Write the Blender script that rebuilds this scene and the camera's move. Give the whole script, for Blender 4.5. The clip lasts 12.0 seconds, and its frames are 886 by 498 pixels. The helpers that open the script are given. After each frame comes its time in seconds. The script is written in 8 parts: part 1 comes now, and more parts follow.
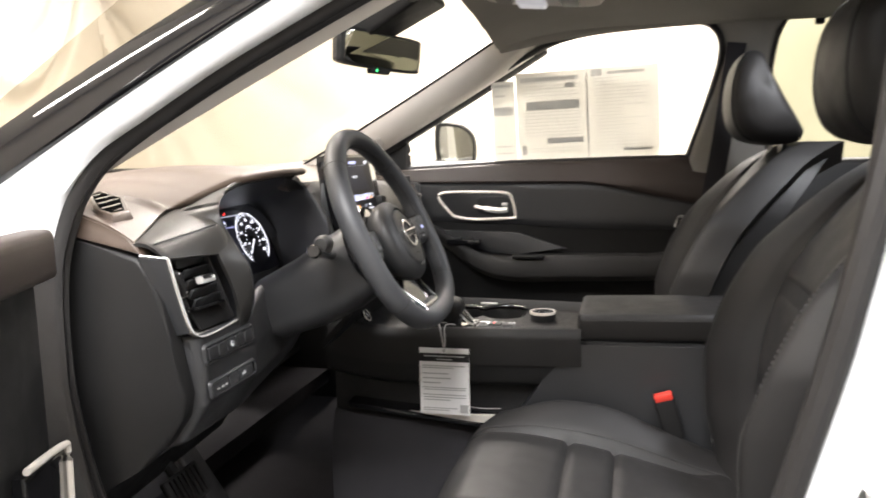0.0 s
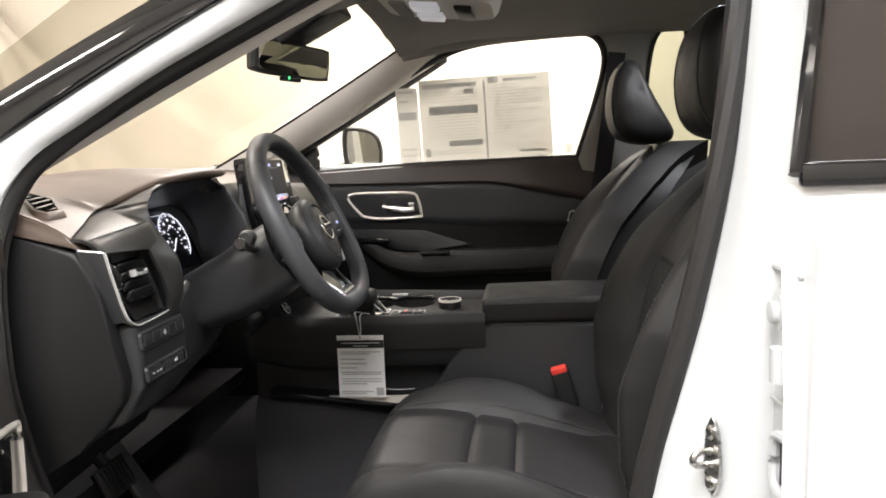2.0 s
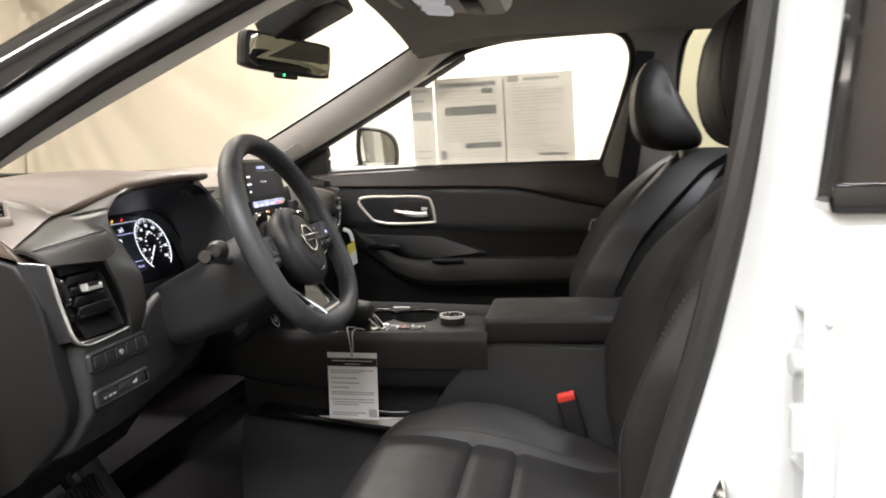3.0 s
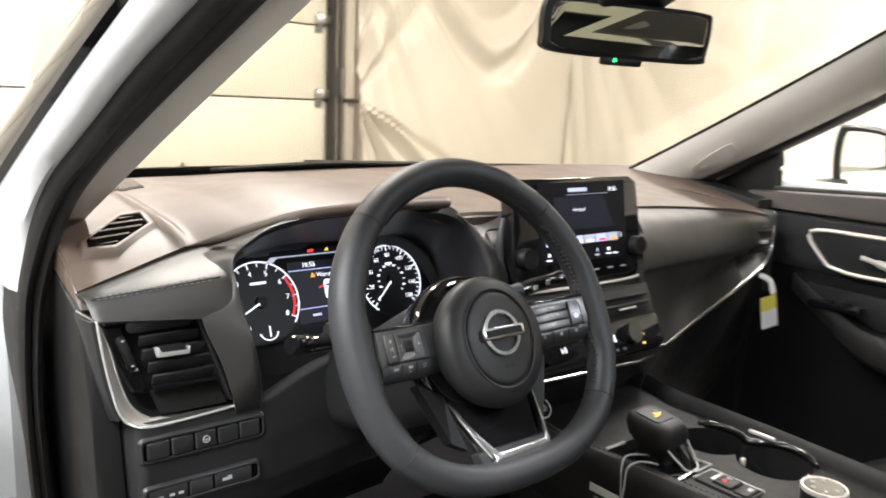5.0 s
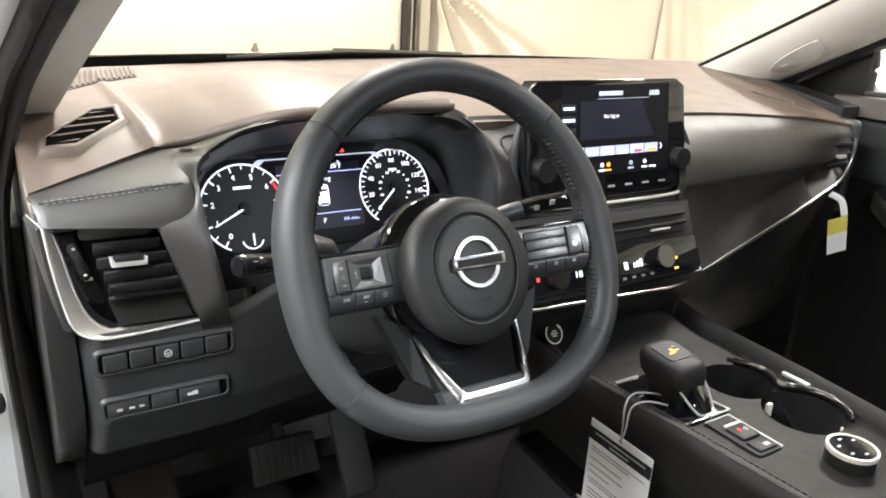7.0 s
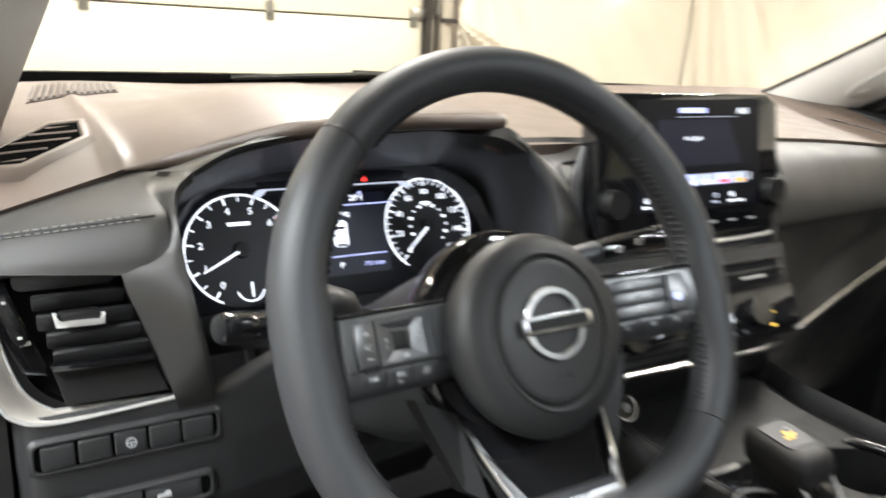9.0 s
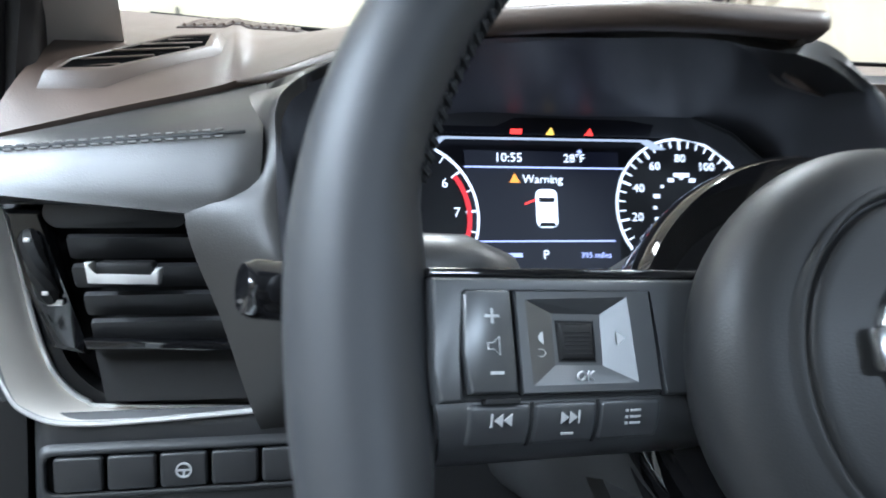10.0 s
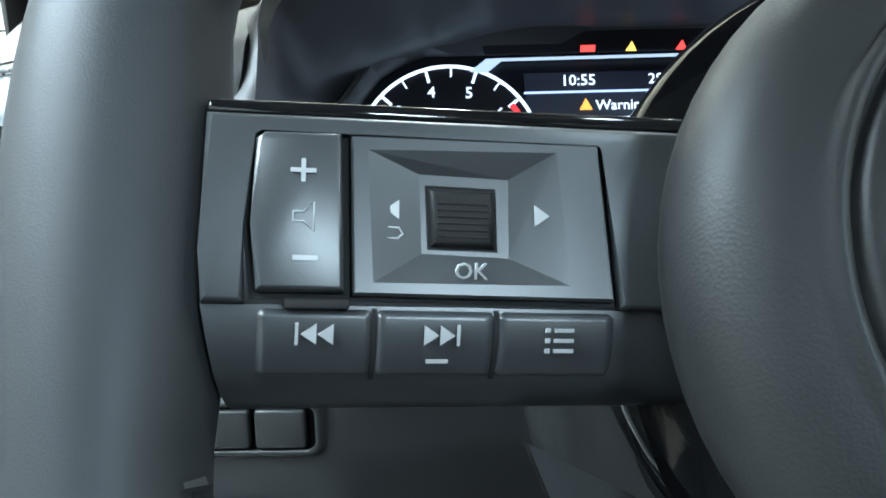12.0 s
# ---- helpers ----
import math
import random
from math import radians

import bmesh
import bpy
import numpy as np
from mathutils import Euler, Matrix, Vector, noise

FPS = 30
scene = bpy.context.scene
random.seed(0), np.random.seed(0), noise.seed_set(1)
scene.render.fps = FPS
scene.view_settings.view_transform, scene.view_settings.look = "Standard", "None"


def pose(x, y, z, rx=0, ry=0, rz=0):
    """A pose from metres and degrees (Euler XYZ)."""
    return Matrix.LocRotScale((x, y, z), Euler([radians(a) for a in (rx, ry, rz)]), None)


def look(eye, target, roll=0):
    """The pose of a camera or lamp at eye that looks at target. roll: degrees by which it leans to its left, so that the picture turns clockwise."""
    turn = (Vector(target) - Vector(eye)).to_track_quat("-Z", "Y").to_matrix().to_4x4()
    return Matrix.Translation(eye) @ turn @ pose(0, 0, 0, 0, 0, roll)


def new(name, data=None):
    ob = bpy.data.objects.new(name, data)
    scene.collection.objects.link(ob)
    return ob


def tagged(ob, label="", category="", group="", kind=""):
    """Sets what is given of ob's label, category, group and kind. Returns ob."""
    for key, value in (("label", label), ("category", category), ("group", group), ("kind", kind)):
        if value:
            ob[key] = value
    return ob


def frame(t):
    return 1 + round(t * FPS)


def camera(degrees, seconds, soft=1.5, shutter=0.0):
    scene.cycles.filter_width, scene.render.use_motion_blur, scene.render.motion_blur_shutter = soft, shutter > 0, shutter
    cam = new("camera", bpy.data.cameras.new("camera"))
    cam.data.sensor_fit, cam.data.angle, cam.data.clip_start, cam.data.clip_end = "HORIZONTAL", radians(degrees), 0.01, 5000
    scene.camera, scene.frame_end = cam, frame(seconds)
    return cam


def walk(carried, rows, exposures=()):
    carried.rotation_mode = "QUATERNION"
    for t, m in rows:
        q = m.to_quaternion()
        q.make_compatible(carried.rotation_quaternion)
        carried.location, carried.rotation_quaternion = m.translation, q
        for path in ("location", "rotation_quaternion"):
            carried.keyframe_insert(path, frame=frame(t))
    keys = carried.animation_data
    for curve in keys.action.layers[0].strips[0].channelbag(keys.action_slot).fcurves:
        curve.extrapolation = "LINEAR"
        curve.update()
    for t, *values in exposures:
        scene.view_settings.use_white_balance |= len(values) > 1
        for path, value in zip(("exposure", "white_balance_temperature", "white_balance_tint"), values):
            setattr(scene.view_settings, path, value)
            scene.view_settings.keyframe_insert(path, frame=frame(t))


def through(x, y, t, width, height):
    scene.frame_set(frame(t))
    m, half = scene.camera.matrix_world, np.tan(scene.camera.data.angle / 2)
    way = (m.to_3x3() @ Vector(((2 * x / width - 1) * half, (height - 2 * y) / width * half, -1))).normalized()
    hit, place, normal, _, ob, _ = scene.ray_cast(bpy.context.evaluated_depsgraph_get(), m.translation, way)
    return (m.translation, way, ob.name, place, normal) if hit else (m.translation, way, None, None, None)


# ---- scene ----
cam = camera(60.2, 12.0, soft=1.8, shutter=0.5)
PATH = [
    (0, (-1.503, -0.332, 1.11), (0.423, 0.138, 0.848), -1.4),
    (0.5, (-1.584, -0.334, 1.109), (0.378, -0.023, 0.879), -1.3),
    (1, (-1.613, -0.339, 1.106), (0.36, -0.104, 0.874), -1.2),
    (1.5, (-1.624, -0.342, 1.104), (0.351, -0.141, 0.866), -1.9),
    (1.8, (-1.623, -0.341, 1.103), (0.349, -0.124, 0.851), -2.2),
    (2, (-1.627, -0.344, 1.101), (0.344, -0.117, 0.847), -2.1),
    (2.5, (-1.614, -0.353, 1.106), (0.354, -0.109, 0.844), -2.0),
    (2.7, (-1.581, -0.37, 1.108), (0.386, -0.116, 0.848), -2.0),
    (4.3, (-1.049, -0.495, 1.145), (0.564, 0.645, 0.829), 1.7),
    (4.5, (-1.001, -0.502, 1.159), (0.504, 0.773, 0.831), 0.6),
    (5, (-0.868, -0.519, 1.193), (0.372, 1.007, 0.83), 2.3),
    (5.5, (-0.776, -0.521, 1.202), (0.27, 1.123, 0.749), 2.2),
    (6, (-0.73, -0.503, 1.203), (0.28, 1.115, 0.602), 3.3),
    (6.5, (-0.727, -0.505, 1.206), (0.285, 1.101, 0.576), 3.4),
    (7, (-0.73, -0.505, 1.206), (0.292, 1.083, 0.548), 3.3),
    (7.2, (-0.731, -0.504, 1.206), (0.296, 1.079, 0.543), 3.2),
    (8.8, (-0.68, -0.402, 1.17), (0.378, 1.192, 0.586), 2.8),
    (9, (-0.661, -0.342, 1.15), (0.341, 1.301, 0.604), 3.0),
    (9.5, (-0.597, -0.234, 1.099), (0.117, 1.555, 0.562), 3.2),
    (10, (-0.537, -0.16, 1.046), (-0.169, 1.751, 0.588), 2.2),
    (10.5, (-0.49, -0.132, 1.026), (-0.278, 1.815, 0.623), 0.4),
    (11, (-0.475, -0.121, 1.006), (-0.41, 1.842, 0.628), -0.7),
    (11.5, (-0.468, -0.108, 1.002), (-0.508, 1.84, 0.551), -1.5),
    (12, (-0.465, -0.104, 1.003), (-0.529, 1.837, 0.528), -1.5),
]
EXPOSURES = [(0.0, 0.93, 6600, 14), (1.0, 0.65, 6600, 14), (2.7, 0.47, 6600, 13), (4.3, 0.90, 6350, 12), (5.5, 0.52, 6500, 12), (7.0, 1.10, 6400, 10), (9.0, 1.03, 6350, 9), (9.5, 0.92, 5750, 9), (10.5, 0.90, 5320, 1), (12.0, 1.12, 5280, -4)]
walk(cam, [(t, look(eye, target, roll)) for t, eye, target, roll in PATH], EXPOSURES)

# ---- world and lights ----
world = bpy.data.worlds.new("world")
scene.world = world
world.use_nodes = True
world.node_tree.nodes["Background"].inputs[0].default_value = (0.9, 0.85, 0.75, 1)
world.node_tree.nodes["Background"].inputs[1].default_value = 0.02


def ceiling_lamp(x, y, z, sx, sy, watts, tint=(1.0, 0.955, 0.885)):
    la = bpy.data.lights.new("area", "AREA")
    la.shape, la.size, la.size_y, la.energy, la.color = "RECTANGLE", sx, sy, watts, tint
    ob = new("lamp_light", la)
    ob.matrix_world = pose(x, y, z)
    return ob


WARM, COOL = (1.0, 0.955, 0.885), (0.95, 0.985, 1.0)
LAMPS = [(-2.2, 2.2, 60, WARM), (-2.2, 0.1, 85, COOL), (-3.3, 0.0, 50, COOL), (-1.9, -1.4, 45, COOL), (2.4, 0.7, 125, WARM), (2.3, -1.4, 95, WARM), (0.2, 2.0, 84, WARM), (1.2, -3.6, 55, WARM)]
for lx, ly, watts, tint in LAMPS:
    ceiling_lamp(lx, ly, 3.10, 0.30, 1.50, watts, tint)
# cabin lamps, lit while the door stands open
for lx, ly, lz, sx, sy, watts in ((-0.085, -0.150, 1.372, 0.05, 0.04, 0.18), (0.025, -0.150, 1.372, 0.05, 0.04, 0.18), (-0.03, -0.72, 1.425, 0.16, 0.06, 3.2)):
    ceiling_lamp(lx, ly, lz, sx, sy, watts, (0.92, 0.965, 1.0))

# ---- materials ----
def material(name, color, rough=0.5, metal=0.0, vary=0.12, scale=12.0, bump=0.0, bump_scale=400.0, coat=0.0, spec=0.5,
             voronoi=False, rvary=0.12):
    """Principled surface with broad colour variation, fine grain relief and uneven roughness."""
    m = bpy.data.materials.new(name)
    m.use_nodes = True
    nt = m.node_tree
    b = nt.nodes["Principled BSDF"]
    b.inputs["Metallic"].default_value = metal
    b.inputs["Specular IOR Level"].default_value = spec
    b.inputs["Coat Weight"].default_value = coat
    b.inputs["Coat Roughness"].default_value = 0.05
    geo = nt.nodes.new("ShaderNodeNewGeometry")
    n1 = nt.nodes.new("ShaderNodeTexNoise")
    n1.inputs["Scale"].default_value = scale
    n1.inputs["Detail"].default_value = 5
    nt.links.new(geo.outputs["Position"], n1.inputs["Vector"])
    mix = nt.nodes.new("ShaderNodeMix")
    mix.data_type = "RGBA"
    lo = [c * (1 - vary) for c in color]
    hi = [min(1, c * (1 + vary)) for c in color]
    mix.inputs["A"].default_value = (*lo, 1)
    mix.inputs["B"].default_value = (*hi, 1)
    nt.links.new(n1.outputs["Fac"], mix.inputs["Factor"])
    nt.links.new(mix.outputs["Result"], b.inputs["Base Color"])
    mr = nt.nodes.new("ShaderNodeMapRange")
    mr.inputs["To Min"].default_value = max(0.02, rough - rvary)
    mr.inputs["To Max"].default_value = min(1, rough + rvary)
    n2 = nt.nodes.new("ShaderNodeTexNoise")
    n2.inputs["Scale"].default_value = scale * 4
    n2.inputs["Detail"].default_value = 3
    nt.links.new(geo.outputs["Position"], n2.inputs["Vector"])
    nt.links.new(n2.outputs["Fac"], mr.inputs["Value"])
    nt.links.new(mr.outputs["Result"], b.inputs["Roughness"])
    if bump:
        if voronoi:
            t = nt.nodes.new("ShaderNodeTexVoronoi")
            out = t.outputs["Distance"]
        else:
            t = nt.nodes.new("ShaderNodeTexNoise")
            t.inputs["Detail"].default_value = 4
            out = t.outputs["Fac"]
        t.inputs["Scale"].default_value = bump_scale
        nt.links.new(geo.outputs["Position"], t.inputs["Vector"])
        bp = nt.nodes.new("ShaderNodeBump")
        bp.inputs["Strength"].default_value = bump
        bp.inputs["Distance"].default_value = 0.0006
        nt.links.new(out, bp.inputs["Height"])
        nt.links.new(bp.outputs["Normal"], b.inputs["Normal"])
    return m


def glowing(name, color, strength):
    m = bpy.data.materials.new(name)
    m.use_nodes = True
    b = m.node_tree.nodes["Principled BSDF"]
    b.inputs["Base Color"].default_value = (*[c * 0.3 for c in color], 1)
    b.inputs["Emission Color"].default_value = (*color, 1)
    b.inputs["Emission Strength"].default_value = strength
    return m


def glazing(name, tint=(1, 1, 1), gloss=0.6):
    """Thin pane: clear, with a gloss that grows at grazing angles."""
    m = bpy.data.materials.new(name)
    m.use_nodes = True
    nt = m.node_tree
    nt.nodes.remove(nt.nodes["Principled BSDF"])
    tr = nt.nodes.new("ShaderNodeBsdfTransparent")
    tr.inputs[0].default_value = (*tint, 1)
    gl = nt.nodes.new("ShaderNodeBsdfGlossy")
    gl.inputs["Roughness"].default_value = 0.02
    fr = nt.nodes.new("ShaderNodeFresnel")
    fr.inputs["IOR"].default_value = 1.45
    mul = nt.nodes.new("ShaderNodeMath")
    mul.operation = "MULTIPLY"
    mul.inputs[1].default_value = gloss
    nt.links.new(fr.outputs[0], mul.inputs[0])
    mx = nt.nodes.new("ShaderNodeMixShader")
    nt.links.new(mul.outputs[0], mx.inputs[0])
    nt.links.new(tr.outputs[0], mx.inputs[1])
    nt.links.new(gl.outputs[0], mx.inputs[2])
    nt.links.new(mx.outputs[0], nt.nodes["Material Output"].inputs[0])
    return m


def sheeting(name, color, through=0.3):
    """Plastic sheet or paper that lets part of the light pass."""
    m = material(name, color, 0.35, vary=0.06, scale=3, bump=0.15, bump_scale=30)
    m.node_tree.nodes["Principled BSDF"].inputs["Transmission Weight"].default_value = 0
    nt = m.node_tree
    b = nt.nodes["Principled BSDF"]
    tl = nt.nodes.new("ShaderNodeBsdfTranslucent")
    tl.inputs[0].default_value = (*color, 1)
    mx = nt.nodes.new("ShaderNodeMixShader")
    mx.inputs[0].default_value = through
    nt.links.new(b.outputs[0], mx.inputs[1])
    nt.links.new(tl.outputs[0], mx.inputs[2])
    nt.links.new(mx.outputs[0], nt.nodes["Material Output"].inputs[0])
    return m


LEATHER = material("black_leather", (0.0135, 0.0128, 0.0126), 0.54, bump=0.16, bump_scale=1100, voronoi=True, scale=6, spec=0.30)
RIM_LEATHER = material("rim_leather", (0.036, 0.0375, 0.0405), 0.50, bump=0.05, bump_scale=2600, voronoi=True, scale=9, rvary=0.05, spec=0.45)
SOFT = material("soft_black_plastic", (0.024, 0.0245, 0.026), 0.43, bump=0.10, bump_scale=1800, scale=7, spec=0.55)
HUB = material("airbag_cover_plastic", (0.020, 0.0202, 0.0208), 0.46, bump=0.08, bump_scale=1600, voronoi=True, scale=7, spec=0.45)
POD = material("dark_grey_soft_leather", (0.027, 0.0260, 0.0245), 0.41, bump=0.10, bump_scale=1400, voronoi=True, scale=6, spec=0.6)
ZINC = material("dull_zinc_hinge", (0.16, 0.155, 0.14), 0.5, vary=0.2, scale=60)
GALV = material("dull_galvanised_steel", (0.46, 0.42, 0.36), 0.55, vary=0.12, scale=9)
TUNNEL = material("recess_black_plastic", (0.060, 0.062, 0.070), 0.36, bump=0.05, bump_scale=2200, scale=7, rvary=0.01)
WING = material("brown_black_soft_panel", (0.026, 0.0235, 0.021), 0.52, bump=0.12, bump_scale=1300, voronoi=True, scale=6, spec=0.40)
HARD = material("hard_black_plastic", (0.0105, 0.0103, 0.0104), 0.50, bump=0.12, bump_scale=1800, scale=9, spec=0.28)
CONSOLE_TOP = material("fine_grained_console_plastic", (0.012, 0.0114, 0.0108), 0.55, bump=0.25, bump_scale=700, scale=24, vary=0.3, spec=0.20)
# sheenless black for openings that are not cut; the shade is in the colour
OPENING_SHADE = material("opening_shade_black", (0.004, 0.004, 0.004), 0.9, spec=0.0)
DARK = material("dark_recess", (0.008, 0.008, 0.009), 0.7, bump=0.1, bump_scale=900)
PADS = material("grey_black_switch_plastic", (0.045, 0.047, 0.050), 0.32, bump=0.04, bump_scale=2400, scale=9, rvary=0.04, spec=1.0)
EMBLEM = material("satin_silver_emblem", (0.62, 0.62, 0.62), 0.25, metal=1.0, vary=0.02, rvary=0.03)
PIANO = material("piano_black", (0.008, 0.008, 0.009), 0.06, coat=0.6, rvary=0.03, scale=20)
BROWN = material("brown_soft_pad", (0.084, 0.0600, 0.0465), 0.45, bump=0.15, bump_scale=1000, voronoi=True, scale=5, spec=0.62)
BROWN_D = material("brown_trim_dark", (0.034, 0.024, 0.020), 0.52, bump=0.25, bump_scale=1000, voronoi=True, scale=5)
GREY_TRIM = material("grey_pillar_trim", (0.66, 0.625, 0.575), 0.75, bump=0.3, bump_scale=700, scale=6)
LINER = material("grey_headliner_cloth", (0.26, 0.25, 0.235), 0.95, bump=0.4, bump_scale=900, scale=8, spec=0.1)
CARPET = material("black_carpet", (0.034, 0.033, 0.036), 0.95, bump=1.0, bump_scale=500, scale=20, spec=0.1)
PAINT = material("white_body_paint", (0.70, 0.71, 0.72), 0.22, coat=0.7, vary=0.02, scale=3, rvary=0.04)
PAINT_J = material("white_jamb_paint", (0.61, 0.63, 0.64), 0.35, coat=0.2, vary=0.04, scale=6)
RUBBER = material("black_rubber_seal", (0.011, 0.0098, 0.0096), 0.6, bump=0.3, bump_scale=600)
SATIN = material("satin_silver_trim", (0.76, 0.71, 0.645), 0.32, metal=0.25, vary=0.05, scale=30, rvary=0.06)
CHROME = material("bright_chrome", (0.82, 0.81, 0.79), 0.18, metal=0.50, vary=0.03, scale=40, rvary=0.04)
STEEL = material("zinc_steel", (0.60, 0.59, 0.57), 0.30, metal=1.0, vary=0.1, scale=60)
MIRROR = material("mirror_glass", (0.86, 0.88, 0.84), 0.02, metal=1.0, vary=0.0, rvary=0.0)
GLASS = glazing("clear_glass", (0.93, 0.95, 0.93))
GLASS_W = glazing("windscreen_glass", (0.815, 0.807, 0.77), 0.10)
LABEL = material("pale_grey_label", (0.47, 0.45, 0.41), 0.6, scale=30)
GLASS_R = glazing("rear_glass", (0.62, 0.66, 0.55))
TINT = material("dark_tinted_glass", (0.034, 0.029, 0.026), 0.05, coat=0.5, rvary=0.02, vary=0.05)
THREAD = material("grey_thread", (0.42, 0.41, 0.40), 0.8)
THREAD_M = material("pale_thread", (0.24, 0.235, 0.23), 0.8)
RIM_THREAD = material("dark_grey_thread", (0.030, 0.031, 0.033), 0.7)
THREAD_D = material("dark_thread", (0.028, 0.027, 0.0265), 0.8)
PAPER = sheeting("white_paper", (0.90, 0.90, 0.90), 0.10)
STICKER = sheeting("window_sticker_paper", (0.76, 0.745, 0.71), 0.5)
INK = material("grey_ink", (0.16, 0.16, 0.17), 0.8)
INK_L = material("pale_ink", (0.42, 0.42, 0.42), 0.8)
INK_S = material("faded_block_ink", (0.55, 0.54, 0.52), 0.8)
INK_F = material("faint_ink", (0.66, 0.65, 0.63), 0.9)
RED_P = material("red_plastic", (0.62, 0.045, 0.03), 0.35, rvary=0.05)
YELLOW_P = material("yellow_paper", (0.75, 0.66, 0.12), 0.7)
PLASTIC_SHEET = sheeting("cream_plastic_sheeting", (0.74, 0.69, 0.61), 0.12)
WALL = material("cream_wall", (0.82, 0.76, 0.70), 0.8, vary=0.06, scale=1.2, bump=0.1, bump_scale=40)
# dark tone for the unseen walls, set to cut bounce into the cabin
WALL_LOW_BOUNCE = material("low_bounce_wall", (0.36, 0.33, 0.29), 0.85, vary=0.08, scale=1.2, bump=0.1, bump_scale=40)
DOOR_PANEL = material("cream_garage_door", (0.70, 0.66, 0.56), 0.55, vary=0.05, scale=2, bump=0.15, bump_scale=120)
CONCRETE = material("concrete_floor", (0.17, 0.165, 0.155), 0.6, vary=0.2, scale=2, bump=0.3, bump_scale=80)
CEIL = material("white_ceiling", (0.78, 0.76, 0.72), 0.9, vary=0.04, scale=2)
BEZEL = material("grey_black_bezel", (0.040, 0.042, 0.048), 0.38, bump=0.05, bump_scale=2000, scale=9)
LCD = material("lcd_black", (0.006, 0.006, 0.010), 0.40, rvary=0.03, spec=0.25)
PRINT = material("white_print", (0.46, 0.47, 0.48), 0.6)
WHITE_G = glowing("white_backlight", (0.86, 0.90, 1.0), 1.1)
BLUE_G = glowing("blue_white_backlight", (0.50, 0.55, 1.0), 0.9)
ORANGE_G = glowing("orange_backlight", (1.0, 0.36, 0.05), 1.0)
RED_G = glowing("red_backlight", (1.0, 0.05, 0.04), 1.2)
RED_DIM = glowing("red_dial_band", (0.75, 0.03, 0.04), 0.8)
AMBER_G = glowing("amber_backlight", (1.0, 0.62, 0.10), 1.0)
GREEN_G = glowing("green_indicator", (0.05, 1.0, 0.25), 1.5)
DIM_G = glowing("navy_screen_glow", (0.020, 0.024, 0.060), 0.09)
GREY_G = glowing("grey_screen_glow", (0.60, 0.65, 0.80), 0.55)
MAP_G = glowing("map_lamp_lens", (0.95, 0.96, 1.0), 0.22)
CABIN_G = glowing("cabin_lamp_lens", (0.90, 0.95, 1.0), 5.0)
LAMP_G = glowing("lamp_tube", (1.0, 0.92, 0.80), 6.0)

# ---- mesh helpers ----
def thing(name, label, category, at=(0, 0, 0), group="", kind=""):
    ob = new(name)
    ob.empty_display_size = 0.05
    ob.location = at
    return tagged(ob, label, category, group, kind)


def part(name, bm, mat, parent=None, label="", smooth=True, angle=32):
    """Links a bmesh, in world coordinates, as one mesh under its thing or part."""
    me = bpy.data.meshes.new(name)
    bmesh.ops.recalc_face_normals(bm, faces=bm.faces)
    bm.to_mesh(me)
    bm.free()
    me.materials.append(mat)
    if smooth:
        me.polygons.foreach_set("use_smooth", [True] * len(me.polygons))
        me.set_sharp_from_angle(angle=radians(angle))
    ob = new(name, me)
    if parent is not None:
        ob.parent = parent
        if parent.type == "EMPTY":
            ob.matrix_parent_inverse = Matrix.Translation(-parent.location)
    if label:
        ob["label"] = label
    return ob


def raw(verts, faces, m=None):
    bm = bmesh.new()
    vs = [bm.verts.new(m @ Vector(v) if m else v) for v in verts]
    for f in faces:
        try:
            bm.faces.new([vs[i] for i in f])
        except ValueError:
            pass
    return bm


def join(*bms):
    """Several bmeshes in one."""
    out = bmesh.new()
    for b in bms:
        me = bpy.data.meshes.new("t")
        b.to_mesh(me)
        b.free()
        out.from_mesh(me)
        bpy.data.meshes.remove(me)
    return out


def box(c, s, bevel=0.0, seg=2, m=None):
    bm = bmesh.new()
    bmesh.ops.create_cube(bm, size=1.0, matrix=Matrix.Translation(c) @ Matrix.Diagonal((*s, 1)))
    if bevel:
        bmesh.ops.bevel(bm, geom=bm.edges[:], offset=bevel, segments=seg, affect="EDGES", profile=0.5)
    if m:
        bmesh.ops.transform(bm, matrix=m, verts=bm.verts)
    return bm


def prism(poly, depth, m=None, bevel=0.0, seg=2, z0=0.0):
    """A flat outline (x, y) made solid from z0 to z0 + depth, with rounded front edges."""
    n = len(poly)
    verts = [(x, y, z0) for x, y in poly] + [(x, y, z0 + depth) for x, y in poly]
    faces = [list(range(n))[::-1], list(range(n, 2 * n))] + [(i, (i + 1) % n, n + (i + 1) % n, n + i) for i in range(n)]
    bm = raw(verts, faces)
    if bevel:
        bm.faces.ensure_lookup_table()
        bmesh.ops.bevel(bm, geom=[e for e in bm.faces[1].edges], offset=bevel, segments=seg, affect="EDGES", profile=0.5)
    if m:
        bmesh.ops.transform(bm, matrix=m, verts=bm.verts)
    return bm


def loft(rings, closed=True, caps=True):
    n = len(rings[0])
    verts = [p for r in rings for p in r]
    faces = []
    for k in range(len(rings) - 1):
        for i in range(n if closed else n - 1):
            j = (i + 1) % n
            faces.append((k * n + i, k * n + j, (k + 1) * n + j, (k + 1) * n + i))
    if caps and closed:
        faces += [list(range(n))[::-1], list(range((len(rings) - 1) * n, len(rings) * n))]
    return raw(verts, faces)


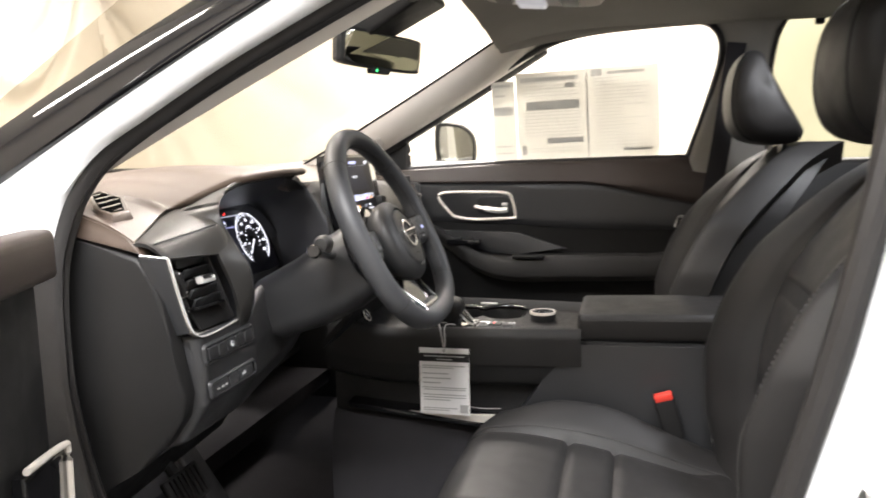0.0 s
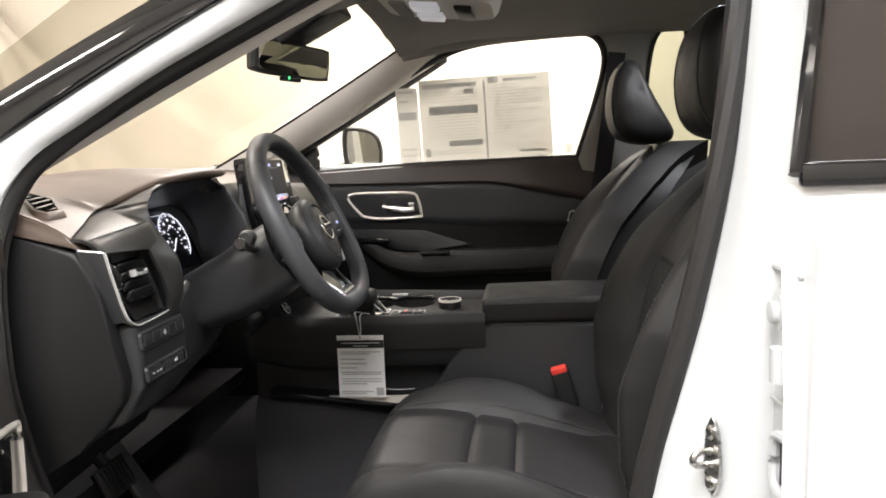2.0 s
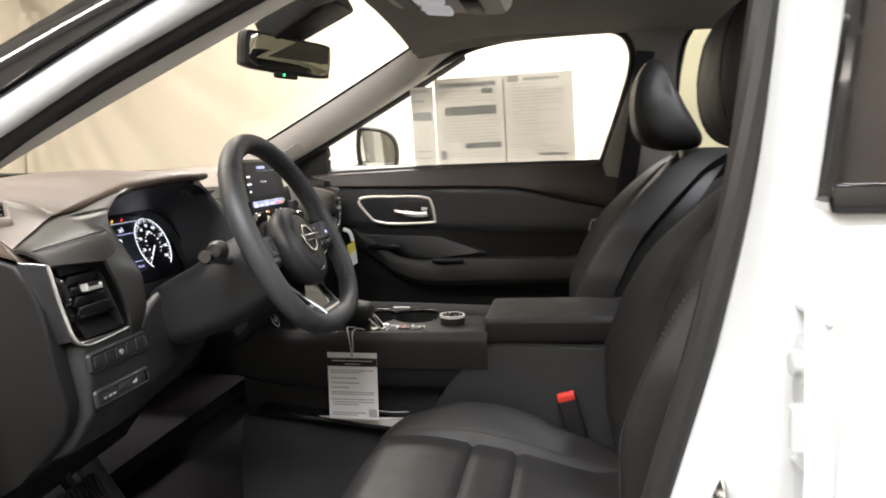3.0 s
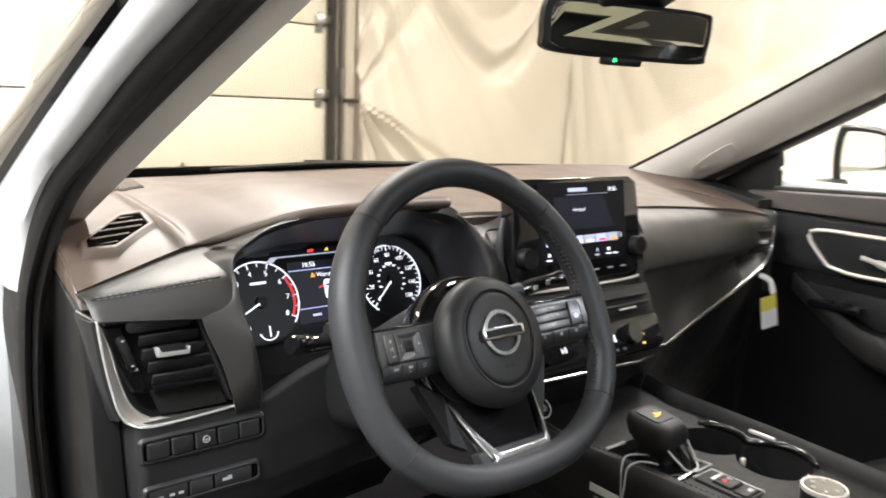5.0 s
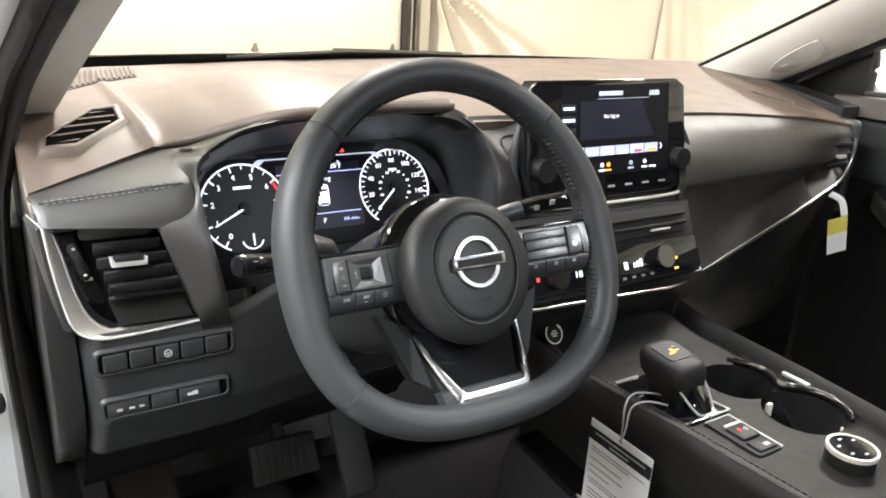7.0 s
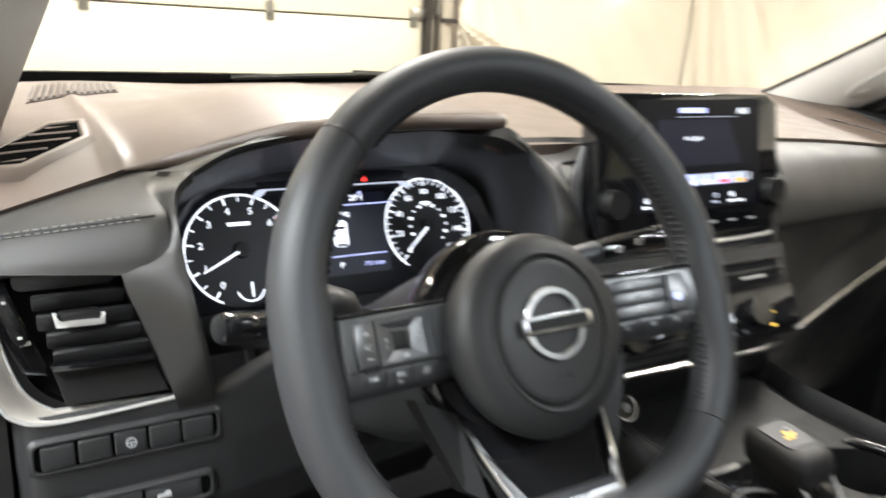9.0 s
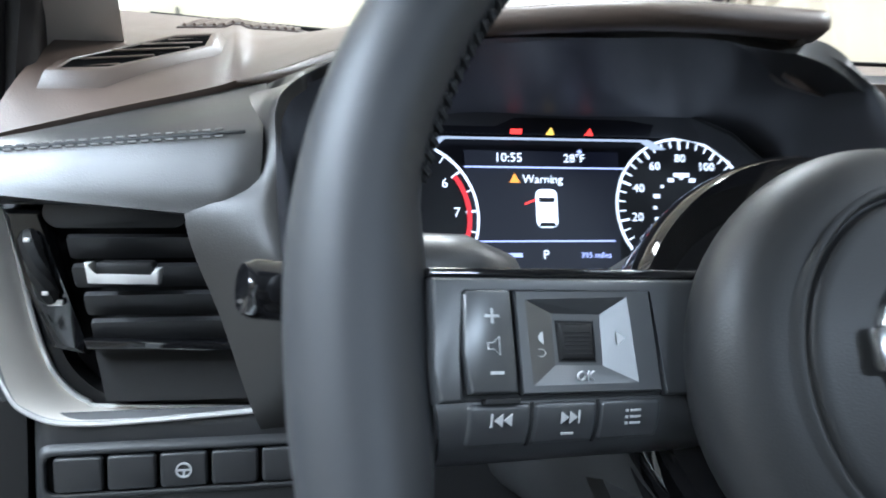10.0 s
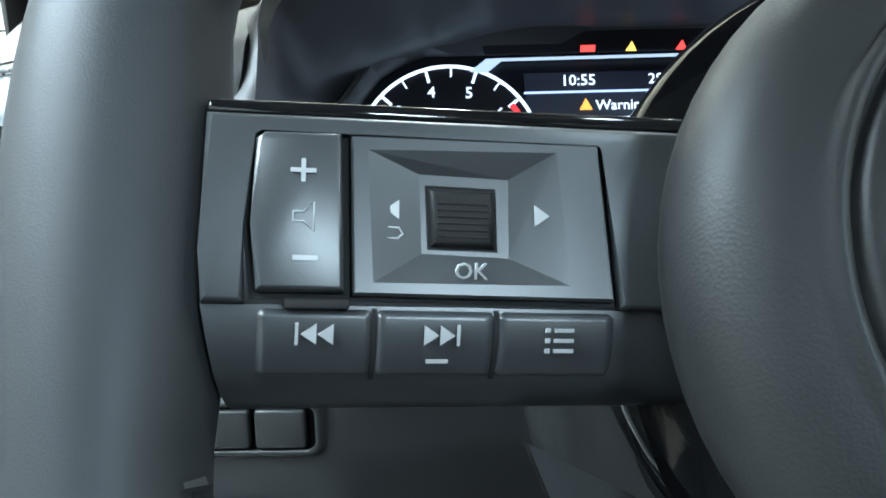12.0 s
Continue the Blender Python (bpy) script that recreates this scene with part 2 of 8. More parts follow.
def curve(pts, n=8, closed=False):
    """Catmull-Rom points through pts."""
    P = [Vector(p) for p in pts]
    k = len(P)
    out = []
    for i in range(k if closed else k - 1):
        a, b, c, d = (P[(i - 1) % k], P[i], P[(i + 1) % k], P[(i + 2) % k]) if closed else (
            P[max(i - 1, 0)], P[i], P[i + 1], P[min(i + 2, k - 1)])
        for j in range(n):
            t = j / n
            out.append(0.5 * ((2 * b) + (c - a) * t + (2 * a - 5 * b + 4 * c - d) * t * t + (3 * b - a - 3 * c + d) * t ** 3))
    if not closed:
        out.append(P[-1])
    return out


def tube(pts, r, seg=10, closed=False, flat=1.0, up=(0, 0, 1)):
    """A round bar along pts; r a number or one per point; flat squeezes it along up."""
    P = [Vector(p) for p in pts]
    n = len(P)
    rings = []
    for i, p in enumerate(P):
        d = (P[(i + 1) % n] - P[i - 1]) if closed else (P[min(i + 1, n - 1)] - P[max(i - 1, 0)])
        d.normalize()
        s = d.cross(Vector(up))
        if s.length < 1e-4:
            s = d.cross(Vector((0, 1, 0.01)))
        s.normalize()
        w = s.cross(d)
        rr = r[i] if isinstance(r, (list, tuple)) else r
        rings.append([p + s * (rr * math.cos(a)) + w * (rr * flat * math.sin(a)) for a in
                      [2 * math.pi * j / seg for j in range(seg)]])
    if closed:
        rings.append(rings[0])
        bm = loft(rings, True, False)
        bmesh.ops.remove_doubles(bm, verts=bm.verts, dist=1e-6)
        return bm
    return loft(rings)


def sheet(f, nu, nv, thick=0.0):
    """A surface f(u, v), u and v from 0 to 1, made solid downwards along its normals."""
    P = [[Vector(f(i / nu, j / nv)) for j in range(nv + 1)] for i in range(nu + 1)]
    verts = [p for row in P for p in row]
    idx = lambda i, j: i * (nv + 1) + j
    faces = [(idx(i, j), idx(i + 1, j), idx(i + 1, j + 1), idx(i, j + 1)) for i in range(nu) for j in range(nv)]
    if thick:
        N = []
        for i in range(nu + 1):
            for j in range(nv + 1):
                a = P[min(i + 1, nu)][j] - P[max(i - 1, 0)][j]
                b = P[i][min(j + 1, nv)] - P[i][max(j - 1, 0)]
                N.append(a.cross(b).normalized())
        k = len(verts)
        verts += [v - n * thick for v, n in zip(verts, N)]
        faces += [tuple(k + q for q in fa[::-1]) for fa in faces]
        rim = [idx(i, 0) for i in range(nu + 1)] + [idx(nu, j) for j in range(1, nv + 1)] + \
              [idx(i, nv) for i in range(nu - 1, -1, -1)] + [idx(0, j) for j in range(nv - 1, 0, -1)]
        for q in range(len(rim)):
            a, b = rim[q], rim[(q + 1) % len(rim)]
            faces.append((b, a, k + a, k + b))
    return raw(verts, faces)


def disc(r0, r1, z, m, seg=48, a0=0.0, a1=360.0, thick=0.0008):
    """A flat ring or part of a ring of small thickness in the plane z of m."""
    n = max(2, int(seg * abs(a1 - a0) / 360))
    A = [radians(a0 + (a1 - a0) * i / n) for i in range(n + 1)]
    verts = []
    for a in A:
        c, s = math.cos(a), math.sin(a)
        verts += [(r0 * c, r0 * s, z), (r1 * c, r1 * s, z), (r1 * c, r1 * s, z + thick), (r0 * c, r0 * s, z + thick)]
    faces = []
    for i in range(n):
        for q in range(4):
            p = (q + 1) % 4
            faces.append((4 * i + q, 4 * (i + 1) + q, 4 * (i + 1) + p, 4 * i + p))
    return raw(verts, faces, m)


def lathe(profile, m=None, seg=40):
    """(radius, height) pairs turned round z."""
    rings = [[(r * math.cos(2 * math.pi * i / seg), r * math.sin(2 * math.pi * i / seg), z) for i in range(seg)]
             for r, z in profile]
    bm = loft(rings)
    if m:
        bmesh.ops.transform(bm, matrix=m, verts=bm.verts)
    return bm


def rrect(w, h, r, n=5, cx=0.0, cy=0.0):
    """Outline of a rectangle with rounded corners."""
    out = []
    for sx, sy, a in ((1, 1, 0), (-1, 1, 90), (-1, -1, 180), (1, -1, 270)):
        for i in range(n + 1):
            t = radians(a + 90 * i / n)
            out.append((cx + sx * (w / 2 - r) + r * math.cos(t), cy + sy * (h / 2 - r) + r * math.sin(t)))
    return out


def words(text, size, m, mat, parent, name="lettering", z=0.0, thick=0.0002, align="CENTER"):
    """Writing with the built-in font as a thin mesh in the plane of m."""
    cu = bpy.data.curves.new("t", "FONT")
    cu.body, cu.size, cu.align_x, cu.align_y, cu.extrude, cu.resolution_u = text, size, align, "CENTER", thick, 2
    ob = bpy.data.objects.new("t", cu)
    me = bpy.data.meshes.new_from_object(ob)
    bpy.data.objects.remove(ob)
    bpy.data.curves.remove(cu)
    bm = bmesh.new()
    bm.from_mesh(me)
    bpy.data.meshes.remove(me)
    bmesh.ops.transform(bm, matrix=m @ Matrix.Translation((0, 0, z)), verts=bm.verts)
    return part(name, bm, mat, parent, smooth=False)


def plane_m(o, ex, ey):
    """Pose with origin o, x along ex, y near ey."""
    o, ex, ey = Vector(o), Vector(ex).normalized(), Vector(ey)
    ey = (ey - ex * ey.dot(ex)).normalized()
    ez = ex.cross(ey)
    return Matrix(((ex.x, ey.x, ez.x, o.x), (ex.y, ey.y, ez.y, o.y), (ex.z, ey.z, ez.z, o.z), (0, 0, 0, 1)))


def interp(x, table):
    """Smooth value at x of a table of (x, value): a cubic through the points."""
    n = len(table)
    if x <= table[0][0]:
        return table[0][1]
    if x >= table[-1][0]:
        return table[-1][1]
    d = [(table[i + 1][1] - table[i][1]) / (table[i + 1][0] - table[i][0]) for i in range(n - 1)]
    for i in range(n - 1):
        (a, va), (b, vb) = table[i], table[i + 1]
        if x <= b:
            m0 = d[i] if i == 0 else (0.0 if d[i - 1] * d[i] <= 0 else 2 * d[i - 1] * d[i] / (d[i - 1] + d[i]))
            m1 = d[i] if i == n - 2 else (0.0 if d[i] * d[i + 1] <= 0 else 2 * d[i] * d[i + 1] / (d[i] + d[i + 1]))
            h, t = b - a, (x - a) / (b - a)
            return (2 * t ** 3 - 3 * t * t + 1) * va + (t ** 3 - 2 * t * t + t) * h * m0 + (3 * t * t - 2 * t ** 3) * vb + (t ** 3 - t * t) * h * m1


def lin(x, table):
    if x <= table[0][0]:
        return table[0][1]
    for (a, va), (b, vb) in zip(table, table[1:]):
        if x <= b:
            return va + (vb - va) * (x - a) / (b - a)
    return table[-1][1]


def stitches(pts, mat, parent, size=0.0009, length=0.005, gap=0.0035, name="stitching"):
    """A seam of short threads along a line, as one mesh."""
    P = [Vector(p) for p in pts]
    L = [0.0]
    for a, b in zip(P, P[1:]):
        L.append(L[-1] + (b - a).length)

    def at(s):
        for i in range(len(P) - 1):
            if s <= L[i + 1] or i == len(P) - 2:
                return P[i].lerp(P[i + 1], (s - L[i]) / max(1e-9, L[i + 1] - L[i]))
    bms = []
    s = 0.0
    while s + length < L[-1]:
        bms.append(tube([at(s), at(s + length)], size, 5))
        s += length + gap
    ob = part(name, join(*bms), mat, parent)
    return ob

# ---- the room round the car ----
def setting(name, bm, mat, label, category, smooth=False):
    return tagged(part(name, bm, mat, None, "", smooth), label, category, "", "structure")


setting("floor", box((-0.2, -1.0, -0.05), (8.4, 10.4, 0.1)), CONCRETE, "smooth grey concrete garage floor", "floor")
setting("ceiling", box((-0.2, -1.0, 3.30), (8.4, 10.4, 0.1)), CEIL, "plain white garage ceiling", "ceiling")
# left and rear walls are out of view; their dark colour lowers the fill
setting("wall_left", box((-4.35, -1.0, 1.65), (0.1, 10.2, 3.2)), WALL_LOW_BOUNCE, "unseen garage wall, grey-brown to cut bounced light", "wall")
setting("wall_right", box((3.95, -1.0, 1.65), (0.1, 10.2, 3.2)), WALL, "cream garage wall behind plastic sheeting", "wall")
setting("wall_back", box((-0.2, -6.15, 1.65), (8.2, 0.1, 3.2)), WALL_LOW_BOUNCE, "unseen rear wall, grey-brown to cut bounced light", "wall")
# front wall with the garage door's opening from x = -3.3 to 1.66, 2.6 m high
setting("wall_front", join(box((2.8, 3.97, 1.65), (2.2, 0.1, 3.2)), box((-3.8, 3.97, 1.65), (1.0, 0.1, 3.2)),
                           box((-0.8, 3.97, 2.93), (5.0, 0.1, 0.64))), WALL, "cream front wall round the garage door", "wall")

gd = thing("garage_door", "closed cream sectional garage door with ribbed panels", "garage door", (-0.8, 3.86, 0), kind="structure")
JOINTS = [0.0, 0.30, 0.755, 1.21, 1.665, 2.12, 2.575]
for a, b in zip(JOINTS, JOINTS[1:]):
    part("door_panel", box((-0.80, 3.83, (a + b) / 2), (4.88, 0.05, b - a - 0.010), 0.006), DOOR_PANEL, gd)
for hx in (-2.94, -2.0, -1.1, -0.2, 0.71, 1.58):
    for z in JOINTS[1:-1]:
        k = box((hx, 3.80, z), (0.045, 0.012, 0.09), 0.003)
        k2 = prism([(-0.022, 0.0), (0.022, 0.0), (0.006, 0.085), (-0.006, 0.085)], 0.02, pose(hx, 3.80, z - 0.01, 90), 0.002)
        part("hinge", join(k, k2), ZINC, gd, "small steel hinge")
for z in (1.25, 1.70):
    part("roller_bracket", box((1.60, 3.795, z), (0.09, 0.05, 0.05), 0.004), STEEL, gd, "steel roller bracket")
part("vent_mark", box((-0.60, 3.803, 1.06), (0.11, 0.004, 0.045), 0.001), INK_L, gd, "faded grey stencil mark")

tr = thing("door_track", "vertical galvanised steel garage door track", "track", (1.70, 3.78, 0), kind="structure")
part("channel", join(box((1.652, 3.76, 1.4), (0.016, 0.10, 2.8), 0.003), box((1.700, 3.745, 1.4), (0.006, 0.03, 2.8), 0.001)), DARK, tr)
part("web", box((1.715, 3.80, 1.4), (0.110, 0.012, 2.8), 0.003), GALV, tr, "dull galvanised track web")
part("angle_post", join(box((1.755, 3.775, 1.4), (0.010, 0.05, 2.8), 0.002), box((1.800, 3.79, 1.4), (0.07, 0.012, 2.8), 0.003)), GALV, tr)
part("latch", box((1.712, 3.765, 1.33), (0.045, 0.04, 0.17), 0.006), ZINC, tr, "dark latch plate")
part("bracket", box((1.80, 3.76, 1.215), (0.11, 0.03, 0.026), 0.004), DARK, tr)


def drape(name, f0, f1, top, seed, depth, along):
    """Hanging plastic sheet with folds that gather and fan out."""
    a, b = Vector(f0), Vector(f1)
    nrm = Vector((-(b - a).y, (b - a).x, 0)).normalized()

    def f(u, v):
        p = a.lerp(b, u)
        z = top * (1 - v)
        s = u * along
        near = math.exp(-s / 0.5) + 0.25
        fan = math.atan2(s + 0.12, max(0.05, 2.5 - z)) * 4.2
        w = noise.noise((s * 0.7 - z * 0.35 + seed, z * 0.5, seed)) * 1.1 + near * (0.8 * noise.noise((fan * 1.3, seed, z * 0.2)) + 0.38 * noise.noise((fan * 3.1, seed + 9, z * 0.3))) \
            + 0.10 * noise.noise((s * 2.2 - 1.2 * z, z * 1.5, seed + 2))
        if along < 3:
            # folds that fan out from the tie beside the track, and a swag beyond them
            r, ang = math.hypot(s + 0.04, 1.24 - z), math.atan2(s + 0.04, 1.24 - z)
            ease = min(1.0, r / 0.25) * math.exp(-r * 0.45)
            w += ease * sum(h * math.exp(-((ang - a0) / g) ** 2) for a0, g, h in ((0.26, 0.06, 0.45), (0.46, 0.05, 0.75), (0.60, 0.05, -0.45), (0.80, 0.07, 0.70), (0.96, 0.06, -0.40), (1.06, 0.05, 0.50), (2.45, 0.10, 0.45), (2.70, 0.07, -0.30), (2.90, 0.06, 0.45)))
            for lift, g, h in ((0.0, 0.09, 0.55), (0.16, 0.07, -0.35), (0.34, 0.10, 0.45)):
                w += h * math.exp(-((z - 1.46 - lift - 1.8 * (s - 1.11) ** 2) / g) ** 2)
        return p + nrm * (w * depth) + Vector((0, 0, z))
    return sheet(f, int(along * (110 if along < 3 else 34)), 130 if along < 3 else 60)


setting("plastic_curtain", drape("c", (1.86, 3.70, 0), (3.88, 3.62, 0), 3.2, 3.0, 0.13, 2.2), PLASTIC_SHEET,
        "wrinkled cream plastic sheeting hung as a curtain", "curtain", True)
setting("plastic_curtain_side", drape("c", (3.70, 3.6, 0), (3.66, -5.6, 0), 3.2, 11.0, 0.10, 9.2), PLASTIC_SHEET,
        "wrinkled cream plastic sheeting along the wall", "curtain", True)
for lx, ly, watts, tint in LAMPS:
    lt = thing("ceiling_light", "long white fluorescent ceiling light", "ceiling light", (lx, ly, 3.25), "garage ceiling lights")
    part("housing", box((lx, ly, 3.20), (0.34, 1.54, 0.08), 0.01), CEIL, lt)
    part("diffuser", box((lx, ly, 3.14), (0.30, 1.50, 0.03), 0.008), LAMP_G, lt, "glowing white diffuser")

# ---- car body round the cabin ----
CX = -0.03      # middle line of the car


def curved(a, b, c, t):
    """Point at t on the arc through a, b and c."""
    a, b, c = Vector(a), Vector(b), Vector(c)
    u = (b.y - a.y) / (c.y - a.y)
    return a * ((t - u) * (t - 1) / u) + b * (t * (t - 1) / (u * (u - 1))) + c * (t * (t - u) / (1 - u))


def band(lines, mat, name, label, n=18, kind="structure", cat="car body"):
    """A closed bar whose corners follow arcs given by foot, middle and top."""
    rings = [[curved(*l, i / n) for l in lines] for i in range(n + 1)]
    return tagged(part(name, loft(rings), mat, angle=40), label, cat, "", kind)


def off(l, dx, dy, dz):
    return tuple((p[0] + dx, p[1] + dy, p[2] + dz) for p in l)


def between(l, m, t):
    return tuple(tuple(a + (b - a) * t for a, b in zip(p, q)) for p, q in zip(l, m))


# driver side pillar: corner arcs from the foot to the roof
A_TRIM = ((-0.662, 0.47, 1.008), (-0.607, 0.125, 1.196), (-0.548, -0.22, 1.372))
A_SEAL = ((-0.706, 0.40, 1.040), (-0.626, 0.125, 1.213), (-0.570, -0.22, 1.382))
A_BLACK = ((-0.750, 0.47, 1.032), (-0.687, 0.125, 1.246), (-0.615, -0.22, 1.432))
A_OUT = ((-0.745, 0.47, 1.100), (-0.672, 0.125, 1.306), (-0.590, -0.22, 1.480))
band([A_TRIM, between(A_TRIM, A_SEAL, 0.5), A_SEAL, off(A_SEAL, 0.0, 0.02, 0.03), off(A_TRIM, -0.018, 0.03, 0.022)], GREY_TRIM, "pillar_trim", "grey cloth-covered windscreen pillar trim")
# inner and outer edge of the seal, from the sill up the hinge pillar and on to the roof
SEAL_IN = [(-0.690, -0.02, 0.405), (-0.690, 0.15, 0.435), (-0.693, 0.265, 0.54), (-0.700, 0.318, 0.68), (-0.706, 0.342, 0.80), (-0.708, 0.346, 0.88), (-0.705, 0.347, 0.935), (-0.700, 0.344, 0.980), (-0.692, 0.337, 1.018), (-0.683, 0.326, 1.055), (-0.672, 0.306, 1.092),
           (-0.659, 0.268, 1.127), (-0.645, 0.212, 1.163), (-0.630, 0.150, 1.200), (-0.612, 0.060, 1.248), (-0.591, -0.070, 1.312), (-0.570, -0.220, 1.382)]
SEAL_OUT = [(-0.718, 0.0, 0.395), (-0.718, 0.16, 0.425), (-0.720, 0.280, 0.535), (-0.722, 0.328, 0.68), (-0.727, 0.346, 0.80), (-0.729, 0.347, 0.88), (-0.729, 0.346, 0.935), (-0.726, 0.342, 0.988), (-0.719, 0.332, 1.032), (-0.712, 0.315, 1.070), (-0.701, 0.280, 1.113),
            (-0.688, 0.222, 1.151), (-0.679, 0.180, 1.178), (-0.668, 0.122, 1.213), (-0.650, 0.040, 1.258), (-0.627, -0.085, 1.325), (-0.600, -0.220, 1.398)]


def opening_seal(inner, outer):
    """Two-lobed rubber between its edges, bulging towards the middle of the door opening."""
    a, b = curve(inner, 5), curve(outer, 5)
    rings = []
    for k in range(len(a)):
        t = a[min(k + 1, len(a) - 1)] - a[max(k - 1, 0)]
        n = t.cross(b[k] - a[k]).normalized()
        if n.dot(Vector((-0.70, -0.15, 0.85)) - a[k]) < 0:
            n = -n
        deep = 0.024 + 0.040 * min(1.0, max(0.0, (1.10 - a[k].z) / 0.15))
        rings.append([a[k].lerp(b[k], u) + n * h for u, h in ((0.0, 0.0), (0.10, 0.006), (0.28, 0.009), (0.42, 0.006), (0.50, 0.002), (0.60, 0.008), (0.80, 0.010), (0.94, 0.006), (1.0, 0.0), (1.0, -deep), (0.0, -deep))])
    return loft(rings)


tagged(part("door_seal", opening_seal(SEAL_IN, SEAL_OUT), RUBBER, angle=50), "black rubber door opening seal", "door seal", "", "structure")
white = curve(SEAL_OUT[7:], 5)
rings = []
for k, p in enumerate(white):
    e = Vector(curved(*A_BLACK, lin(k / (len(white) - 1), [(0, 0.0), (0.11, 0.06), (0.22, 0.13), (0.33, 0.22), (0.44, 0.33), (0.56, 0.40), (0.67, 0.50), (0.78, 0.62), (0.89, 0.80), (1, 1.0)])))
    rings.append([p + Vector((0, 0.004, 0.002)), p.lerp(e, 0.12) + Vector((-0.004, -0.003, -0.001)), p.lerp(e, 0.40) + Vector((-0.008, -0.006, -0.003)), p.lerp(e, 0.75) + Vector((-0.006, -0.005, -0.001)), e, e + Vector((0.02, 0.02, 0.02)), p + Vector((0.01, 0.03, 0.03))])
tagged(part("windscreen_pillar", loft(rings), PAINT, angle=50), "white painted windscreen pillar", "car body", "", "structure")
band([A_BLACK, off(between(A_BLACK, A_OUT, 0.10), -0.007, -0.003, 0.0), off(between(A_BLACK, A_OUT, 0.40), -0.012, -0.004, 0.0), off(between(A_BLACK, A_OUT, 0.75), -0.008, -0.002, 0.0), A_OUT,
      off(A_OUT, 0.03, 0.02, -0.01), off(A_BLACK, 0.02, 0.02, 0.02)], PIANO, "pillar_moulding", "glossy black outer windscreen pillar moulding")


# passenger side pillar
R_WS = ((0.566, 0.60, 1.062), (0.604, 0.262, 1.254), (0.648, -0.10, 1.478))
R_WN = ((0.662, 0.49, 1.040), (0.704, 0.28, 1.160), (0.752, -0.10, 1.386))
band([R_WS, off(between(R_WS, R_WN, 0.15), -0.009, -0.008, 0.002), off(between(R_WS, R_WN, 0.4), -0.017, -0.014, 0.002), off(between(R_WS, R_WN, 0.7), -0.016, -0.013, -0.001), off(between(R_WS, R_WN, 0.9), -0.008, -0.007, -0.002), R_WN, off(R_WN, 0.05, 0.03, 0.02), off(R_WS, 0.06, 0.02, -0.005)], GREY_TRIM,
     "pillar_trim", "grey cloth-covered windscreen pillar trim")
band([off(R_WS, -0.004, 0.0, 0.003), off(R_WS, 0.001, -0.003, -0.001), off(R_WS, 0.003, 0.002, -0.001), off(R_WS, -0.001, 0.004, 0.003)], RUBBER, "windscreen_edge", "thin black windscreen glass edge")
band([R_WN, off(R_WN, 0.004, -0.004, -0.006), off(R_WN, 0.014, -0.003, -0.013), off(R_WN, 0.04, 0.0, -0.012), off(R_WN, 0.04, 0.01, 0.01)], RUBBER, "door_seal", "black rubber door opening seal")
lb = thing("airbag_label", "small grey plate on the pillar trim", "label plate", (0.655, 0.398, 1.126))
LBM = plane_m(Vector(curved(*between(R_WS, R_WN, 0.62), 0.17)) + Vector((-0.0180, -0.0150, -0.001)), Vector(curved(*R_WS, 0.45)) - Vector(curved(*R_WS, 0.15)), Vector(R_WS[1]) - Vector(R_WN[1]))
part("plate", prism([(p.x, p.y) for p in curve([(-0.050, -0.012, 0), (-0.020, -0.026, 0), (0.046, -0.022, 0), (0.055, 0.004, 0), (0.050, 0.018, 0), (-0.010, 0.014, 0), (-0.048, 0.002, 0)], 4, True)], 0.003, LBM, 0.001), LABEL, lb)
part("emboss", box((-0.025, -0.006, 0.0032), (0.014, 0.004, 0.001), 0.0004, m=LBM), GREY_TRIM, lb)

ws = sheet(lambda u, v: (CX + (u - 0.5) * 2 * (0.655 + 0.03 * v), (0.81 - 0.17 * abs(2 * u - 1) ** 2.4) * (1 - v) + v * (-0.04 - 0.05 * abs(2 * u - 1) ** 2),
                         1.055 * (1 - v) + 1.475 * v), 24, 10, 0.004)
w = tagged(part("windscreen", ws, GLASS_W), "clear laminated windscreen glass", "windscreen", "", "structure")
w.visible_shadow = False


tagged(part("windscreen_border", sheet(lambda u, v: (CX + (u - 0.5) * 1.28, 0.803 - 0.17 * abs(2 * u - 1) ** 2.4 - 0.028 * v, 1.050 + 0.024 * v + 0.012 * (1 - u) ** 3), 40, 3, 0.002), DARK), "black printed lower windscreen border", "windscreen", "", "structure")


# door frame hoop of the passenger side: belt, rear pillar and roof rail
def hoop(pts, r, mat, name, label, flat=1.0):
    return tagged(part(name, tube(curve(pts, 8), r, 10, False, flat), mat), label, "car body", "", "structure")




def roof_z(x, y):
    q = (x - CX) / 0.66
    return 1.475 - 0.055 * q * q - 0.05 * max(0, (y + 0.25) / 0.3) ** 2 * (1 if y > -0.25 else 0)


tagged(part("headliner", sheet(lambda u, v: (CX + (u - 0.5) * 1.26, 0.02 - 2.3 * v, roof_z(CX + (u - 0.5) * 1.26, 0.02 - 2.3 * v)), 20, 24, -0.012),
            LINER), "grey woven cloth headliner over the cabin", "headliner", "", "structure")
tagged(part("roof_panel", sheet(lambda u, v: (CX + (u - 0.5) * 1.30, 0.06 - 2.45 * v, 1.56 - 0.07 * (2 * u - 1) ** 2 - 0.06 * (1 - v) ** 6), 16, 16, 0.02),
            PAINT), "white painted car roof panel", "roof", "", "structure")
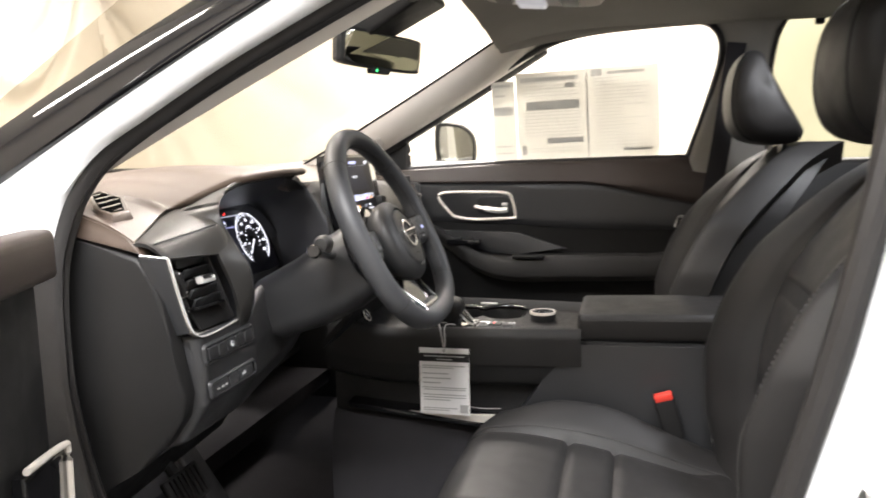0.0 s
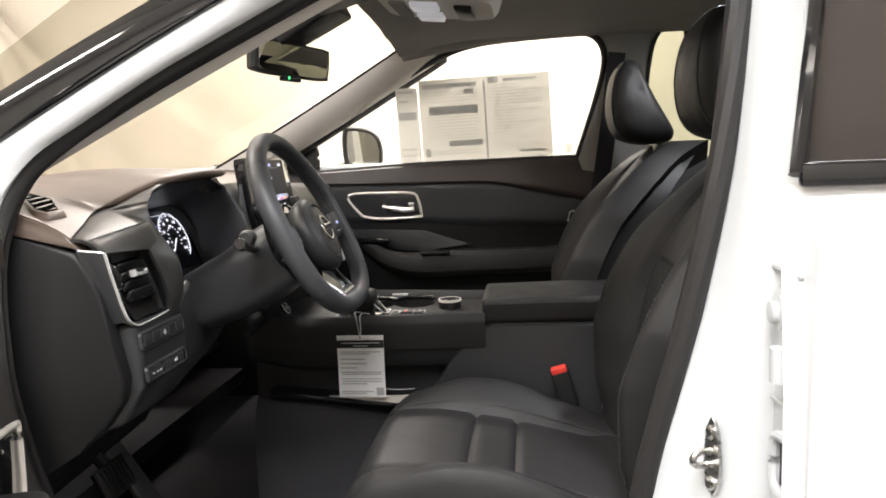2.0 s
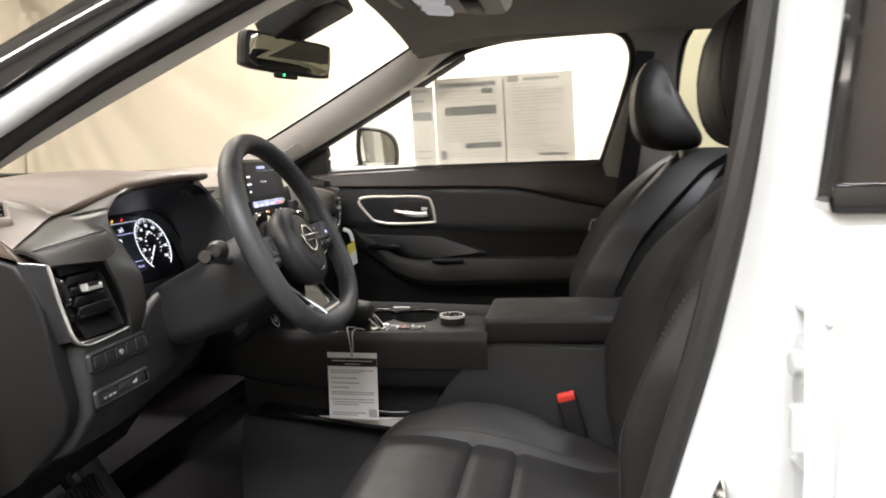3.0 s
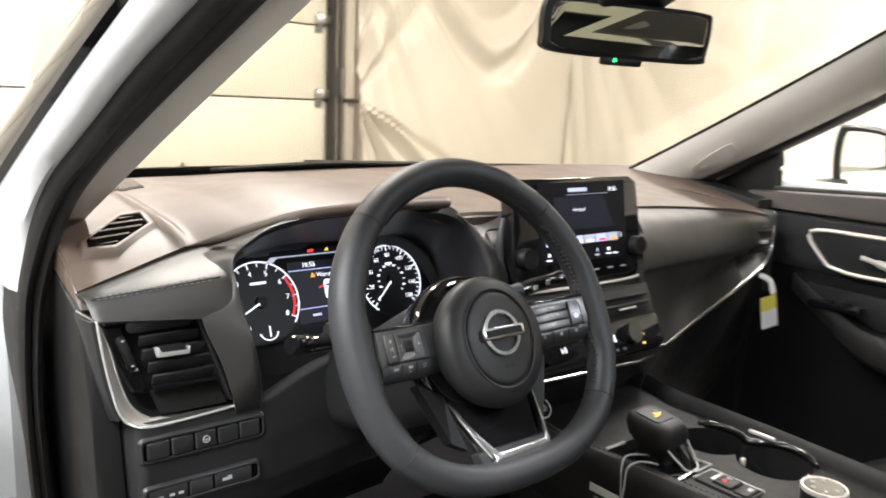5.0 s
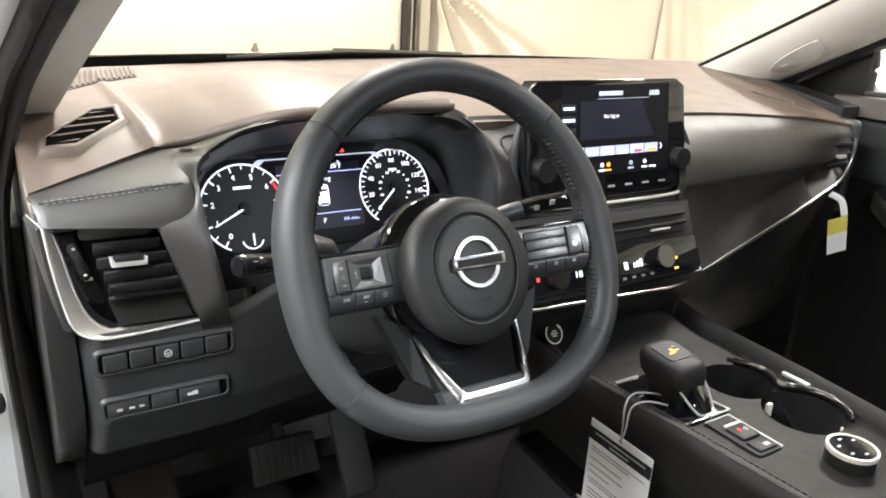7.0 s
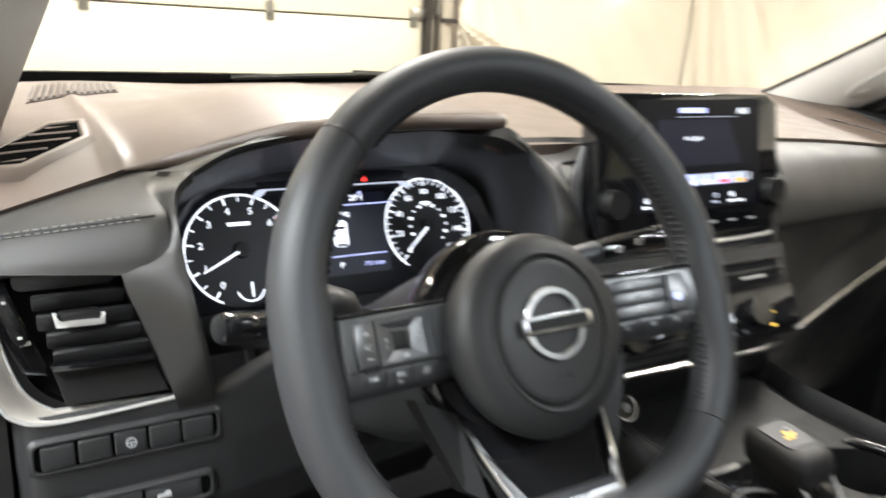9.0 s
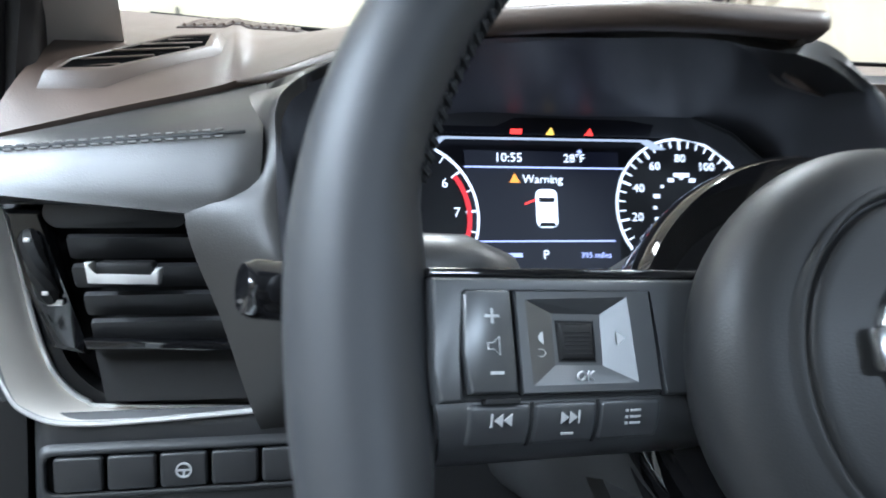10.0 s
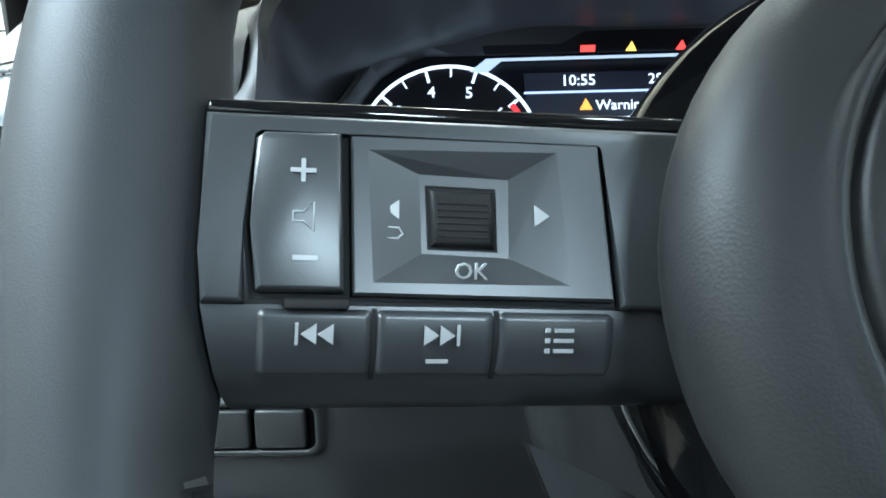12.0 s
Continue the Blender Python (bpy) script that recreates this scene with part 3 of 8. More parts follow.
def side_rail(sx):
    X = lambda x: CX + sx * (x - CX)
    # roof rail and rear of the door opening
    pts = [(X(0.655), 0.02, 1.40), (X(0.645), -0.15, 1.425), (X(0.64), -0.35, 1.44), (X(0.64), -0.60, 1.445), (X(0.64), -1.0, 1.44), (X(0.635), -1.6, 1.41)]
    return pts


tagged(part("roof_rail", tube(curve(side_rail(1), 6), 0.034, 12), LINER), "grey trimmed roof rail over the passenger door", "roof rail", "", "structure")
tagged(part("rail_trim", tube(curve([(0.748, 0.06, 1.325), (0.738, -0.02, 1.368), (0.722, -0.08, 1.396), (0.695, -0.17, 1.426), (0.662, -0.29, 1.446), (0.652, -0.45, 1.450)], 6), 0.019, 12), LINER), "grey cloth trim between pillar and roof rail", "roof rail", "", "structure")
tagged(part("roof_rail", tube(curve(side_rail(-1), 6), 0.030, 12), LINER), "grey trimmed roof rail over the driver door", "roof rail", "", "structure")
tagged(part("roof_rail_outer", tube(curve([(p[0] - 0.035, p[1], p[2] + 0.03) for p in side_rail(-1)], 6), 0.035, 12), PAINT),
       "white painted outer roof rail", "roof rail", "", "structure")
# passenger side centre pillar trim
rings = []
for z, x, y0, y1 in ((0.45, 0.74, -0.50, -0.82), (0.90, 0.715, -0.49, -0.72), (1.05, 0.705, -0.490, -0.690), (1.15, 0.694, -0.518, -0.687), (1.25, 0.682, -0.548, -0.687), (1.30, 0.675, -0.560, -0.689), (1.35, 0.665, -0.570, -0.692),
                     (1.39, 0.655, -0.566, -0.700), (1.415, 0.648, -0.546, -0.716), (1.435, 0.642, -0.50, -0.75), (1.465, 0.632, -0.46, -0.80)):
    rings.append([(x + 0.008, y0, z), (x - 0.008, y0 - 0.014, z), (x - 0.014, y0 * 0.5 + y1 * 0.5, z), (x - 0.008, y1 + 0.014, z), (x + 0.008, y1, z), (x + 0.07, y1, z), (x + 0.07, y0, z)])
tagged(part("centre_pillar_trim", loft(rings), LINER, angle=60), "grey centre pillar trim with seat belt", "pillar trim", "", "structure")

# driver side centre pillar: white jamb, recess for the rear door's hinges, seal
rings = []
for z, x0, y0, xe, ye, yr in ((0.35, -0.70, -0.44, -0.800, -0.545, -0.590), (0.55, -0.70, -0.45, -0.800, -0.552, -0.592), (0.72, -0.70, -0.485, -0.800, -0.560, -0.597), (0.90, -0.70, -0.535, -0.800, -0.571, -0.600),
                              (1.00, -0.695, -0.555, -0.800, -0.583, -0.603), (1.07, -0.69, -0.568, -0.795, -0.595, -0.606), (1.25, -0.665, -0.588, -0.745, -0.618, -0.626), (1.44, -0.62, -0.61, -0.690, -0.636, -0.645)):
    xo = xe - (0.100 if z < 1.03 else 0.034)
    rings.append([(x0 - 0.014, y0 - 0.010, z), (x0 - 0.045, (y0 - 0.010) * 0.62 + ye * 0.38, z), (xe + 0.016, ye + 0.008, z), (xe + 0.004, ye, z), (xe - 0.002, ye - 0.008, z), (xe - 0.007, yr, z),
                  (xo, yr - 0.004, z), (xo, yr - 0.09, z), (x0 - 0.01, y0 - 0.20, z)])
tagged(part("centre_pillar", loft(rings), PAINT_J, angle=50), "white painted centre door pillar", "pillar", "", "structure")
seal_pts = [(-0.705, -0.40, 0.30), (-0.708, -0.455, 0.55), (-0.708, -0.480, 0.70), (-0.710, -0.530, 0.90), (-0.705, -0.565, 1.07), (-0.685, -0.588, 1.25), (-0.640, -0.606, 1.42)]
tagged(part("door_seal", tube(curve(seal_pts, 6), 0.015, 10), RUBBER), "black rubber door opening seal", "door seal", "", "structure")
rings = []
for z, x0, y0 in ((0.35, -0.70, -0.44), (0.72, -0.70, -0.485), (0.90, -0.70, -0.535), (1.07, -0.69, -0.568), (1.25, -0.665, -0.588), (1.44, -0.62, -0.61)):
    rings.append([(x0, y0 - 0.01, z), (x0 + 0.045, y0 - 0.05, z), (x0 + 0.05, y0 - 0.20, z), (x0 - 0.01, y0 - 0.20, z)])
tagged(part("pillar_trim_lower", loft(rings), SOFT), "black centre pillar inner trim", "pillar trim", "", "structure")

# hinge pillar in front of the driver door, sill and footwell
rings = []
for z, y in ((0.30, 0.47), (0.60, 0.47), (0.90, 0.47), (1.00, 0.47), (1.06, 0.49)):
    rings.append([(-0.712, y - 0.06, z), (-0.730, y - 0.065, z), (-0.77, y - 0.05, z), (-0.80, y, z), (-0.84, y + 0.12, z), (-0.71, y + 0.12, z)])
tagged(part("hinge_pillar", loft(rings), PAINT_J), "white painted front door hinge pillar", "pillar", "", "structure")
setting("sill", box((-0.77, -0.1, 0.34), (0.13, 1.3, 0.12), 0.02), PAINT_J, "white painted door sill", "sill", True)
setting("cabin_floor", join(box((CX, -0.45, 0.33), (1.42, 2.6, 0.04)), box((CX, 0.86, 0.62), (1.42, 0.04, 0.62)),
                            box((CX, 0.72, 0.42), (1.42, 0.30, 0.04), m=pose(0, 0, 0))), CARPET, "black carpeted cabin floor and footwell", "carpet")
setting("kick_panel", box((-0.695, 0.643, 0.62), (0.03, 0.466, 0.62), 0.01), HARD, "black footwell side trim", "trim", True)
setting("kick_panel_passenger", box((0.665, 0.593, 0.62), (0.03, 0.566, 0.62), 0.01), HARD, "black footwell side trim", "trim", True)
setting("bonnet", sheet(lambda u, v: (CX + (u - 0.5) * 1.5, 0.82 + 1.1 * v, 1.045 - 0.10 * v * v - 0.04 * (2 * u - 1) ** 2), 14, 10, 0.02), PAINT,
        "white painted car bonnet", "bonnet", True)
setting("cowl", sheet(lambda u, v: (CX + (u - 0.5) * 1.34, (0.79 + 0.06 * v) - 0.25 * abs(2 * u - 1) ** 2.4, 1.062 - 0.008 * v), 20, 3, 0.01), DARK,
        "black cowl panel below the windscreen", "cowl", True)
setting("front_wing", sheet(lambda u, v: (-0.80 - 0.05 * v, 0.50 + 1.4 * u, 1.02 - 0.5 * v - 0.05 * u), 10, 6, 0.02), PAINT, "white painted front wing", "front wing", True)
# rear of the cabin
setting("rear_bulkhead", join(box((CX, -2.15, 0.70), (1.4, 0.05, 0.62), 0.01), box((CX - 0.64, -2.15, 1.2), (0.12, 0.05, 0.42), 0.01), box((CX + 0.64, -2.15, 1.2), (0.12, 0.05, 0.42), 0.01)), CARPET, "black trimmed tailgate below the rear window", "trim")
rw = setting("rear_window", raw([(CX - 0.60, -2.13, 1.0), (CX + 0.60, -2.13, 1.0), (CX + 0.56, -2.05, 1.42), (CX - 0.56, -2.05, 1.42)], [(0, 1, 2, 3)]), GLASS_R, "lightly tinted rear window glass", "window")
rw.visible_shadow = False
setting("rear_bench", join(box((CX, -1.32, 0.58), (1.24, 0.52, 0.18), 0.05, 3), box((CX, -1.66, 0.90), (1.24, 0.16, 0.62), 0.05, 3)), LEATHER,
        "black leather rear bench seat", "rear seat", True)

# ---- passenger front door, seen from inside ----
PD = 0.70
pd = thing("passenger_door", "closed passenger door with black and brown trim", "car door", (PD, -0.1, 0.4))


def door_x(z):
    return lin(z, [(0.40, 0.735), (0.68, 0.715), (0.90, 0.70), (1.0, 0.70), (1.065, 0.722)])


def strip(name, top, bottom, mat, dx=0.0, thick=0.03, label="", n=24, parent=pd, edge=0.006):
    """Trim between two height lines given as (y, z) tables, with rolled edges."""
    def f(u, v):
        y = 0.36 - 0.90 * u
        zt, zb = lin(y, top), lin(y, bottom)
        z = zt + (zb - zt) * v
        roll = edge * (max(0, 1 - v / 0.12) ** 2 + max(0, (v - 0.88) / 0.12) ** 2)
        return (door_x(z) + dx + roll, y, z)
    return part(name, sheet(f, n, 12, -thick), mat, parent, label)


BELT = [(-0.55, 1.070), (0.0, 1.062), (0.36, 1.046)]
LOW1 = [(-0.55, 0.935), (-0.47, 0.952), (-0.26, 0.998), (-0.22, 1.003), (0.36, 1.010)]
MID = [(-0.55, 0.868), (-0.2, 0.872), (0.0, 0.885), (0.36, 0.90)]
strip("upper_trim", BELT, LOW1, BROWN_D, -0.012, 0.03, "dark brown padded upper trim")
strip("middle_trim", LOW1, MID, SOFT, -0.002, 0.03, "black soft middle trim")
strip("lower_panel", MID, [(-0.55, 0.42), (0.36, 0.42)], HARD, 0.008, 0.03, "hard black lower panel", edge=0.0)
part("inner_skin", box((PD + 0.075, -0.09, 0.72), (0.05, 0.92, 0.70), 0.01), PAINT, pd)
# belt seal line and window
part("belt_seal", tube([(0.735, 0.36, 1.047), (0.735, 0.0, 1.063), (0.735, -0.55, 1.071)], 0.007, 8), RUBBER, pd, "black rubber window seal")
# pull armrest
arm = curve([(0.235, 0.865), (0.17, 0.825), (0.09, 0.775), (0.0, 0.758), (-0.15, 0.762), (-0.38, 0.765), (-0.44, 0.775)], 6)
rings = []
for i, p in enumerate(arm):
    y, z = p.x, p.y
    t = i / (len(arm) - 1)
    w = lin(t, [(0, 0.012), (0.25, 0.040), (0.45, 0.060), (0.95, 0.062), (1, 0.02)])
    h = lin(t, [(0, 0.018), (0.3, 0.030), (0.6, 0.040), (1, 0.034)])
    rings.append([(door_x(z) + 0.02, y, z + h), (door_x(z) - w * 0.8, y, z + h), (door_x(z) - w, y, z + h * 0.6), (door_x(z) - w, y, z - h * 0.5),
                  (door_x(z) - w * 0.6, y, z - h), (door_x(z) + 0.02, y, z - h)])
part("armrest", loft(rings), LEATHER, pd, "black padded door armrest", angle=50)
part("accent_panel", prism([(0.22, 0.868), (-0.02, 0.862), (-0.16, 0.815), (-0.02, 0.798), (0.06, 0.80)][::-1], 0.012,
                           Matrix(((0, 0, -1, 0.704), (1, 0, 0, 0), (0, 1, 0, 0), (0, 0, 0, 1))), 0.002), SOFT, pd, "grey fabric-like insert")
part("switch_plate", box((0.676, 0.135, 0.835), (0.030, 0.10, 0.016), 0.004, m=None), PIANO, pd, "gloss black window switch plate")
for dy in (0.115, 0.15):
    part("window_switch", box((0.672, dy, 0.845), (0.016, 0.018, 0.008), 0.002), HARD, pd)
part("pull_cup", box((0.655, -0.055, 0.797), (0.035, 0.09, 0.010), 0.004), HARD, pd)
# handle and its silver surround
bz = [(0.212, 0.974), (0.10, 0.980), (0.012, 0.976), (-0.006, 0.955), (-0.014, 0.912), (-0.005, 0.904), (0.10, 0.900), (0.155, 0.906), (0.178, 0.918)]
bez = [Vector((0.694, y, z)) for y, z in bz]
part("handle_surround", tube(curve(bez, 5, True), 0.0042, 8, True), SATIN, pd, "satin silver handle surround")
part("handle_plate", prism([(y, z) for y, z in bz][::-1], 0.006, Matrix(((0, 0, -1, 0.701), (1, 0, 0, 0), (0, 1, 0, 0), (0, 0, 0, 1))), 0.001), SOFT, pd)
part("handle_recess", prism(rrect(0.095, 0.050, 0.012, 4, 0.050, 0.940), 0.004, Matrix(((0, 0, -1, 0.6965), (1, 0, 0, 0), (0, 1, 0, 0), (0, 0, 0, 1))), 0.001), DARK, pd)
part("door_handle", tube(curve([(0.690, 0.105, 0.938), (0.684, 0.07, 0.932), (0.676, 0.03, 0.927), (0.675, 0.005, 0.930)], 5), [0.004] * 5 + [0.0065] * 11, 8, flat=1.3),
     CHROME, pd, "polished chrome door handle")
part("lock_tab", box((0.684, 0.015, 0.944), (0.010, 0.018, 0.010), 0.003), CHROME, pd)
part("sail_panel", prism([(0.56, 1.020), (0.322, 1.022), (0.312, 1.158), (0.34, 1.150)], 0.02, Matrix(((0, 0, -1, 0.745), (1, 0, 0, 0), (0, 1, 0, 0), (0, 0, 0, 1))), 0.003),
     HARD, pd, "black sail panel")
# window frame and glass
wf = [(0.742, 0.320, 1.03), (0.742, 0.318, 1.10), (0.742, 0.314, 1.150), (0.738, 0.21, 1.216), (0.735, 0.13, 1.262), (0.730, 0.07, 1.298), (0.722, 0.0, 1.338), (0.712, -0.058, 1.366), (0.690, -0.16, 1.402), (0.650, -0.32, 1.418),
      (0.648, -0.48, 1.424), (0.655, -0.545, 1.405), (0.668, -0.568, 1.345), (0.692, -0.545, 1.235), (0.722, -0.492, 1.07)]
part("window_frame", tube(curve(wf, 6), 0.009, 10), RUBBER, pd, "black rubber window frame")


def glass_x(z):
    return lin(z, [(1.05, 0.752), (1.42, 0.672)])


gl = part("window_pane", raw([(glass_x(z), y, z) for y, z in ((0.33, 1.05), (-0.53, 1.05), (-0.58, 1.40), (-0.30, 1.425), (-0.05, 1.385), (0.07, 1.31), (0.32, 1.155))], [(0, 1, 2, 3, 4, 5, 6)]), GLASS, pd, "clear side window glass", False)
gl.visible_shadow = False

# paper stickers behind the passenger window
st = thing("window_sticker", "large printed price sticker sheet inside window", "window sticker", (0.735, -0.22, 1.06))
SM = plane_m((0.748, -0.020, 1.054), (0, -1, 0.03), (-0.115, 0, 0.97))
part("sheet", prism([(0, 0), (0.400, 0.012), (0.398, 0.262), (0.004, 0.262)], 0.0006, SM), STICKER, st)
part("column_rule", prism([(0.20, 0.015), (0.205, 0.015), (0.205, 0.25), (0.20, 0.25)], 0.0004, SM, z0=0.0008), INK_S, st)
rnd = random.Random(5)
for x0, y0, w, h, m in ((0.015, 0.236, 0.165, 0.012, INK_S), (0.030, 0.155, 0.15, 0.026, INK_S), (0.085, 0.058, 0.105, 0.017, INK_S), (0.215, 0.240, 0.03, 0.018, INK_S),
                        (0.14, 0.215, 0.03, 0.014, INK_S), (0.012, 0.03, 0.014, 0.025, INK_S), (0.26, 0.243, 0.10, 0.008, INK_S), (0.30, 0.028, 0.08, 0.006, INK_S)):
    part("print_block", prism([(x0, y0), (x0 + w, y0), (x0 + w, y0 + h), (x0, y0 + h)], 0.0004, SM, z0=0.0008), m, st)
lines = []
for k in range(22):
    y0 = 0.035 + k * 0.0094
    for x0, w in ((0.02, 0.15 + 0.02 * rnd.random()), (0.225, 0.06 + 0.09 * rnd.random())):
        if x0 < 0.1 and (0.05 < y0 < 0.08 or 0.15 < y0 < 0.19):
            continue
        lines.append(prism([(x0, y0), (x0 + w, y0), (x0 + w, y0 + 0.0022), (x0, y0 + 0.0022)], 0.0003, SM, z0=0.0008))
tagged(part("print_lines", join(*lines), INK_F, st), kind="stuff")
st2 = thing("window_sticker", "narrow printed sticker sheet inside window", "window sticker", (0.735, 0.02, 1.05))
SM2 = plane_m((0.749, 0.052, 1.047), (0, -1, 0.02), (-0.115, 0, 0.97))
part("sheet", prism([(0, 0), (0.069, 0.002), (0.068, 0.248), (0.002, 0.248)], 0.0006, SM2), STICKER, st2)
for x0, y0, w, h in ((0.006, 0.152, 0.055, 0.024), (0.006, 0.232, 0.05, 0.008), (0.01, 0.205, 0.03, 0.006), (0.01, 0.06, 0.045, 0.004), (0.01, 0.04, 0.045, 0.004)):
    part("print_block", prism([(x0, y0), (x0 + w, y0), (x0 + w, y0 + h), (x0, y0 + h)], 0.0004, SM2, z0=0.0008), INK_S, st2)
sm = thing("etched_mark", "small pale etched glass mark in window corner", "glass mark", (0.74, -0.47, 1.08))
part("mark", join(*[prism([(0, k * 0.009), (0.022, k * 0.009), (0.022, k * 0.009 + 0.004), (0, k * 0.009 + 0.004)], 0.0004, plane_m((0.749, -0.455, 1.085), (0, -1, 0), (-0.115, 0, 0.97))) for k in range(3)]),
     INK_S, sm)

# exterior mirror on the passenger door
em = thing("door_mirror", "black-backed exterior door mirror with silver glass", "door mirror", (0.84, 0.20, 1.06))
MM = plane_m((0.930, 0.212, 1.116), (0.724, -0.690, 0.0), (0, 0, 1))
oc = [(-0.068, 0.052), (-0.05, 0.062), (0.02, 0.055), (0.06, 0.035), (0.075, 0.0), (0.070, -0.045), (0.05, -0.058), (-0.04, -0.062), (-0.062, -0.05), (-0.072, 0.0)]
oc = [(p.x * 1.02, p.y * 1.14) for p in curve([(x, y, 0) for x, y in oc], 4, True)]
part("housing", loft([[MM @ Vector((x * s - 0.75 * z, y * s, z)) for x, y in oc] for s, z in ((0.86, 0.004), (1.0, 0.010), (1.07, 0.004), (1.10, -0.02), (1.02, -0.05), (0.7, -0.075), (0.3, -0.085))]), HARD, em)
part("mirror_glass", prism([(x * 0.88, y * 0.88) for x, y in oc], 0.003, MM, z0=0.003), MIRROR, em)
part("mirror_arm", tube([(0.76, 0.33, 1.050), (0.82, 0.30, 1.055), (0.90, 0.25, 1.064)], 0.018, 8, flat=0.7), HARD, em)

# rear passenger door on the far side
rd = thing("rear_passenger_door", "closed rear door on the passenger side", "car door", (0.72, -1.1, 0.4))
part("trim", box((0.735, -1.15, 0.73), (0.06, 0.86, 0.66), 0.02, 3), SOFT, rd)
wf2 = [(0.715, -0.692, 1.065), (0.695, -0.690, 1.25), (0.678, -0.697, 1.34), (0.664, -0.712, 1.40), (0.656, -0.745, 1.428), (0.650, -0.85, 1.430), (0.645, -1.2, 1.41), (0.66, -1.45, 1.31), (0.70, -1.55, 1.10)]
part("window_frame", tube(curve(wf2, 6), 0.007, 10), RUBBER, rd, "black rubber window frame")
gl2 = part("window_pane", raw([(0.745, -0.66, 1.05), (0.745, -1.56, 1.05), (0.668, -1.45, 1.36), (0.662, -0.85, 1.44), (0.668, -0.67, 1.42)], [(0, 1, 2, 3, 4)]),
           glazing("privacy_glass", (0.40, 0.42, 0.34)), rd, "tinted rear side window", False)
gl2.visible_shadow = False
part("grab_hook", box((0.655, -0.80, 1.408), (0.02, 0.022, 0.022), 0.005), DARK, rd)

# rear door on the driver's side, closed, seen from outside
ro = thing("rear_driver_door", "closed white rear door with dark tinted window", "car door", (-0.88, -1.1, 0.4))


def ro_x(z):
    return lin(z, [(0.30, -0.872), (0.60, -0.895), (0.85, -0.890), (1.05, -0.862), (1.5, -0.735)])


part("outer_panel", sheet(lambda u, v: (ro_x(1.052 - 0.7 * v) - 0.004 * math.sin(math.pi * v) + (0.012 * max(0, 1 - u * 26) ** 2), -0.5865 + 0.008 * v - 0.95 * u, 1.058 - 0.7 * v), 40, 20, -0.025), PAINT, ro)
part("tinted_glass", sheet(lambda u, v: (ro_x(1.06 + 0.42 * v) + 0.012, -0.606 - 0.055 * v - 0.92 * u, 1.06 + 0.42 * v), 10, 10, 0.004), TINT, ro, "dark brown tinted window glass")
part("window_moulding", join(tube(curve([(-0.862, -0.5985, 1.066), (-0.834, -0.615, 1.15), (-0.806, -0.632, 1.245), (-0.735, -0.662, 1.48)], 5), 0.0085, 8),
                             box((-0.864, -1.07, 1.0665), (0.014, 0.94, 0.024), 0.004)), PIANO, ro, "glossy black window moulding")

# open driver door, swung out on its front hinges
dd = thing("driver_door", "open white driver door with brown and black trim", "car door", (-0.83, 0.36, 0.4))
DM = plane_m((-0.830, 0.256, 0.0), (0.93, 0.36, 0), (0, 0, 1))   # x back towards the hinges, z towards the cabin


def dslab(name, pts, d, z0, mat, label="", bev=0.012):
    return part(name, prism([(-x, y) for x, y in pts][::-1], d, DM, bev, 3, z0), mat, dd, label)


dslab("outer_skin", [(0.0, 0.36), (1.05, 0.36), (1.05, 1.05), (0.0, 1.03)], 0.03, -0.15, PAINT)
dslab("shut_face", [(0.0, 0.37), (0.05, 0.37), (0.05, 1.02), (0.0, 1.02)], 0.10, -0.125, PAINT_J, "white painted front shut face", 0.01)
dslab("inner_panel", [(0.012, 0.38), (1.03, 0.38), (1.03, 1.02), (0.012, 1.00)], 0.11, -0.12, HARD, "black door trim panel")
dslab("upper_trim", [(0.008, 0.985), (1.03, 0.985), (1.03, 1.045), (0.008, 1.037)], 0.03, -0.018, BROWN_D, "dark brown padded upper trim")
dslab("armrest", [(0.10, 0.70), (0.80, 0.70), (0.80, 0.77), (0.10, 0.76)], 0.07, -0.01, LEATHER, "black padded armrest", 0.02)
dslab("speaker_grille", [(0.03, 0.46), (0.28, 0.46), (0.28, 0.66), (0.03, 0.66)], 0.012, -0.008, SOFT, "black speaker grille")
dslab("pocket_plate", [(0.014, 0.72), (0.12, 0.725), (0.12, 0.815), (0.014, 0.805)], 0.012, -0.008, PIANO, "gloss black switch plate", 0.004)
part("plate_edge", tube(curve([DM @ Vector(p) for p in ((-0.12, 0.822, 0.006), (-0.03, 0.812, 0.006), (-0.016, 0.800, 0.006), (-0.020, 0.74, 0.006), (-0.030, 0.70, 0.006))], 5), 0.004, 8), SATIN, dd, "satin silver trim edge")
part("window_frame", tube(curve([DM @ Vector(p) for p in ((-0.02, 1.04, -0.09), (-0.05, 1.10, -0.08), (-0.20, 1.24, -0.05), (-0.40, 1.38, 0.0), (-0.60, 1.45, 0.02), (-0.85, 1.47, 0.03), (-0.99, 1.42, 0.03), (-1.03, 1.20, -0.03), (-1.04, 1.04, -0.08))], 6), 0.018, 10),
     PIANO, dd, "glossy black window frame")

# ---- dashboard ----
dash = thing("dashboard", "brown-topped black dashboard with stitched pod", "dashboard", (CX, 0.45, 0.6))
YR = [(-0.71, 0.250), (-0.64, 0.268), (-0.571, 0.286), (-0.50, 0.262), (-0.44, 0.238), (-0.34, 0.217), (-0.264, 0.217), (-0.252, 0.252), (-0.20, 0.262), (0.64, 0.262)]
ZR = [(-0.71, 1.000), (-0.64, 1.018), (-0.571, 1.035), (-0.50, 1.060), (-0.44, 1.077), (-0.34, 1.084), (-0.264, 1.083), (-0.252, 1.058), (-0.20, 1.047), (0.12, 1.046), (0.45, 1.028), (0.64, 1.003)]
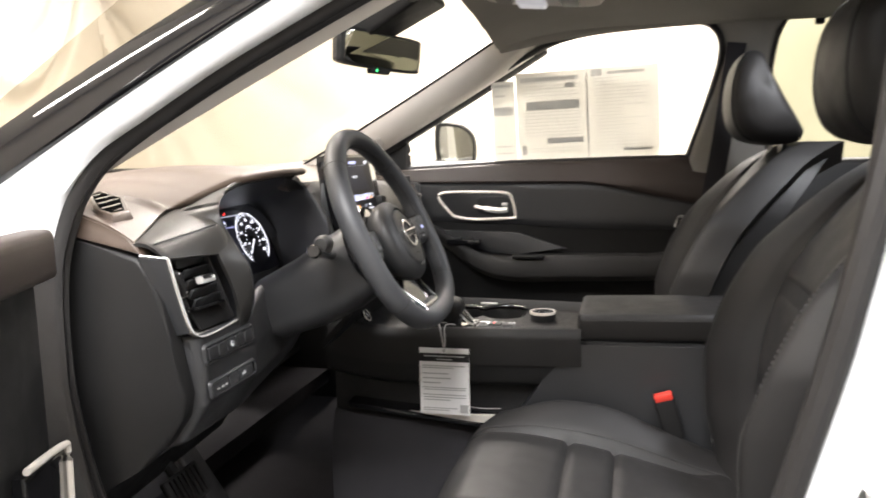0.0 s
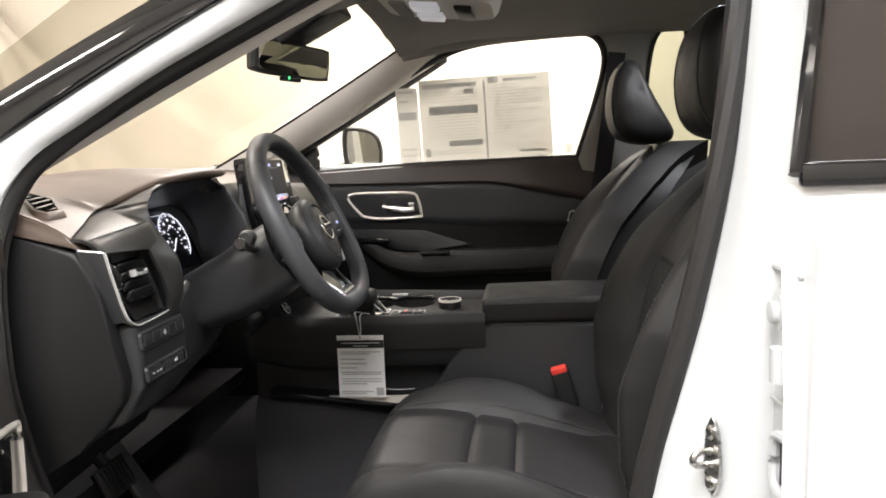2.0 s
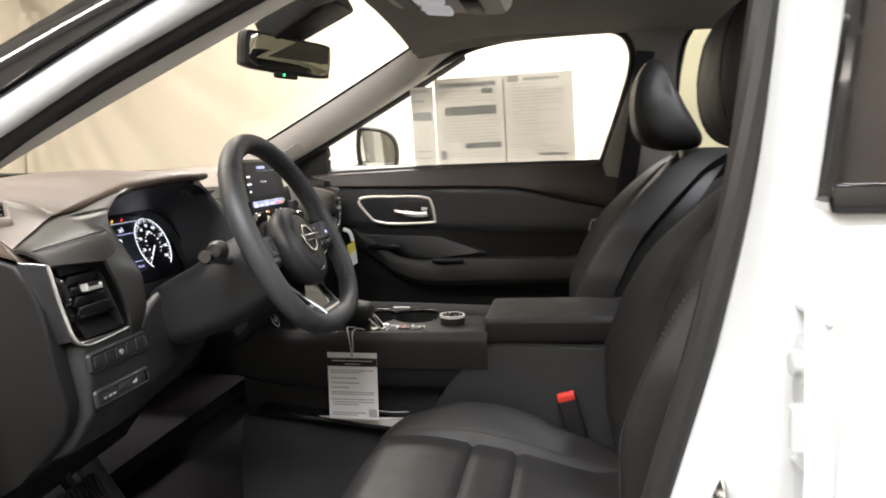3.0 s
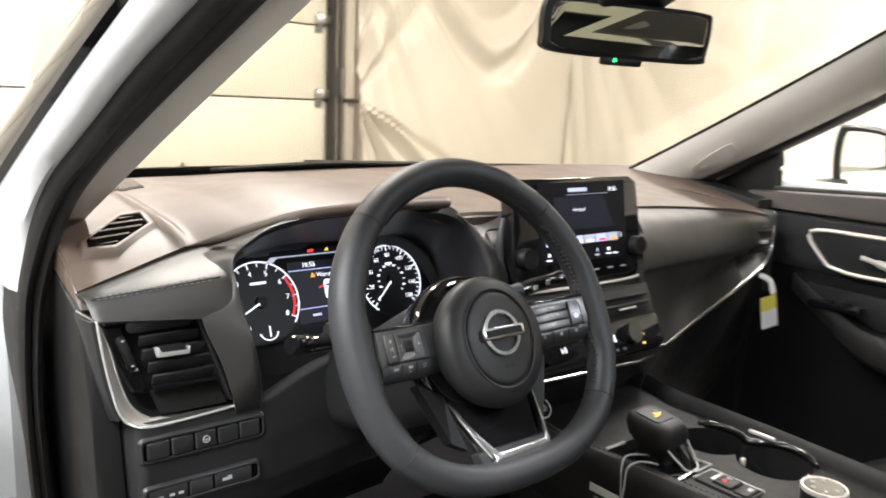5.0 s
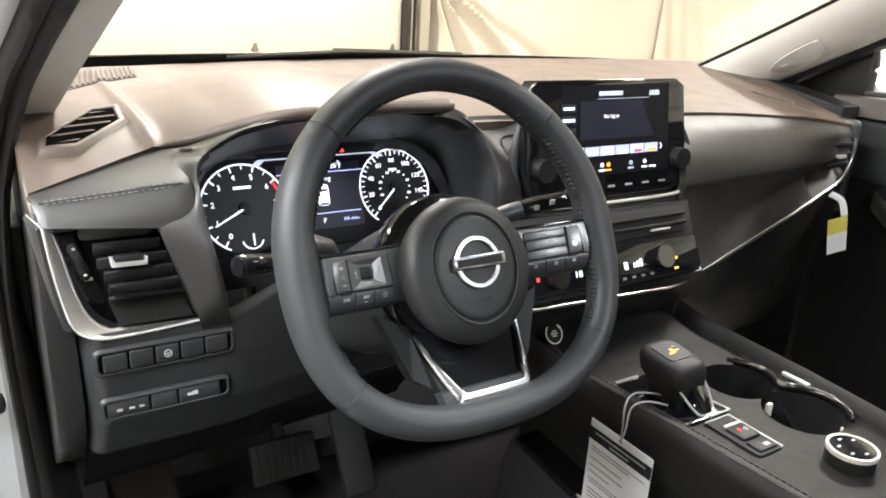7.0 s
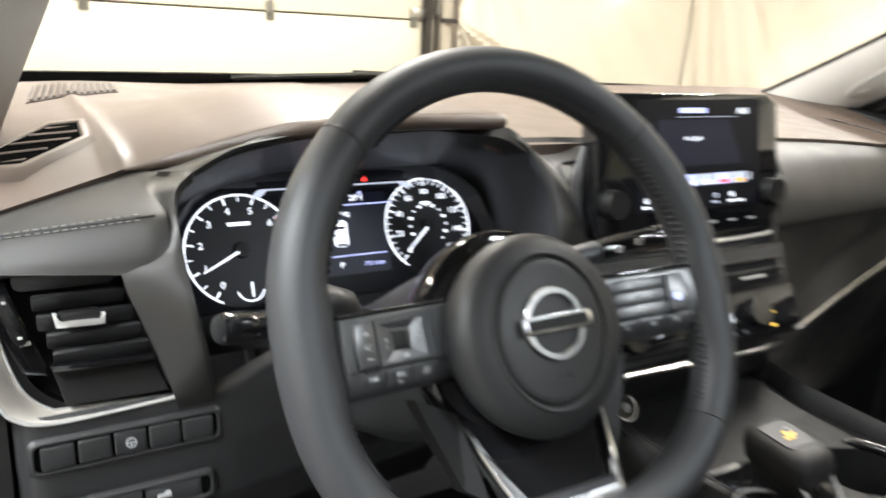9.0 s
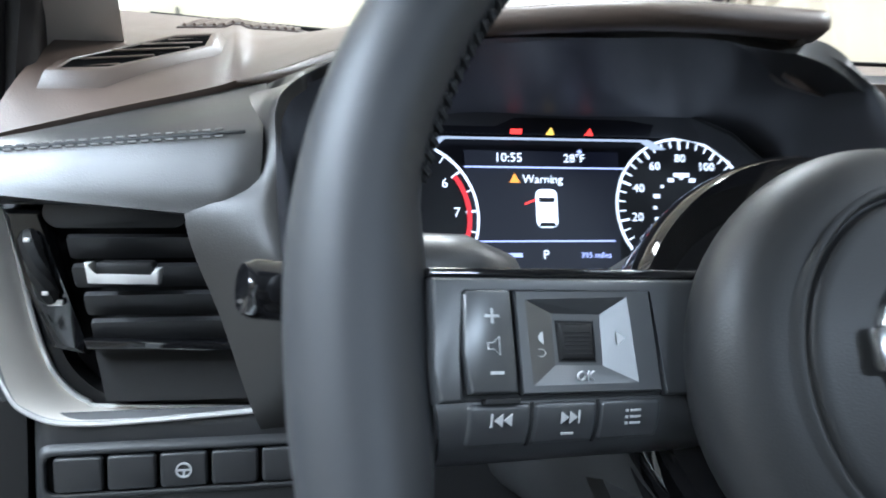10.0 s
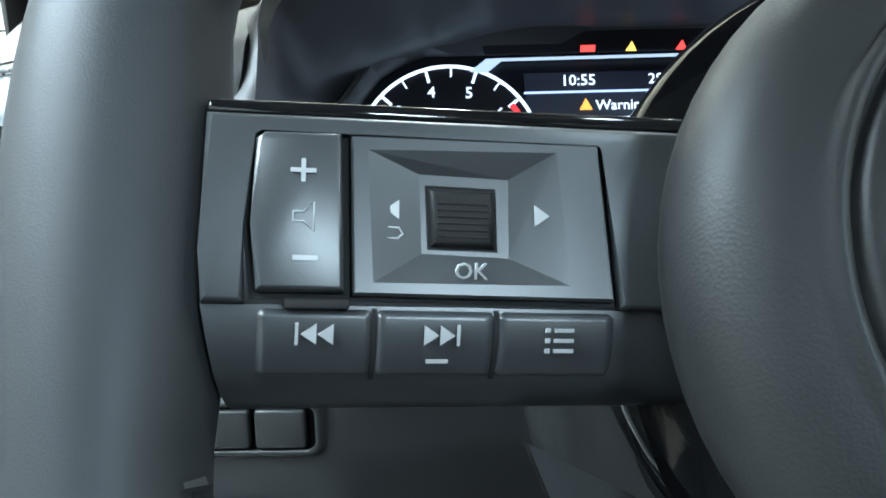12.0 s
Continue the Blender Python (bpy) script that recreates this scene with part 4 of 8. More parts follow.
ZF = [(-0.71, 1.082), (-0.58, 1.080), (-0.41, 1.066), (0.0, 1.070), (0.3, 1.072), (0.575, 1.080), (0.66, 1.082)]


def pad_point(x, v):
    y0, z0 = interp(x, YR), interp(x, ZR)
    q = min(1.0, abs(x - CX) / 0.67)
    k = min(1.0, max(0.0, (-0.42 - x) / 0.14))
    y1, z1 = 0.80 - 0.25 * q ** 2.4 - 0.070 * k * k * (3 - 2 * k), interp(x, ZF)
    y = y0 + (y1 - y0) * v
    z = z0 + (z1 - z0) * v
    if x < -0.50:
        z += 0.020 * (1 - math.exp(-v * 5)) * (1 - v) * min(1, (-0.50 - x) / 0.10)
    hood = max(0.0, 1 - ((x + 0.41) / 0.165) ** 2) ** 1.5
    z += 0.015 * hood * math.sin(math.pi * min(1, v * 1.5))
    ridge = math.exp(-((x + 0.571 + 0.02 * v) / 0.006) ** 2)
    z += 0.0072 * ridge * (1 - v) ** 0.6 * min(1.0, 0.1 + v / 0.10)
    return (x, y, z)


part("top_pad", sheet(lambda u, v: pad_point(-0.690 + 1.327 * u, v), 260, 26, 0.012), BROWN, dash, "brown leather-grained dashboard top pad", angle=60)
def lip_ring(x, k=1.0):
    """Rolled edge of the instrument hood: over the brow and back underneath."""
    p = Vector(pad_point(x, 0.0))
    return [p + Vector((0, a * k, b * k)) for a, b in ((0.016, 0.0016), (0.004, 0.0010), (-0.0035, -0.0015), (-0.0065, -0.0058), (-0.0060, -0.0105), (-0.0005, -0.0138), (0.030, -0.0148), (0.060, -0.015), (0.060, -0.006), (0.012, -0.006))]


LX = [-0.571 + 0.313 * i / 50 for i in range(51)]
part("hood_lip", loft([lip_ring(x, min(1.0, 0.15 + (x + 0.571) / 0.05, 0.25 + (-0.258 - x) / 0.010)) for x in LX]), BROWN, dash, "brown rolled instrument hood edge", angle=70)

# stitched pod above the left vent: from the pad over a soft nose down to the vent
def pod(u, v):
    x = -0.692 + 0.007 * v * (1 - u) + (0.138 - 0.010 * max(0.0, (v - 0.6) / 0.4) ** 2) * u
    yb, zb = interp(x, YR), interp(x, ZR)
    mix = lambda a, b: a + (b - a) * u
    prof = [(yb + 0.004, zb - 0.003), (yb * 0.52 + mix(0.238, 0.222) * 0.48, zb * 0.45 + mix(1.0030, 1.0190) * 0.55), (mix(0.2370, 0.2205), mix(1.0020, 1.0165)), (mix(0.2275, 0.2085), mix(0.9965, 1.0060)),
            (mix(0.2195, 0.1995), mix(0.9890, 0.9890)), (mix(0.2150, 0.1965), mix(0.9838, 0.9755))]
    k = v * 5
    i = min(4, int(k))
    t = k - i
    p = [prof[max(i - 1, 0)], prof[i], prof[i + 1], prof[min(i + 2, 5)]]
    cr = [0.5 * (2 * p[1][c] + (p[2][c] - p[0][c]) * t + (2 * p[0][c] - 5 * p[1][c] + 4 * p[2][c] - p[3][c]) * t * t + (3 * p[1][c] - p[0][c] - 3 * p[2][c] + p[3][c]) * t ** 3) for c in (0, 1)]
    return (x, cr[0] + (0.002 + 0.006 * max(0.0, v - 0.5)) * max(0.0, (u - 0.88) / 0.12) ** 2 + 0.002 * max(0.0, (0.04 - u) / 0.04) ** 2, cr[1])


part("left_pod", sheet(pod, 30, 25, -0.005), POD, dash, "black stitched leather dash pod", angle=60)
for off in (0.0, 0.007):
    stitches([Vector(pod(u, (0.41 + off * 9) + 0.03 * (1 - u))) + Vector((0, -0.0005, 0.0006)) for u in [0.07 + 0.83 * i / 20 for i in range(21)]], THREAD_M, dash, 0.0005, 0.0036, 0.0022, "seam_stitching")
part("seam_crease", tube([Vector(pod(u, 0.442 + 0.03 * (1 - u))) + Vector((0, 0, 0.0002)) for u in [0.04 + 0.90 * i / 20 for i in range(21)]], 0.0011, 6), DARK, dash)

# column between the vent and the instruments, and the panel with the switches below
FP = plane_m((-0.60, 0.1945, 0.885), (1, 0, 0), (0, 0.17, 0.985))   # x to the right, y up the vent's face, z to the driver
part("vent_backing", prism([(-0.078, 0.100), (0.030, 0.100), (0.048, -0.004), (-0.066, -0.004)], 0.02, FP, z0=-0.062), DARK, dash)


def sw_face(z):
    return lin(z, [(0.58, 0.40), (0.66, 0.335), (0.735, 0.225), (0.79, 0.190), (0.84, 0.189), (0.886, 0.1975)])


def lower_panel(u, v):
    """One moulding below vent and instruments, rounded back at its outer corner."""
    a = min(1.0, u / 0.10) * math.pi / 2
    x = -0.667 + 0.020 * (1 - math.cos(a)) if u < 0.10 else -0.647 + 0.437 * (u - 0.10) / 0.90
    k = min(1.0, max(0.0, (x + 0.545) / 0.11))
    top = 0.8805 + 0.024 * k * k * (3 - 2 * k)
    z = top - (top - 0.733) * v
    roll = 0.010 * max(0.0, 1 - v / 0.035) ** 2 + 0.012 * max(0.0, (v - 0.94) / 0.06) ** 2
    return (x, sw_face(z) + 0.046 * (1 - math.sin(a)) ** 1.4 + 0.060 * max(0.0, (x + 0.52) / 0.31) + roll * (0.5 if x < -0.55 else 1.0), z)


part("switch_panel", sheet(lower_panel, 70, 40, -0.010), SOFT, dash, "black lower switch panel", angle=60)
part("knee_panel", sheet(lambda u, v: (-0.660 + 0.47 * u, sw_face(0.736 - 0.16 * v) + 0.035 * u + 0.014, 0.736 - 0.16 * v), 16, 14, -0.01), HARD, dash, "hard black knee panel", angle=60)
def end_m(x):
    """Plane across the car at x: first axis forward, second up, third outward."""
    return Matrix(((0, 0, -1, x), (1, 0, 0, 0), (0, 1, 0, 0), (0, 0, 0, 1)))


cap = [(0.47, 1.030), (0.40, 1.026), (0.346, 1.011), (0.252, 0.985), (0.236, 0.962), (0.222, 0.930), (0.210, 0.860), (0.200, 0.810), (0.206, 0.780), (0.232, 0.745), (0.272, 0.71), (0.345, 0.665), (0.42, 0.60), (0.50, 0.55)]
part("end_cap", prism(cap, 0.0245, end_m(-0.668), 0.007, 3), HARD, dash, "black dashboard end cap")
side = [pad_point(-0.689, v)[1:] for v in (0.0, 0.04, 0.10, 0.18, 0.28, 0.40, 0.55)]
part("end_brown", prism([(0.46, 1.032), (0.40, 1.028), (0.346, 1.0135), (0.2455, 0.9885)] + [(y - 0.001, z - 0.003) for y, z in side], 0.021, end_m(-0.671), 0.004, 3), BROWN, dash, "brown pad turned down at its end")
part("corner_chrome", tube([(-0.6932, 0.2465, 0.9885), (-0.6900, 0.2320, 0.9870), (-0.6848, 0.2140, 0.9845)], 0.0014, 8), EMBLEM, dash, "thin bright trim line")

# left air vent
vent = part("air_vent", join(prism([(-0.068, 0.096), (0.012, 0.094), (0.020, 0.082), (0.042, 0.004), (0.038, 0.0), (-0.036, 0.0), (-0.050, 0.012)], 0.004, FP, z0=-0.052),
                             box((0.0, 0.0, -0.034), (0.004, 0.098, 0.055), 0.001, m=FP @ pose(0.0275, 0.048, 0, 0, 0, 17.5)), box((-0.030, 0.0985, -0.032), (0.092, 0.006, 0.050), 0.002, m=FP)), DARK, dash, "rectangular air vent with silver surround")
for k, (xa, xb, w) in enumerate(((-0.0560, 0.0090, 0.0915), (-0.0450, 0.0140, 0.0755), (-0.0430, 0.0190, 0.0615), (-0.0380, 0.0235, 0.0480), (-0.0350, 0.0275, 0.0350))):
    part("slat", prism(rrect(xb - xa, 0.0125 if k else 0.0140, 0.0015 if k else 0.0065, 5), 0.0030, FP @ pose((xa + xb) / 2, w, -0.013, 34 if k else 12), 0.0007, 2, z0=-0.0015), SOFT, vent)
part("recess_floor", prism([(-0.036, 0.028), (0.031, 0.026), (0.039, 0.002), (-0.030, 0.003)], 0.003, FP @ pose(0, 0, 0, -14), z0=-0.016), HARD, vent)
part("slat_tab", prism([(-0.0325, 0.0594), (-0.0018, 0.0584), (-0.0008, 0.0660), (-0.0032, 0.0662), (-0.0040, 0.0620), (-0.0300, 0.0629), (-0.0312, 0.0690), (-0.0340, 0.0692)][::-1], 0.010, FP, 0.0012, z0=-0.004), CHROME, vent, "chrome slat tab")
part("slat_tab_body", box((-0.0172, 0.0652, -0.004), (0.0255, 0.008, 0.014), 0.002, m=FP), HARD, vent)
part("wheel_plate", prism([(-0.0760, 0.0935), (-0.0575, 0.0930), (-0.0430, 0.0300), (-0.0390, 0.0220), (-0.0550, 0.0260), (-0.0660, 0.0580)], 0.012, FP, 0.003, z0=-0.028), PIANO, vent, "gloss black thumbwheel plate")
part("thumbwheel", tube([FP @ Vector((-0.0630 + 0.0100 * t, 0.083 - 0.034 * t, -0.013 + 0.004 * math.sin(math.pi * t))) for t in [i / 10 for i in range(11)]], [0.003] + [0.005] * 9 + [0.003], 8), HARD, vent)
part("thumbwheel_grip", join(*[box((-0.0614 + 0.0073 * t, 0.079 - 0.025 * t, -0.0068), (0.003, 0.0022, 0.002), 0.0005, m=FP) for t in [i / 5 for i in range(6)]]), CHROME, vent)
for w, x, wide in ((0.0972, -0.0664, 0.0195), (0.0488, -0.0515, 0.0075)):
    part("silver_mark", box((x, w, -0.0125), (wide, 0.0032, 0.003), 0.0008, m=FP), CHROME, vent, "bright chrome bar")
part("lower_gloss", prism([(-0.038, 0.0315), (0.0300, 0.0285), (0.0310, 0.0245), (-0.0365, 0.0270)], 0.010, FP, 0.001, z0=-0.016), PIANO, vent)
outer = [(-0.0852, 0.1010), (-0.0815, 0.0621), (-0.0752, 0.0234), (-0.0703, 0.0083), (-0.0642, 0.0002), (-0.0482, -0.0066), (-0.0162, -0.0072), (0.0405, -0.0045)]
inner = [(0.0440, -0.0080), (-0.0305, -0.0045), (-0.0402, -0.0020), (-0.0488, 0.0045), (-0.0572, 0.0165), (-0.0642, 0.0390), (-0.0702, 0.0700), (-0.0755, 0.0925)]
oc2 = [(p.x, p.y) for p in curve([(x, y, 0) for x, y in outer], 4)]
ic2 = [(p.x, p.y) for p in curve([(x, y, 0) for x, y in inner], 4)]
DEEP = 0.022      # the silver slopes back into the opening
rings = []
for (xa, ya), (xb, yb) in zip(oc2, ic2[::-1]):
    rings.append([FP @ Vector((xa + (xb - xa) * k, ya + (yb - ya) * k, z)) for k, z in ((0.0, -0.0015), (0.04, 0.0), (0.12, -0.0008), (0.55, -DEEP * 0.50), (1.0, -DEEP), (1.0, -DEEP - 0.004), (0.02, -0.008))])
part("silver_surround", loft(rings), SATIN, vent, "satin silver vent surround", angle=40)
part("chrome_edge", tube([FP @ Vector((x, y, -DEEP + 0.0010)) for x, y in ic2], 0.0013, 6), CHROME, vent)
part("front_edge", tube([FP @ Vector((x + 0.0008, y, -0.0012)) for x, y in oc2], 0.0014, 6), CHROME, vent, "bright outer edge line")
side_a = [FP @ Vector((x, y, -0.004)) for x, y in oc2[:14]]
side_b = [Vector((-0.6925, 0.2455, 0.9880)).lerp(Vector((-0.6720, 0.2180, 0.8860)), k / 13) for k in range(14)]
part("surround_side", sheet(lambda u, v: side_b[min(13, round(v * 13))].lerp(side_a[min(13, round(v * 13))], u) + Vector((-0.0025 * math.sin(math.pi * u), 0, 0)), 8, 13, 0.004), SOFT, vent, "dark grey side of the vent surround", angle=60)
part("inner_wall", prism(([(x + 0.0010, y + 0.0006) for x, y in ic2] + [(x + 0.006, y + 0.004) for x, y in ic2[::-1]]), 0.032, FP, z0=-0.056), HARD, vent)

# switch rows
SW = plane_m((-0.592, 0.1895, 0.855), (1, 0, 0), (0, 0.10, 1))
def lipped(w, h, x, y):
    """Raised rounded frame round a shallow opening for switches."""
    return loft([[SW @ Vector((px, py, z)) for px, py in rrect(w + 2 * g, h + 2 * g, r, 5, x, y)] for g, r, z in ((0.0045, 0.0065, -0.0020), (0.0030, 0.0055, 0.0012), (0.0012, 0.0045, 0.0024), (0.0, 0.0040, 0.0018), (-0.0004, 0.0036, -0.0035))], True, False)


row = part("switch_bank", lipped(0.1235, 0.0190, 0.0, 0.0), SOFT, dash, "row of five square switches", angle=60)
part("opening", prism(rrect(0.1240, 0.0195, 0.004, 4), 0.001, SW, z0=-0.0008), OPENING_SHADE, row)
for k in range(5):
    part("switch", prism(rrect(0.0218, 0.0170, 0.002, 3, -0.0472 + 0.0236 * k, 0.0), 0.0050, SW, 0.0014, 3, z0=-0.002), SOFT, row)
part("switch_icon", join(disc(0.0030, 0.0038, 0.0031, SW, 24), box((0, 0, 0.0033), (0.006, 0.001, 0.0004), m=SW), box((0, -0.0017, 0.0033), (0.001, 0.003, 0.0004), m=SW)), PRINT, row)
row2 = part("switch_bank", lipped(0.1150, 0.0155, -0.003, -0.047), SOFT, dash, "lower row of switches and blanks", angle=60)
part("opening", prism(rrect(0.1155, 0.0160, 0.004, 4, -0.003, -0.047), 0.001, SW, z0=-0.0008), OPENING_SHADE, row2)
for x, wd in ((-0.037, 0.038), (-0.004, 0.024), (0.030, 0.040)):
    part("switch", prism(rrect(wd, 0.0150, 0.002, 3, x - 0.003, -0.047), 0.004, SW, 0.001, z0=-0.002), SOFT, row2)
part("switch_icon", join(box((0.020, -0.047, 0.0022), (0.010, 0.003, 0.0004), m=SW), box((0.0225, -0.0448, 0.0022), (0.004, 0.0015, 0.0004), m=SW)), PRINT, row2)
for x in (-0.048, -0.037, -0.028):
    part("switch_mark", box((x, -0.048, 0.0022), (0.005, 0.0025, 0.0004), m=SW), INK_L, row2)

# demister vent and tweeter grille on the pad
def on_pad(x, y, lift=0.0):
    lo, hi = 0.0, 1.0
    for _ in range(30):
        mid = (lo + hi) / 2
        lo, hi = (mid, hi) if pad_point(x, mid)[1] < y else (lo, mid)
    return Vector(pad_point(x, lo)) + Vector((0, 0, lift))


DV = plane_m(on_pad(-0.630, 0.336) + Vector((0, 0, 0.0036)), on_pad(-0.592, 0.366) - on_pad(-0.669, 0.306), on_pad(-0.630, 0.356) - on_pad(-0.630, 0.316))
hexo = [(q.x, q.y) for q in [DV.inverted() @ on_pad(x, y) for x, y in ((-0.669, 0.300), (-0.667, 0.320), (-0.614, 0.374), (-0.590, 0.376), (-0.590, 0.3416), (-0.640, 0.298))]][::-1]
dv = part("demister_vent", loft([[DV @ Vector((x * k, y * q, z)) for x, y in hexo] for k, q, z in ((1.20, 1.30, -0.008), (1.08, 1.12, 0.0008), (1.0, 1.0, 0.0014), (0.95, 0.90, 0.0012), (0.92, 0.86, -0.0006))], True, False), BROWN, dash, "brown framed side demister vent", angle=50)
# the pad has no hole here: a black plate paints the shade inside
part("opening", prism([(x * 0.92, y * 0.86) for x, y in hexo], 0.0010, DV, z0=-0.0006), OPENING_SHADE, dv)
for y, xa, xb in ((0.307, -0.662, -0.636), (0.321, -0.660, -0.620), (0.336, -0.646, -0.602), (0.351, -0.631, -0.596), (0.364, -0.618, -0.594)):
    part("slat", tube([on_pad(xa, y, 0.0046), on_pad(xb, y + 0.002, 0.0046)], 0.0021, 6, flat=0.4), BROWN, dv)
def grille_point(u, v, lift):
    """Point of the speaker grille: u along the screen's edge, v away from the driver."""
    bl, br, tr, tl = (-0.626, 0.455), (-0.537, 0.530), (-0.532, 0.590), (-0.616, 0.524)
    x, y = [(bl[c] * (1 - u) + br[c] * u) * (1 - v) + (tl[c] * (1 - u) + tr[c] * u) * v for c in (0, 1)]
    return on_pad(x, y, lift)


tg = part("tweeter_grille", sheet(lambda u, v: grille_point(u, v, 0.0012), 14, 8, 0.004), BROWN_D, dash, "ribbed brown speaker grille")
for k in range(13):
    part("rib", tube([grille_point(0.05 + 0.075 * k, v, 0.0019) for v in (0.04, 0.35, 0.65, 0.96)], 0.0016, 6), BROWN, tg)

# instrument recess
HP = plane_m((-0.37, 0.25, 1.0), (1, 0, 0), (0, 0.44, 0.9))
# edge of the opening: across, up the lean, and how far it stands towards the driver
op = [(-0.160, -0.140, 0.000), (-0.1655, -0.112, 0.026), (-0.1737, -0.0735, 0.0453), (-0.1768, -0.0442, 0.0441), (-0.1779, -0.0079, 0.0407), (-0.1780, 0.0080, 0.0413), (-0.1720, 0.0200, 0.0420),
      (-0.152, 0.033, 0.0420), (-0.130, 0.0430, 0.0420), (-0.100, 0.0495, 0.0425), (-0.060, 0.0545, 0.043), (0.0, 0.054, 0.043), (0.072, 0.0545, 0.042), (0.118, 0.0525, 0.040),
      (0.1445, 0.0410, 0.037), (0.1575, 0.0260, 0.035), (0.1645, -0.0040, 0.034), (0.1635, -0.0460, 0.034), (0.158, -0.140, 0.010)]
ops = curve(op, 5)


def ringed(s, dy, z, keep):
    return [HP @ Vector((p.x * s, p.y * s + dy, z + p.z * keep)) for p in ops]


part("instrument_tunnel", loft([ringed(1.0, 0, -0.002, 1), ringed(0.992, 0, -0.008, 1), ringed(0.98, 0.0, -0.03, 0.75), ringed(0.96, -0.004, -0.085, 0.0)], False), TUNNEL, dash, "black instrument recess walls", angle=60)


def flat(x, y, z):
    return HP @ Vector((x, y, z))


def lip_at(x):
    return Vector((x, interp(x, YR) + 0.016, interp(x, ZR) - 0.012))


outer = [flat(-0.184, -0.146, -0.010), flat(-0.190, -0.1315, 0.004), flat(-0.203, -0.0902, 0.0225), flat(-0.2190, -0.0425, 0.0345), flat(-0.2030, -0.0060, 0.0260), flat(-0.1985, 0.0138, 0.0170), flat(-0.1990, 0.0400, -0.013), lip_at(-0.545), lip_at(-0.51), lip_at(-0.475),
         lip_at(-0.43), lip_at(-0.37), lip_at(-0.31), Vector((-0.256, 0.262, 1.052)), Vector((-0.226, 0.264, 1.044)), Vector((-0.188, 0.258, 1.035)), flat(0.210, -0.012, 0.020), flat(0.208, -0.055, 0.022), flat(0.196, -0.140, 0.0)]
outer_c = curve(outer, 5)
ins = [HP @ p for p in ops]
NH = HP.to_3x3() @ Vector((0, 0, 1))


def surround(u, v):
    k = u * (len(ins) - 1)
    i = min(len(ins) - 2, int(k))
    p, q = ins[i].lerp(ins[i + 1], k - i), outer_c[i].lerp(outer_c[i + 1], k - i)
    roll = (-0.0060 * math.sin(math.pi * v) * min(1.0, max(0.0, (u - 0.175) / 0.03)) if u < 0.36 else 0.0045 * (1 - math.exp(-v * 9)) * (1 - v ** 3)) - 0.003 * math.exp(-v * 14)
    fade = min(1.0, u / 0.07, (1 - u) / 0.07)
    return p.lerp(q, v) + NH * (roll * fade - 0.006 * (1 - fade))


part("instrument_surround", sheet(surround, 150, 12, 0.006), POD, dash, "black moulded instrument surround", angle=70)

# middle of the dashboard behind the display
def centre(u, v):
    x, z = -0.200 + 0.335 * u, 1.052 - 0.125 * v
    w = min(1.0, max(0.0, (x + 0.172) / 0.060))
    w = w * w * (3 - 2 * w)
    a = 0.25 + (z - 1.0) * 0.489 + 0.001 - 0.022 * min(1.0, max(0.0, (1.045 - z) / 0.03)) * min(1.0, max(0.0, (z - 0.93) / 0.03))
    return (x, a + (lin(v, [(0, 0.264), (0.15, 0.246), (0.5, 0.236), (1, 0.205)]) - a) * w, z)


part("centre_face", sheet(centre, 30, 16, -0.012), POD, dash, angle=60)

part("side_slot", tube(curve([Vector(centre(u, v)) + Vector((0, -0.0008, 0)) for u, v in ((0.170, 0.17), (0.115, 0.18), (0.092, 0.22), (0.088, 0.32), (0.098, 0.48), (0.120, 0.56))], 5), 0.0012, 6), DARK, dash, "thin dark groove beside the display")

# passenger side of the dashboard
ST = [(-0.215, 0.128, 0.850), (-0.05, 0.127, 0.844), (0.06, 0.137, 0.836), (0.16, 0.170, 0.832), (0.30, 0.206, 0.844), (0.43, 0.226, 0.868), (0.53, 0.238, 0.893), (0.585, 0.244, 0.912), (0.608, 0.246, 0.945), (0.614, 0.250, 0.985)]
strip_line = curve(ST[:8], 8)


def st_at(x):
    return lin(x, [(p.x, p.y) for p in strip_line]), lin(x, [(p.x, p.z) for p in strip_line])


def wing(u, v):
    x = 0.105 + 0.515 * u
    y0, z0 = interp(x, YR), interp(x, ZR)
    ys, zs = st_at(min(x, 0.585))
    prof = [(y0 + 0.004, z0 - 0.003), (y0 - lin(x, [(0.1, 0.034), (0.50, 0.026), (0.62, 0.004)]), z0 - 0.018), (lin(x, [(0.1, 0.196), (0.50, 0.226), (0.62, 0.262)]), lin(x, [(0.1, 1.000), (0.62, 0.974)])),
            (lin(x, [(0.1, 0.182), (0.50, 0.222), (0.62, 0.264)]), lin(x, [(0.1, 0.962), (0.62, 0.955)])), (lin(x, [(0.1, 0.184), (0.22, 0.200), (0.50, 0.238), (0.62, 0.266)]), lin(x, [(0.1, 0.944), (0.62, 0.942)])),
            (ys + lin(x, [(0.1, 0.012), (0.25, 0.022)]), zs + 0.045 if x < 0.5 else zs + 0.02), (ys + 0.004, zs)]
    k = v * 6
    i = min(5, int(k))
    t = k - i
    p = [prof[max(i - 1, 0)], prof[i], prof[i + 1], prof[min(i + 2, 6)]]
    return (x, *[0.5 * (2 * p[1][c] + (p[2][c] - p[0][c]) * t + (2 * p[0][c] - 5 * p[1][c] + 4 * p[2][c] - p[3][c]) * t * t + (3 * p[1][c] - p[0][c] - 3 * p[2][c] + p[3][c]) * t ** 3) for c in (0, 1)])


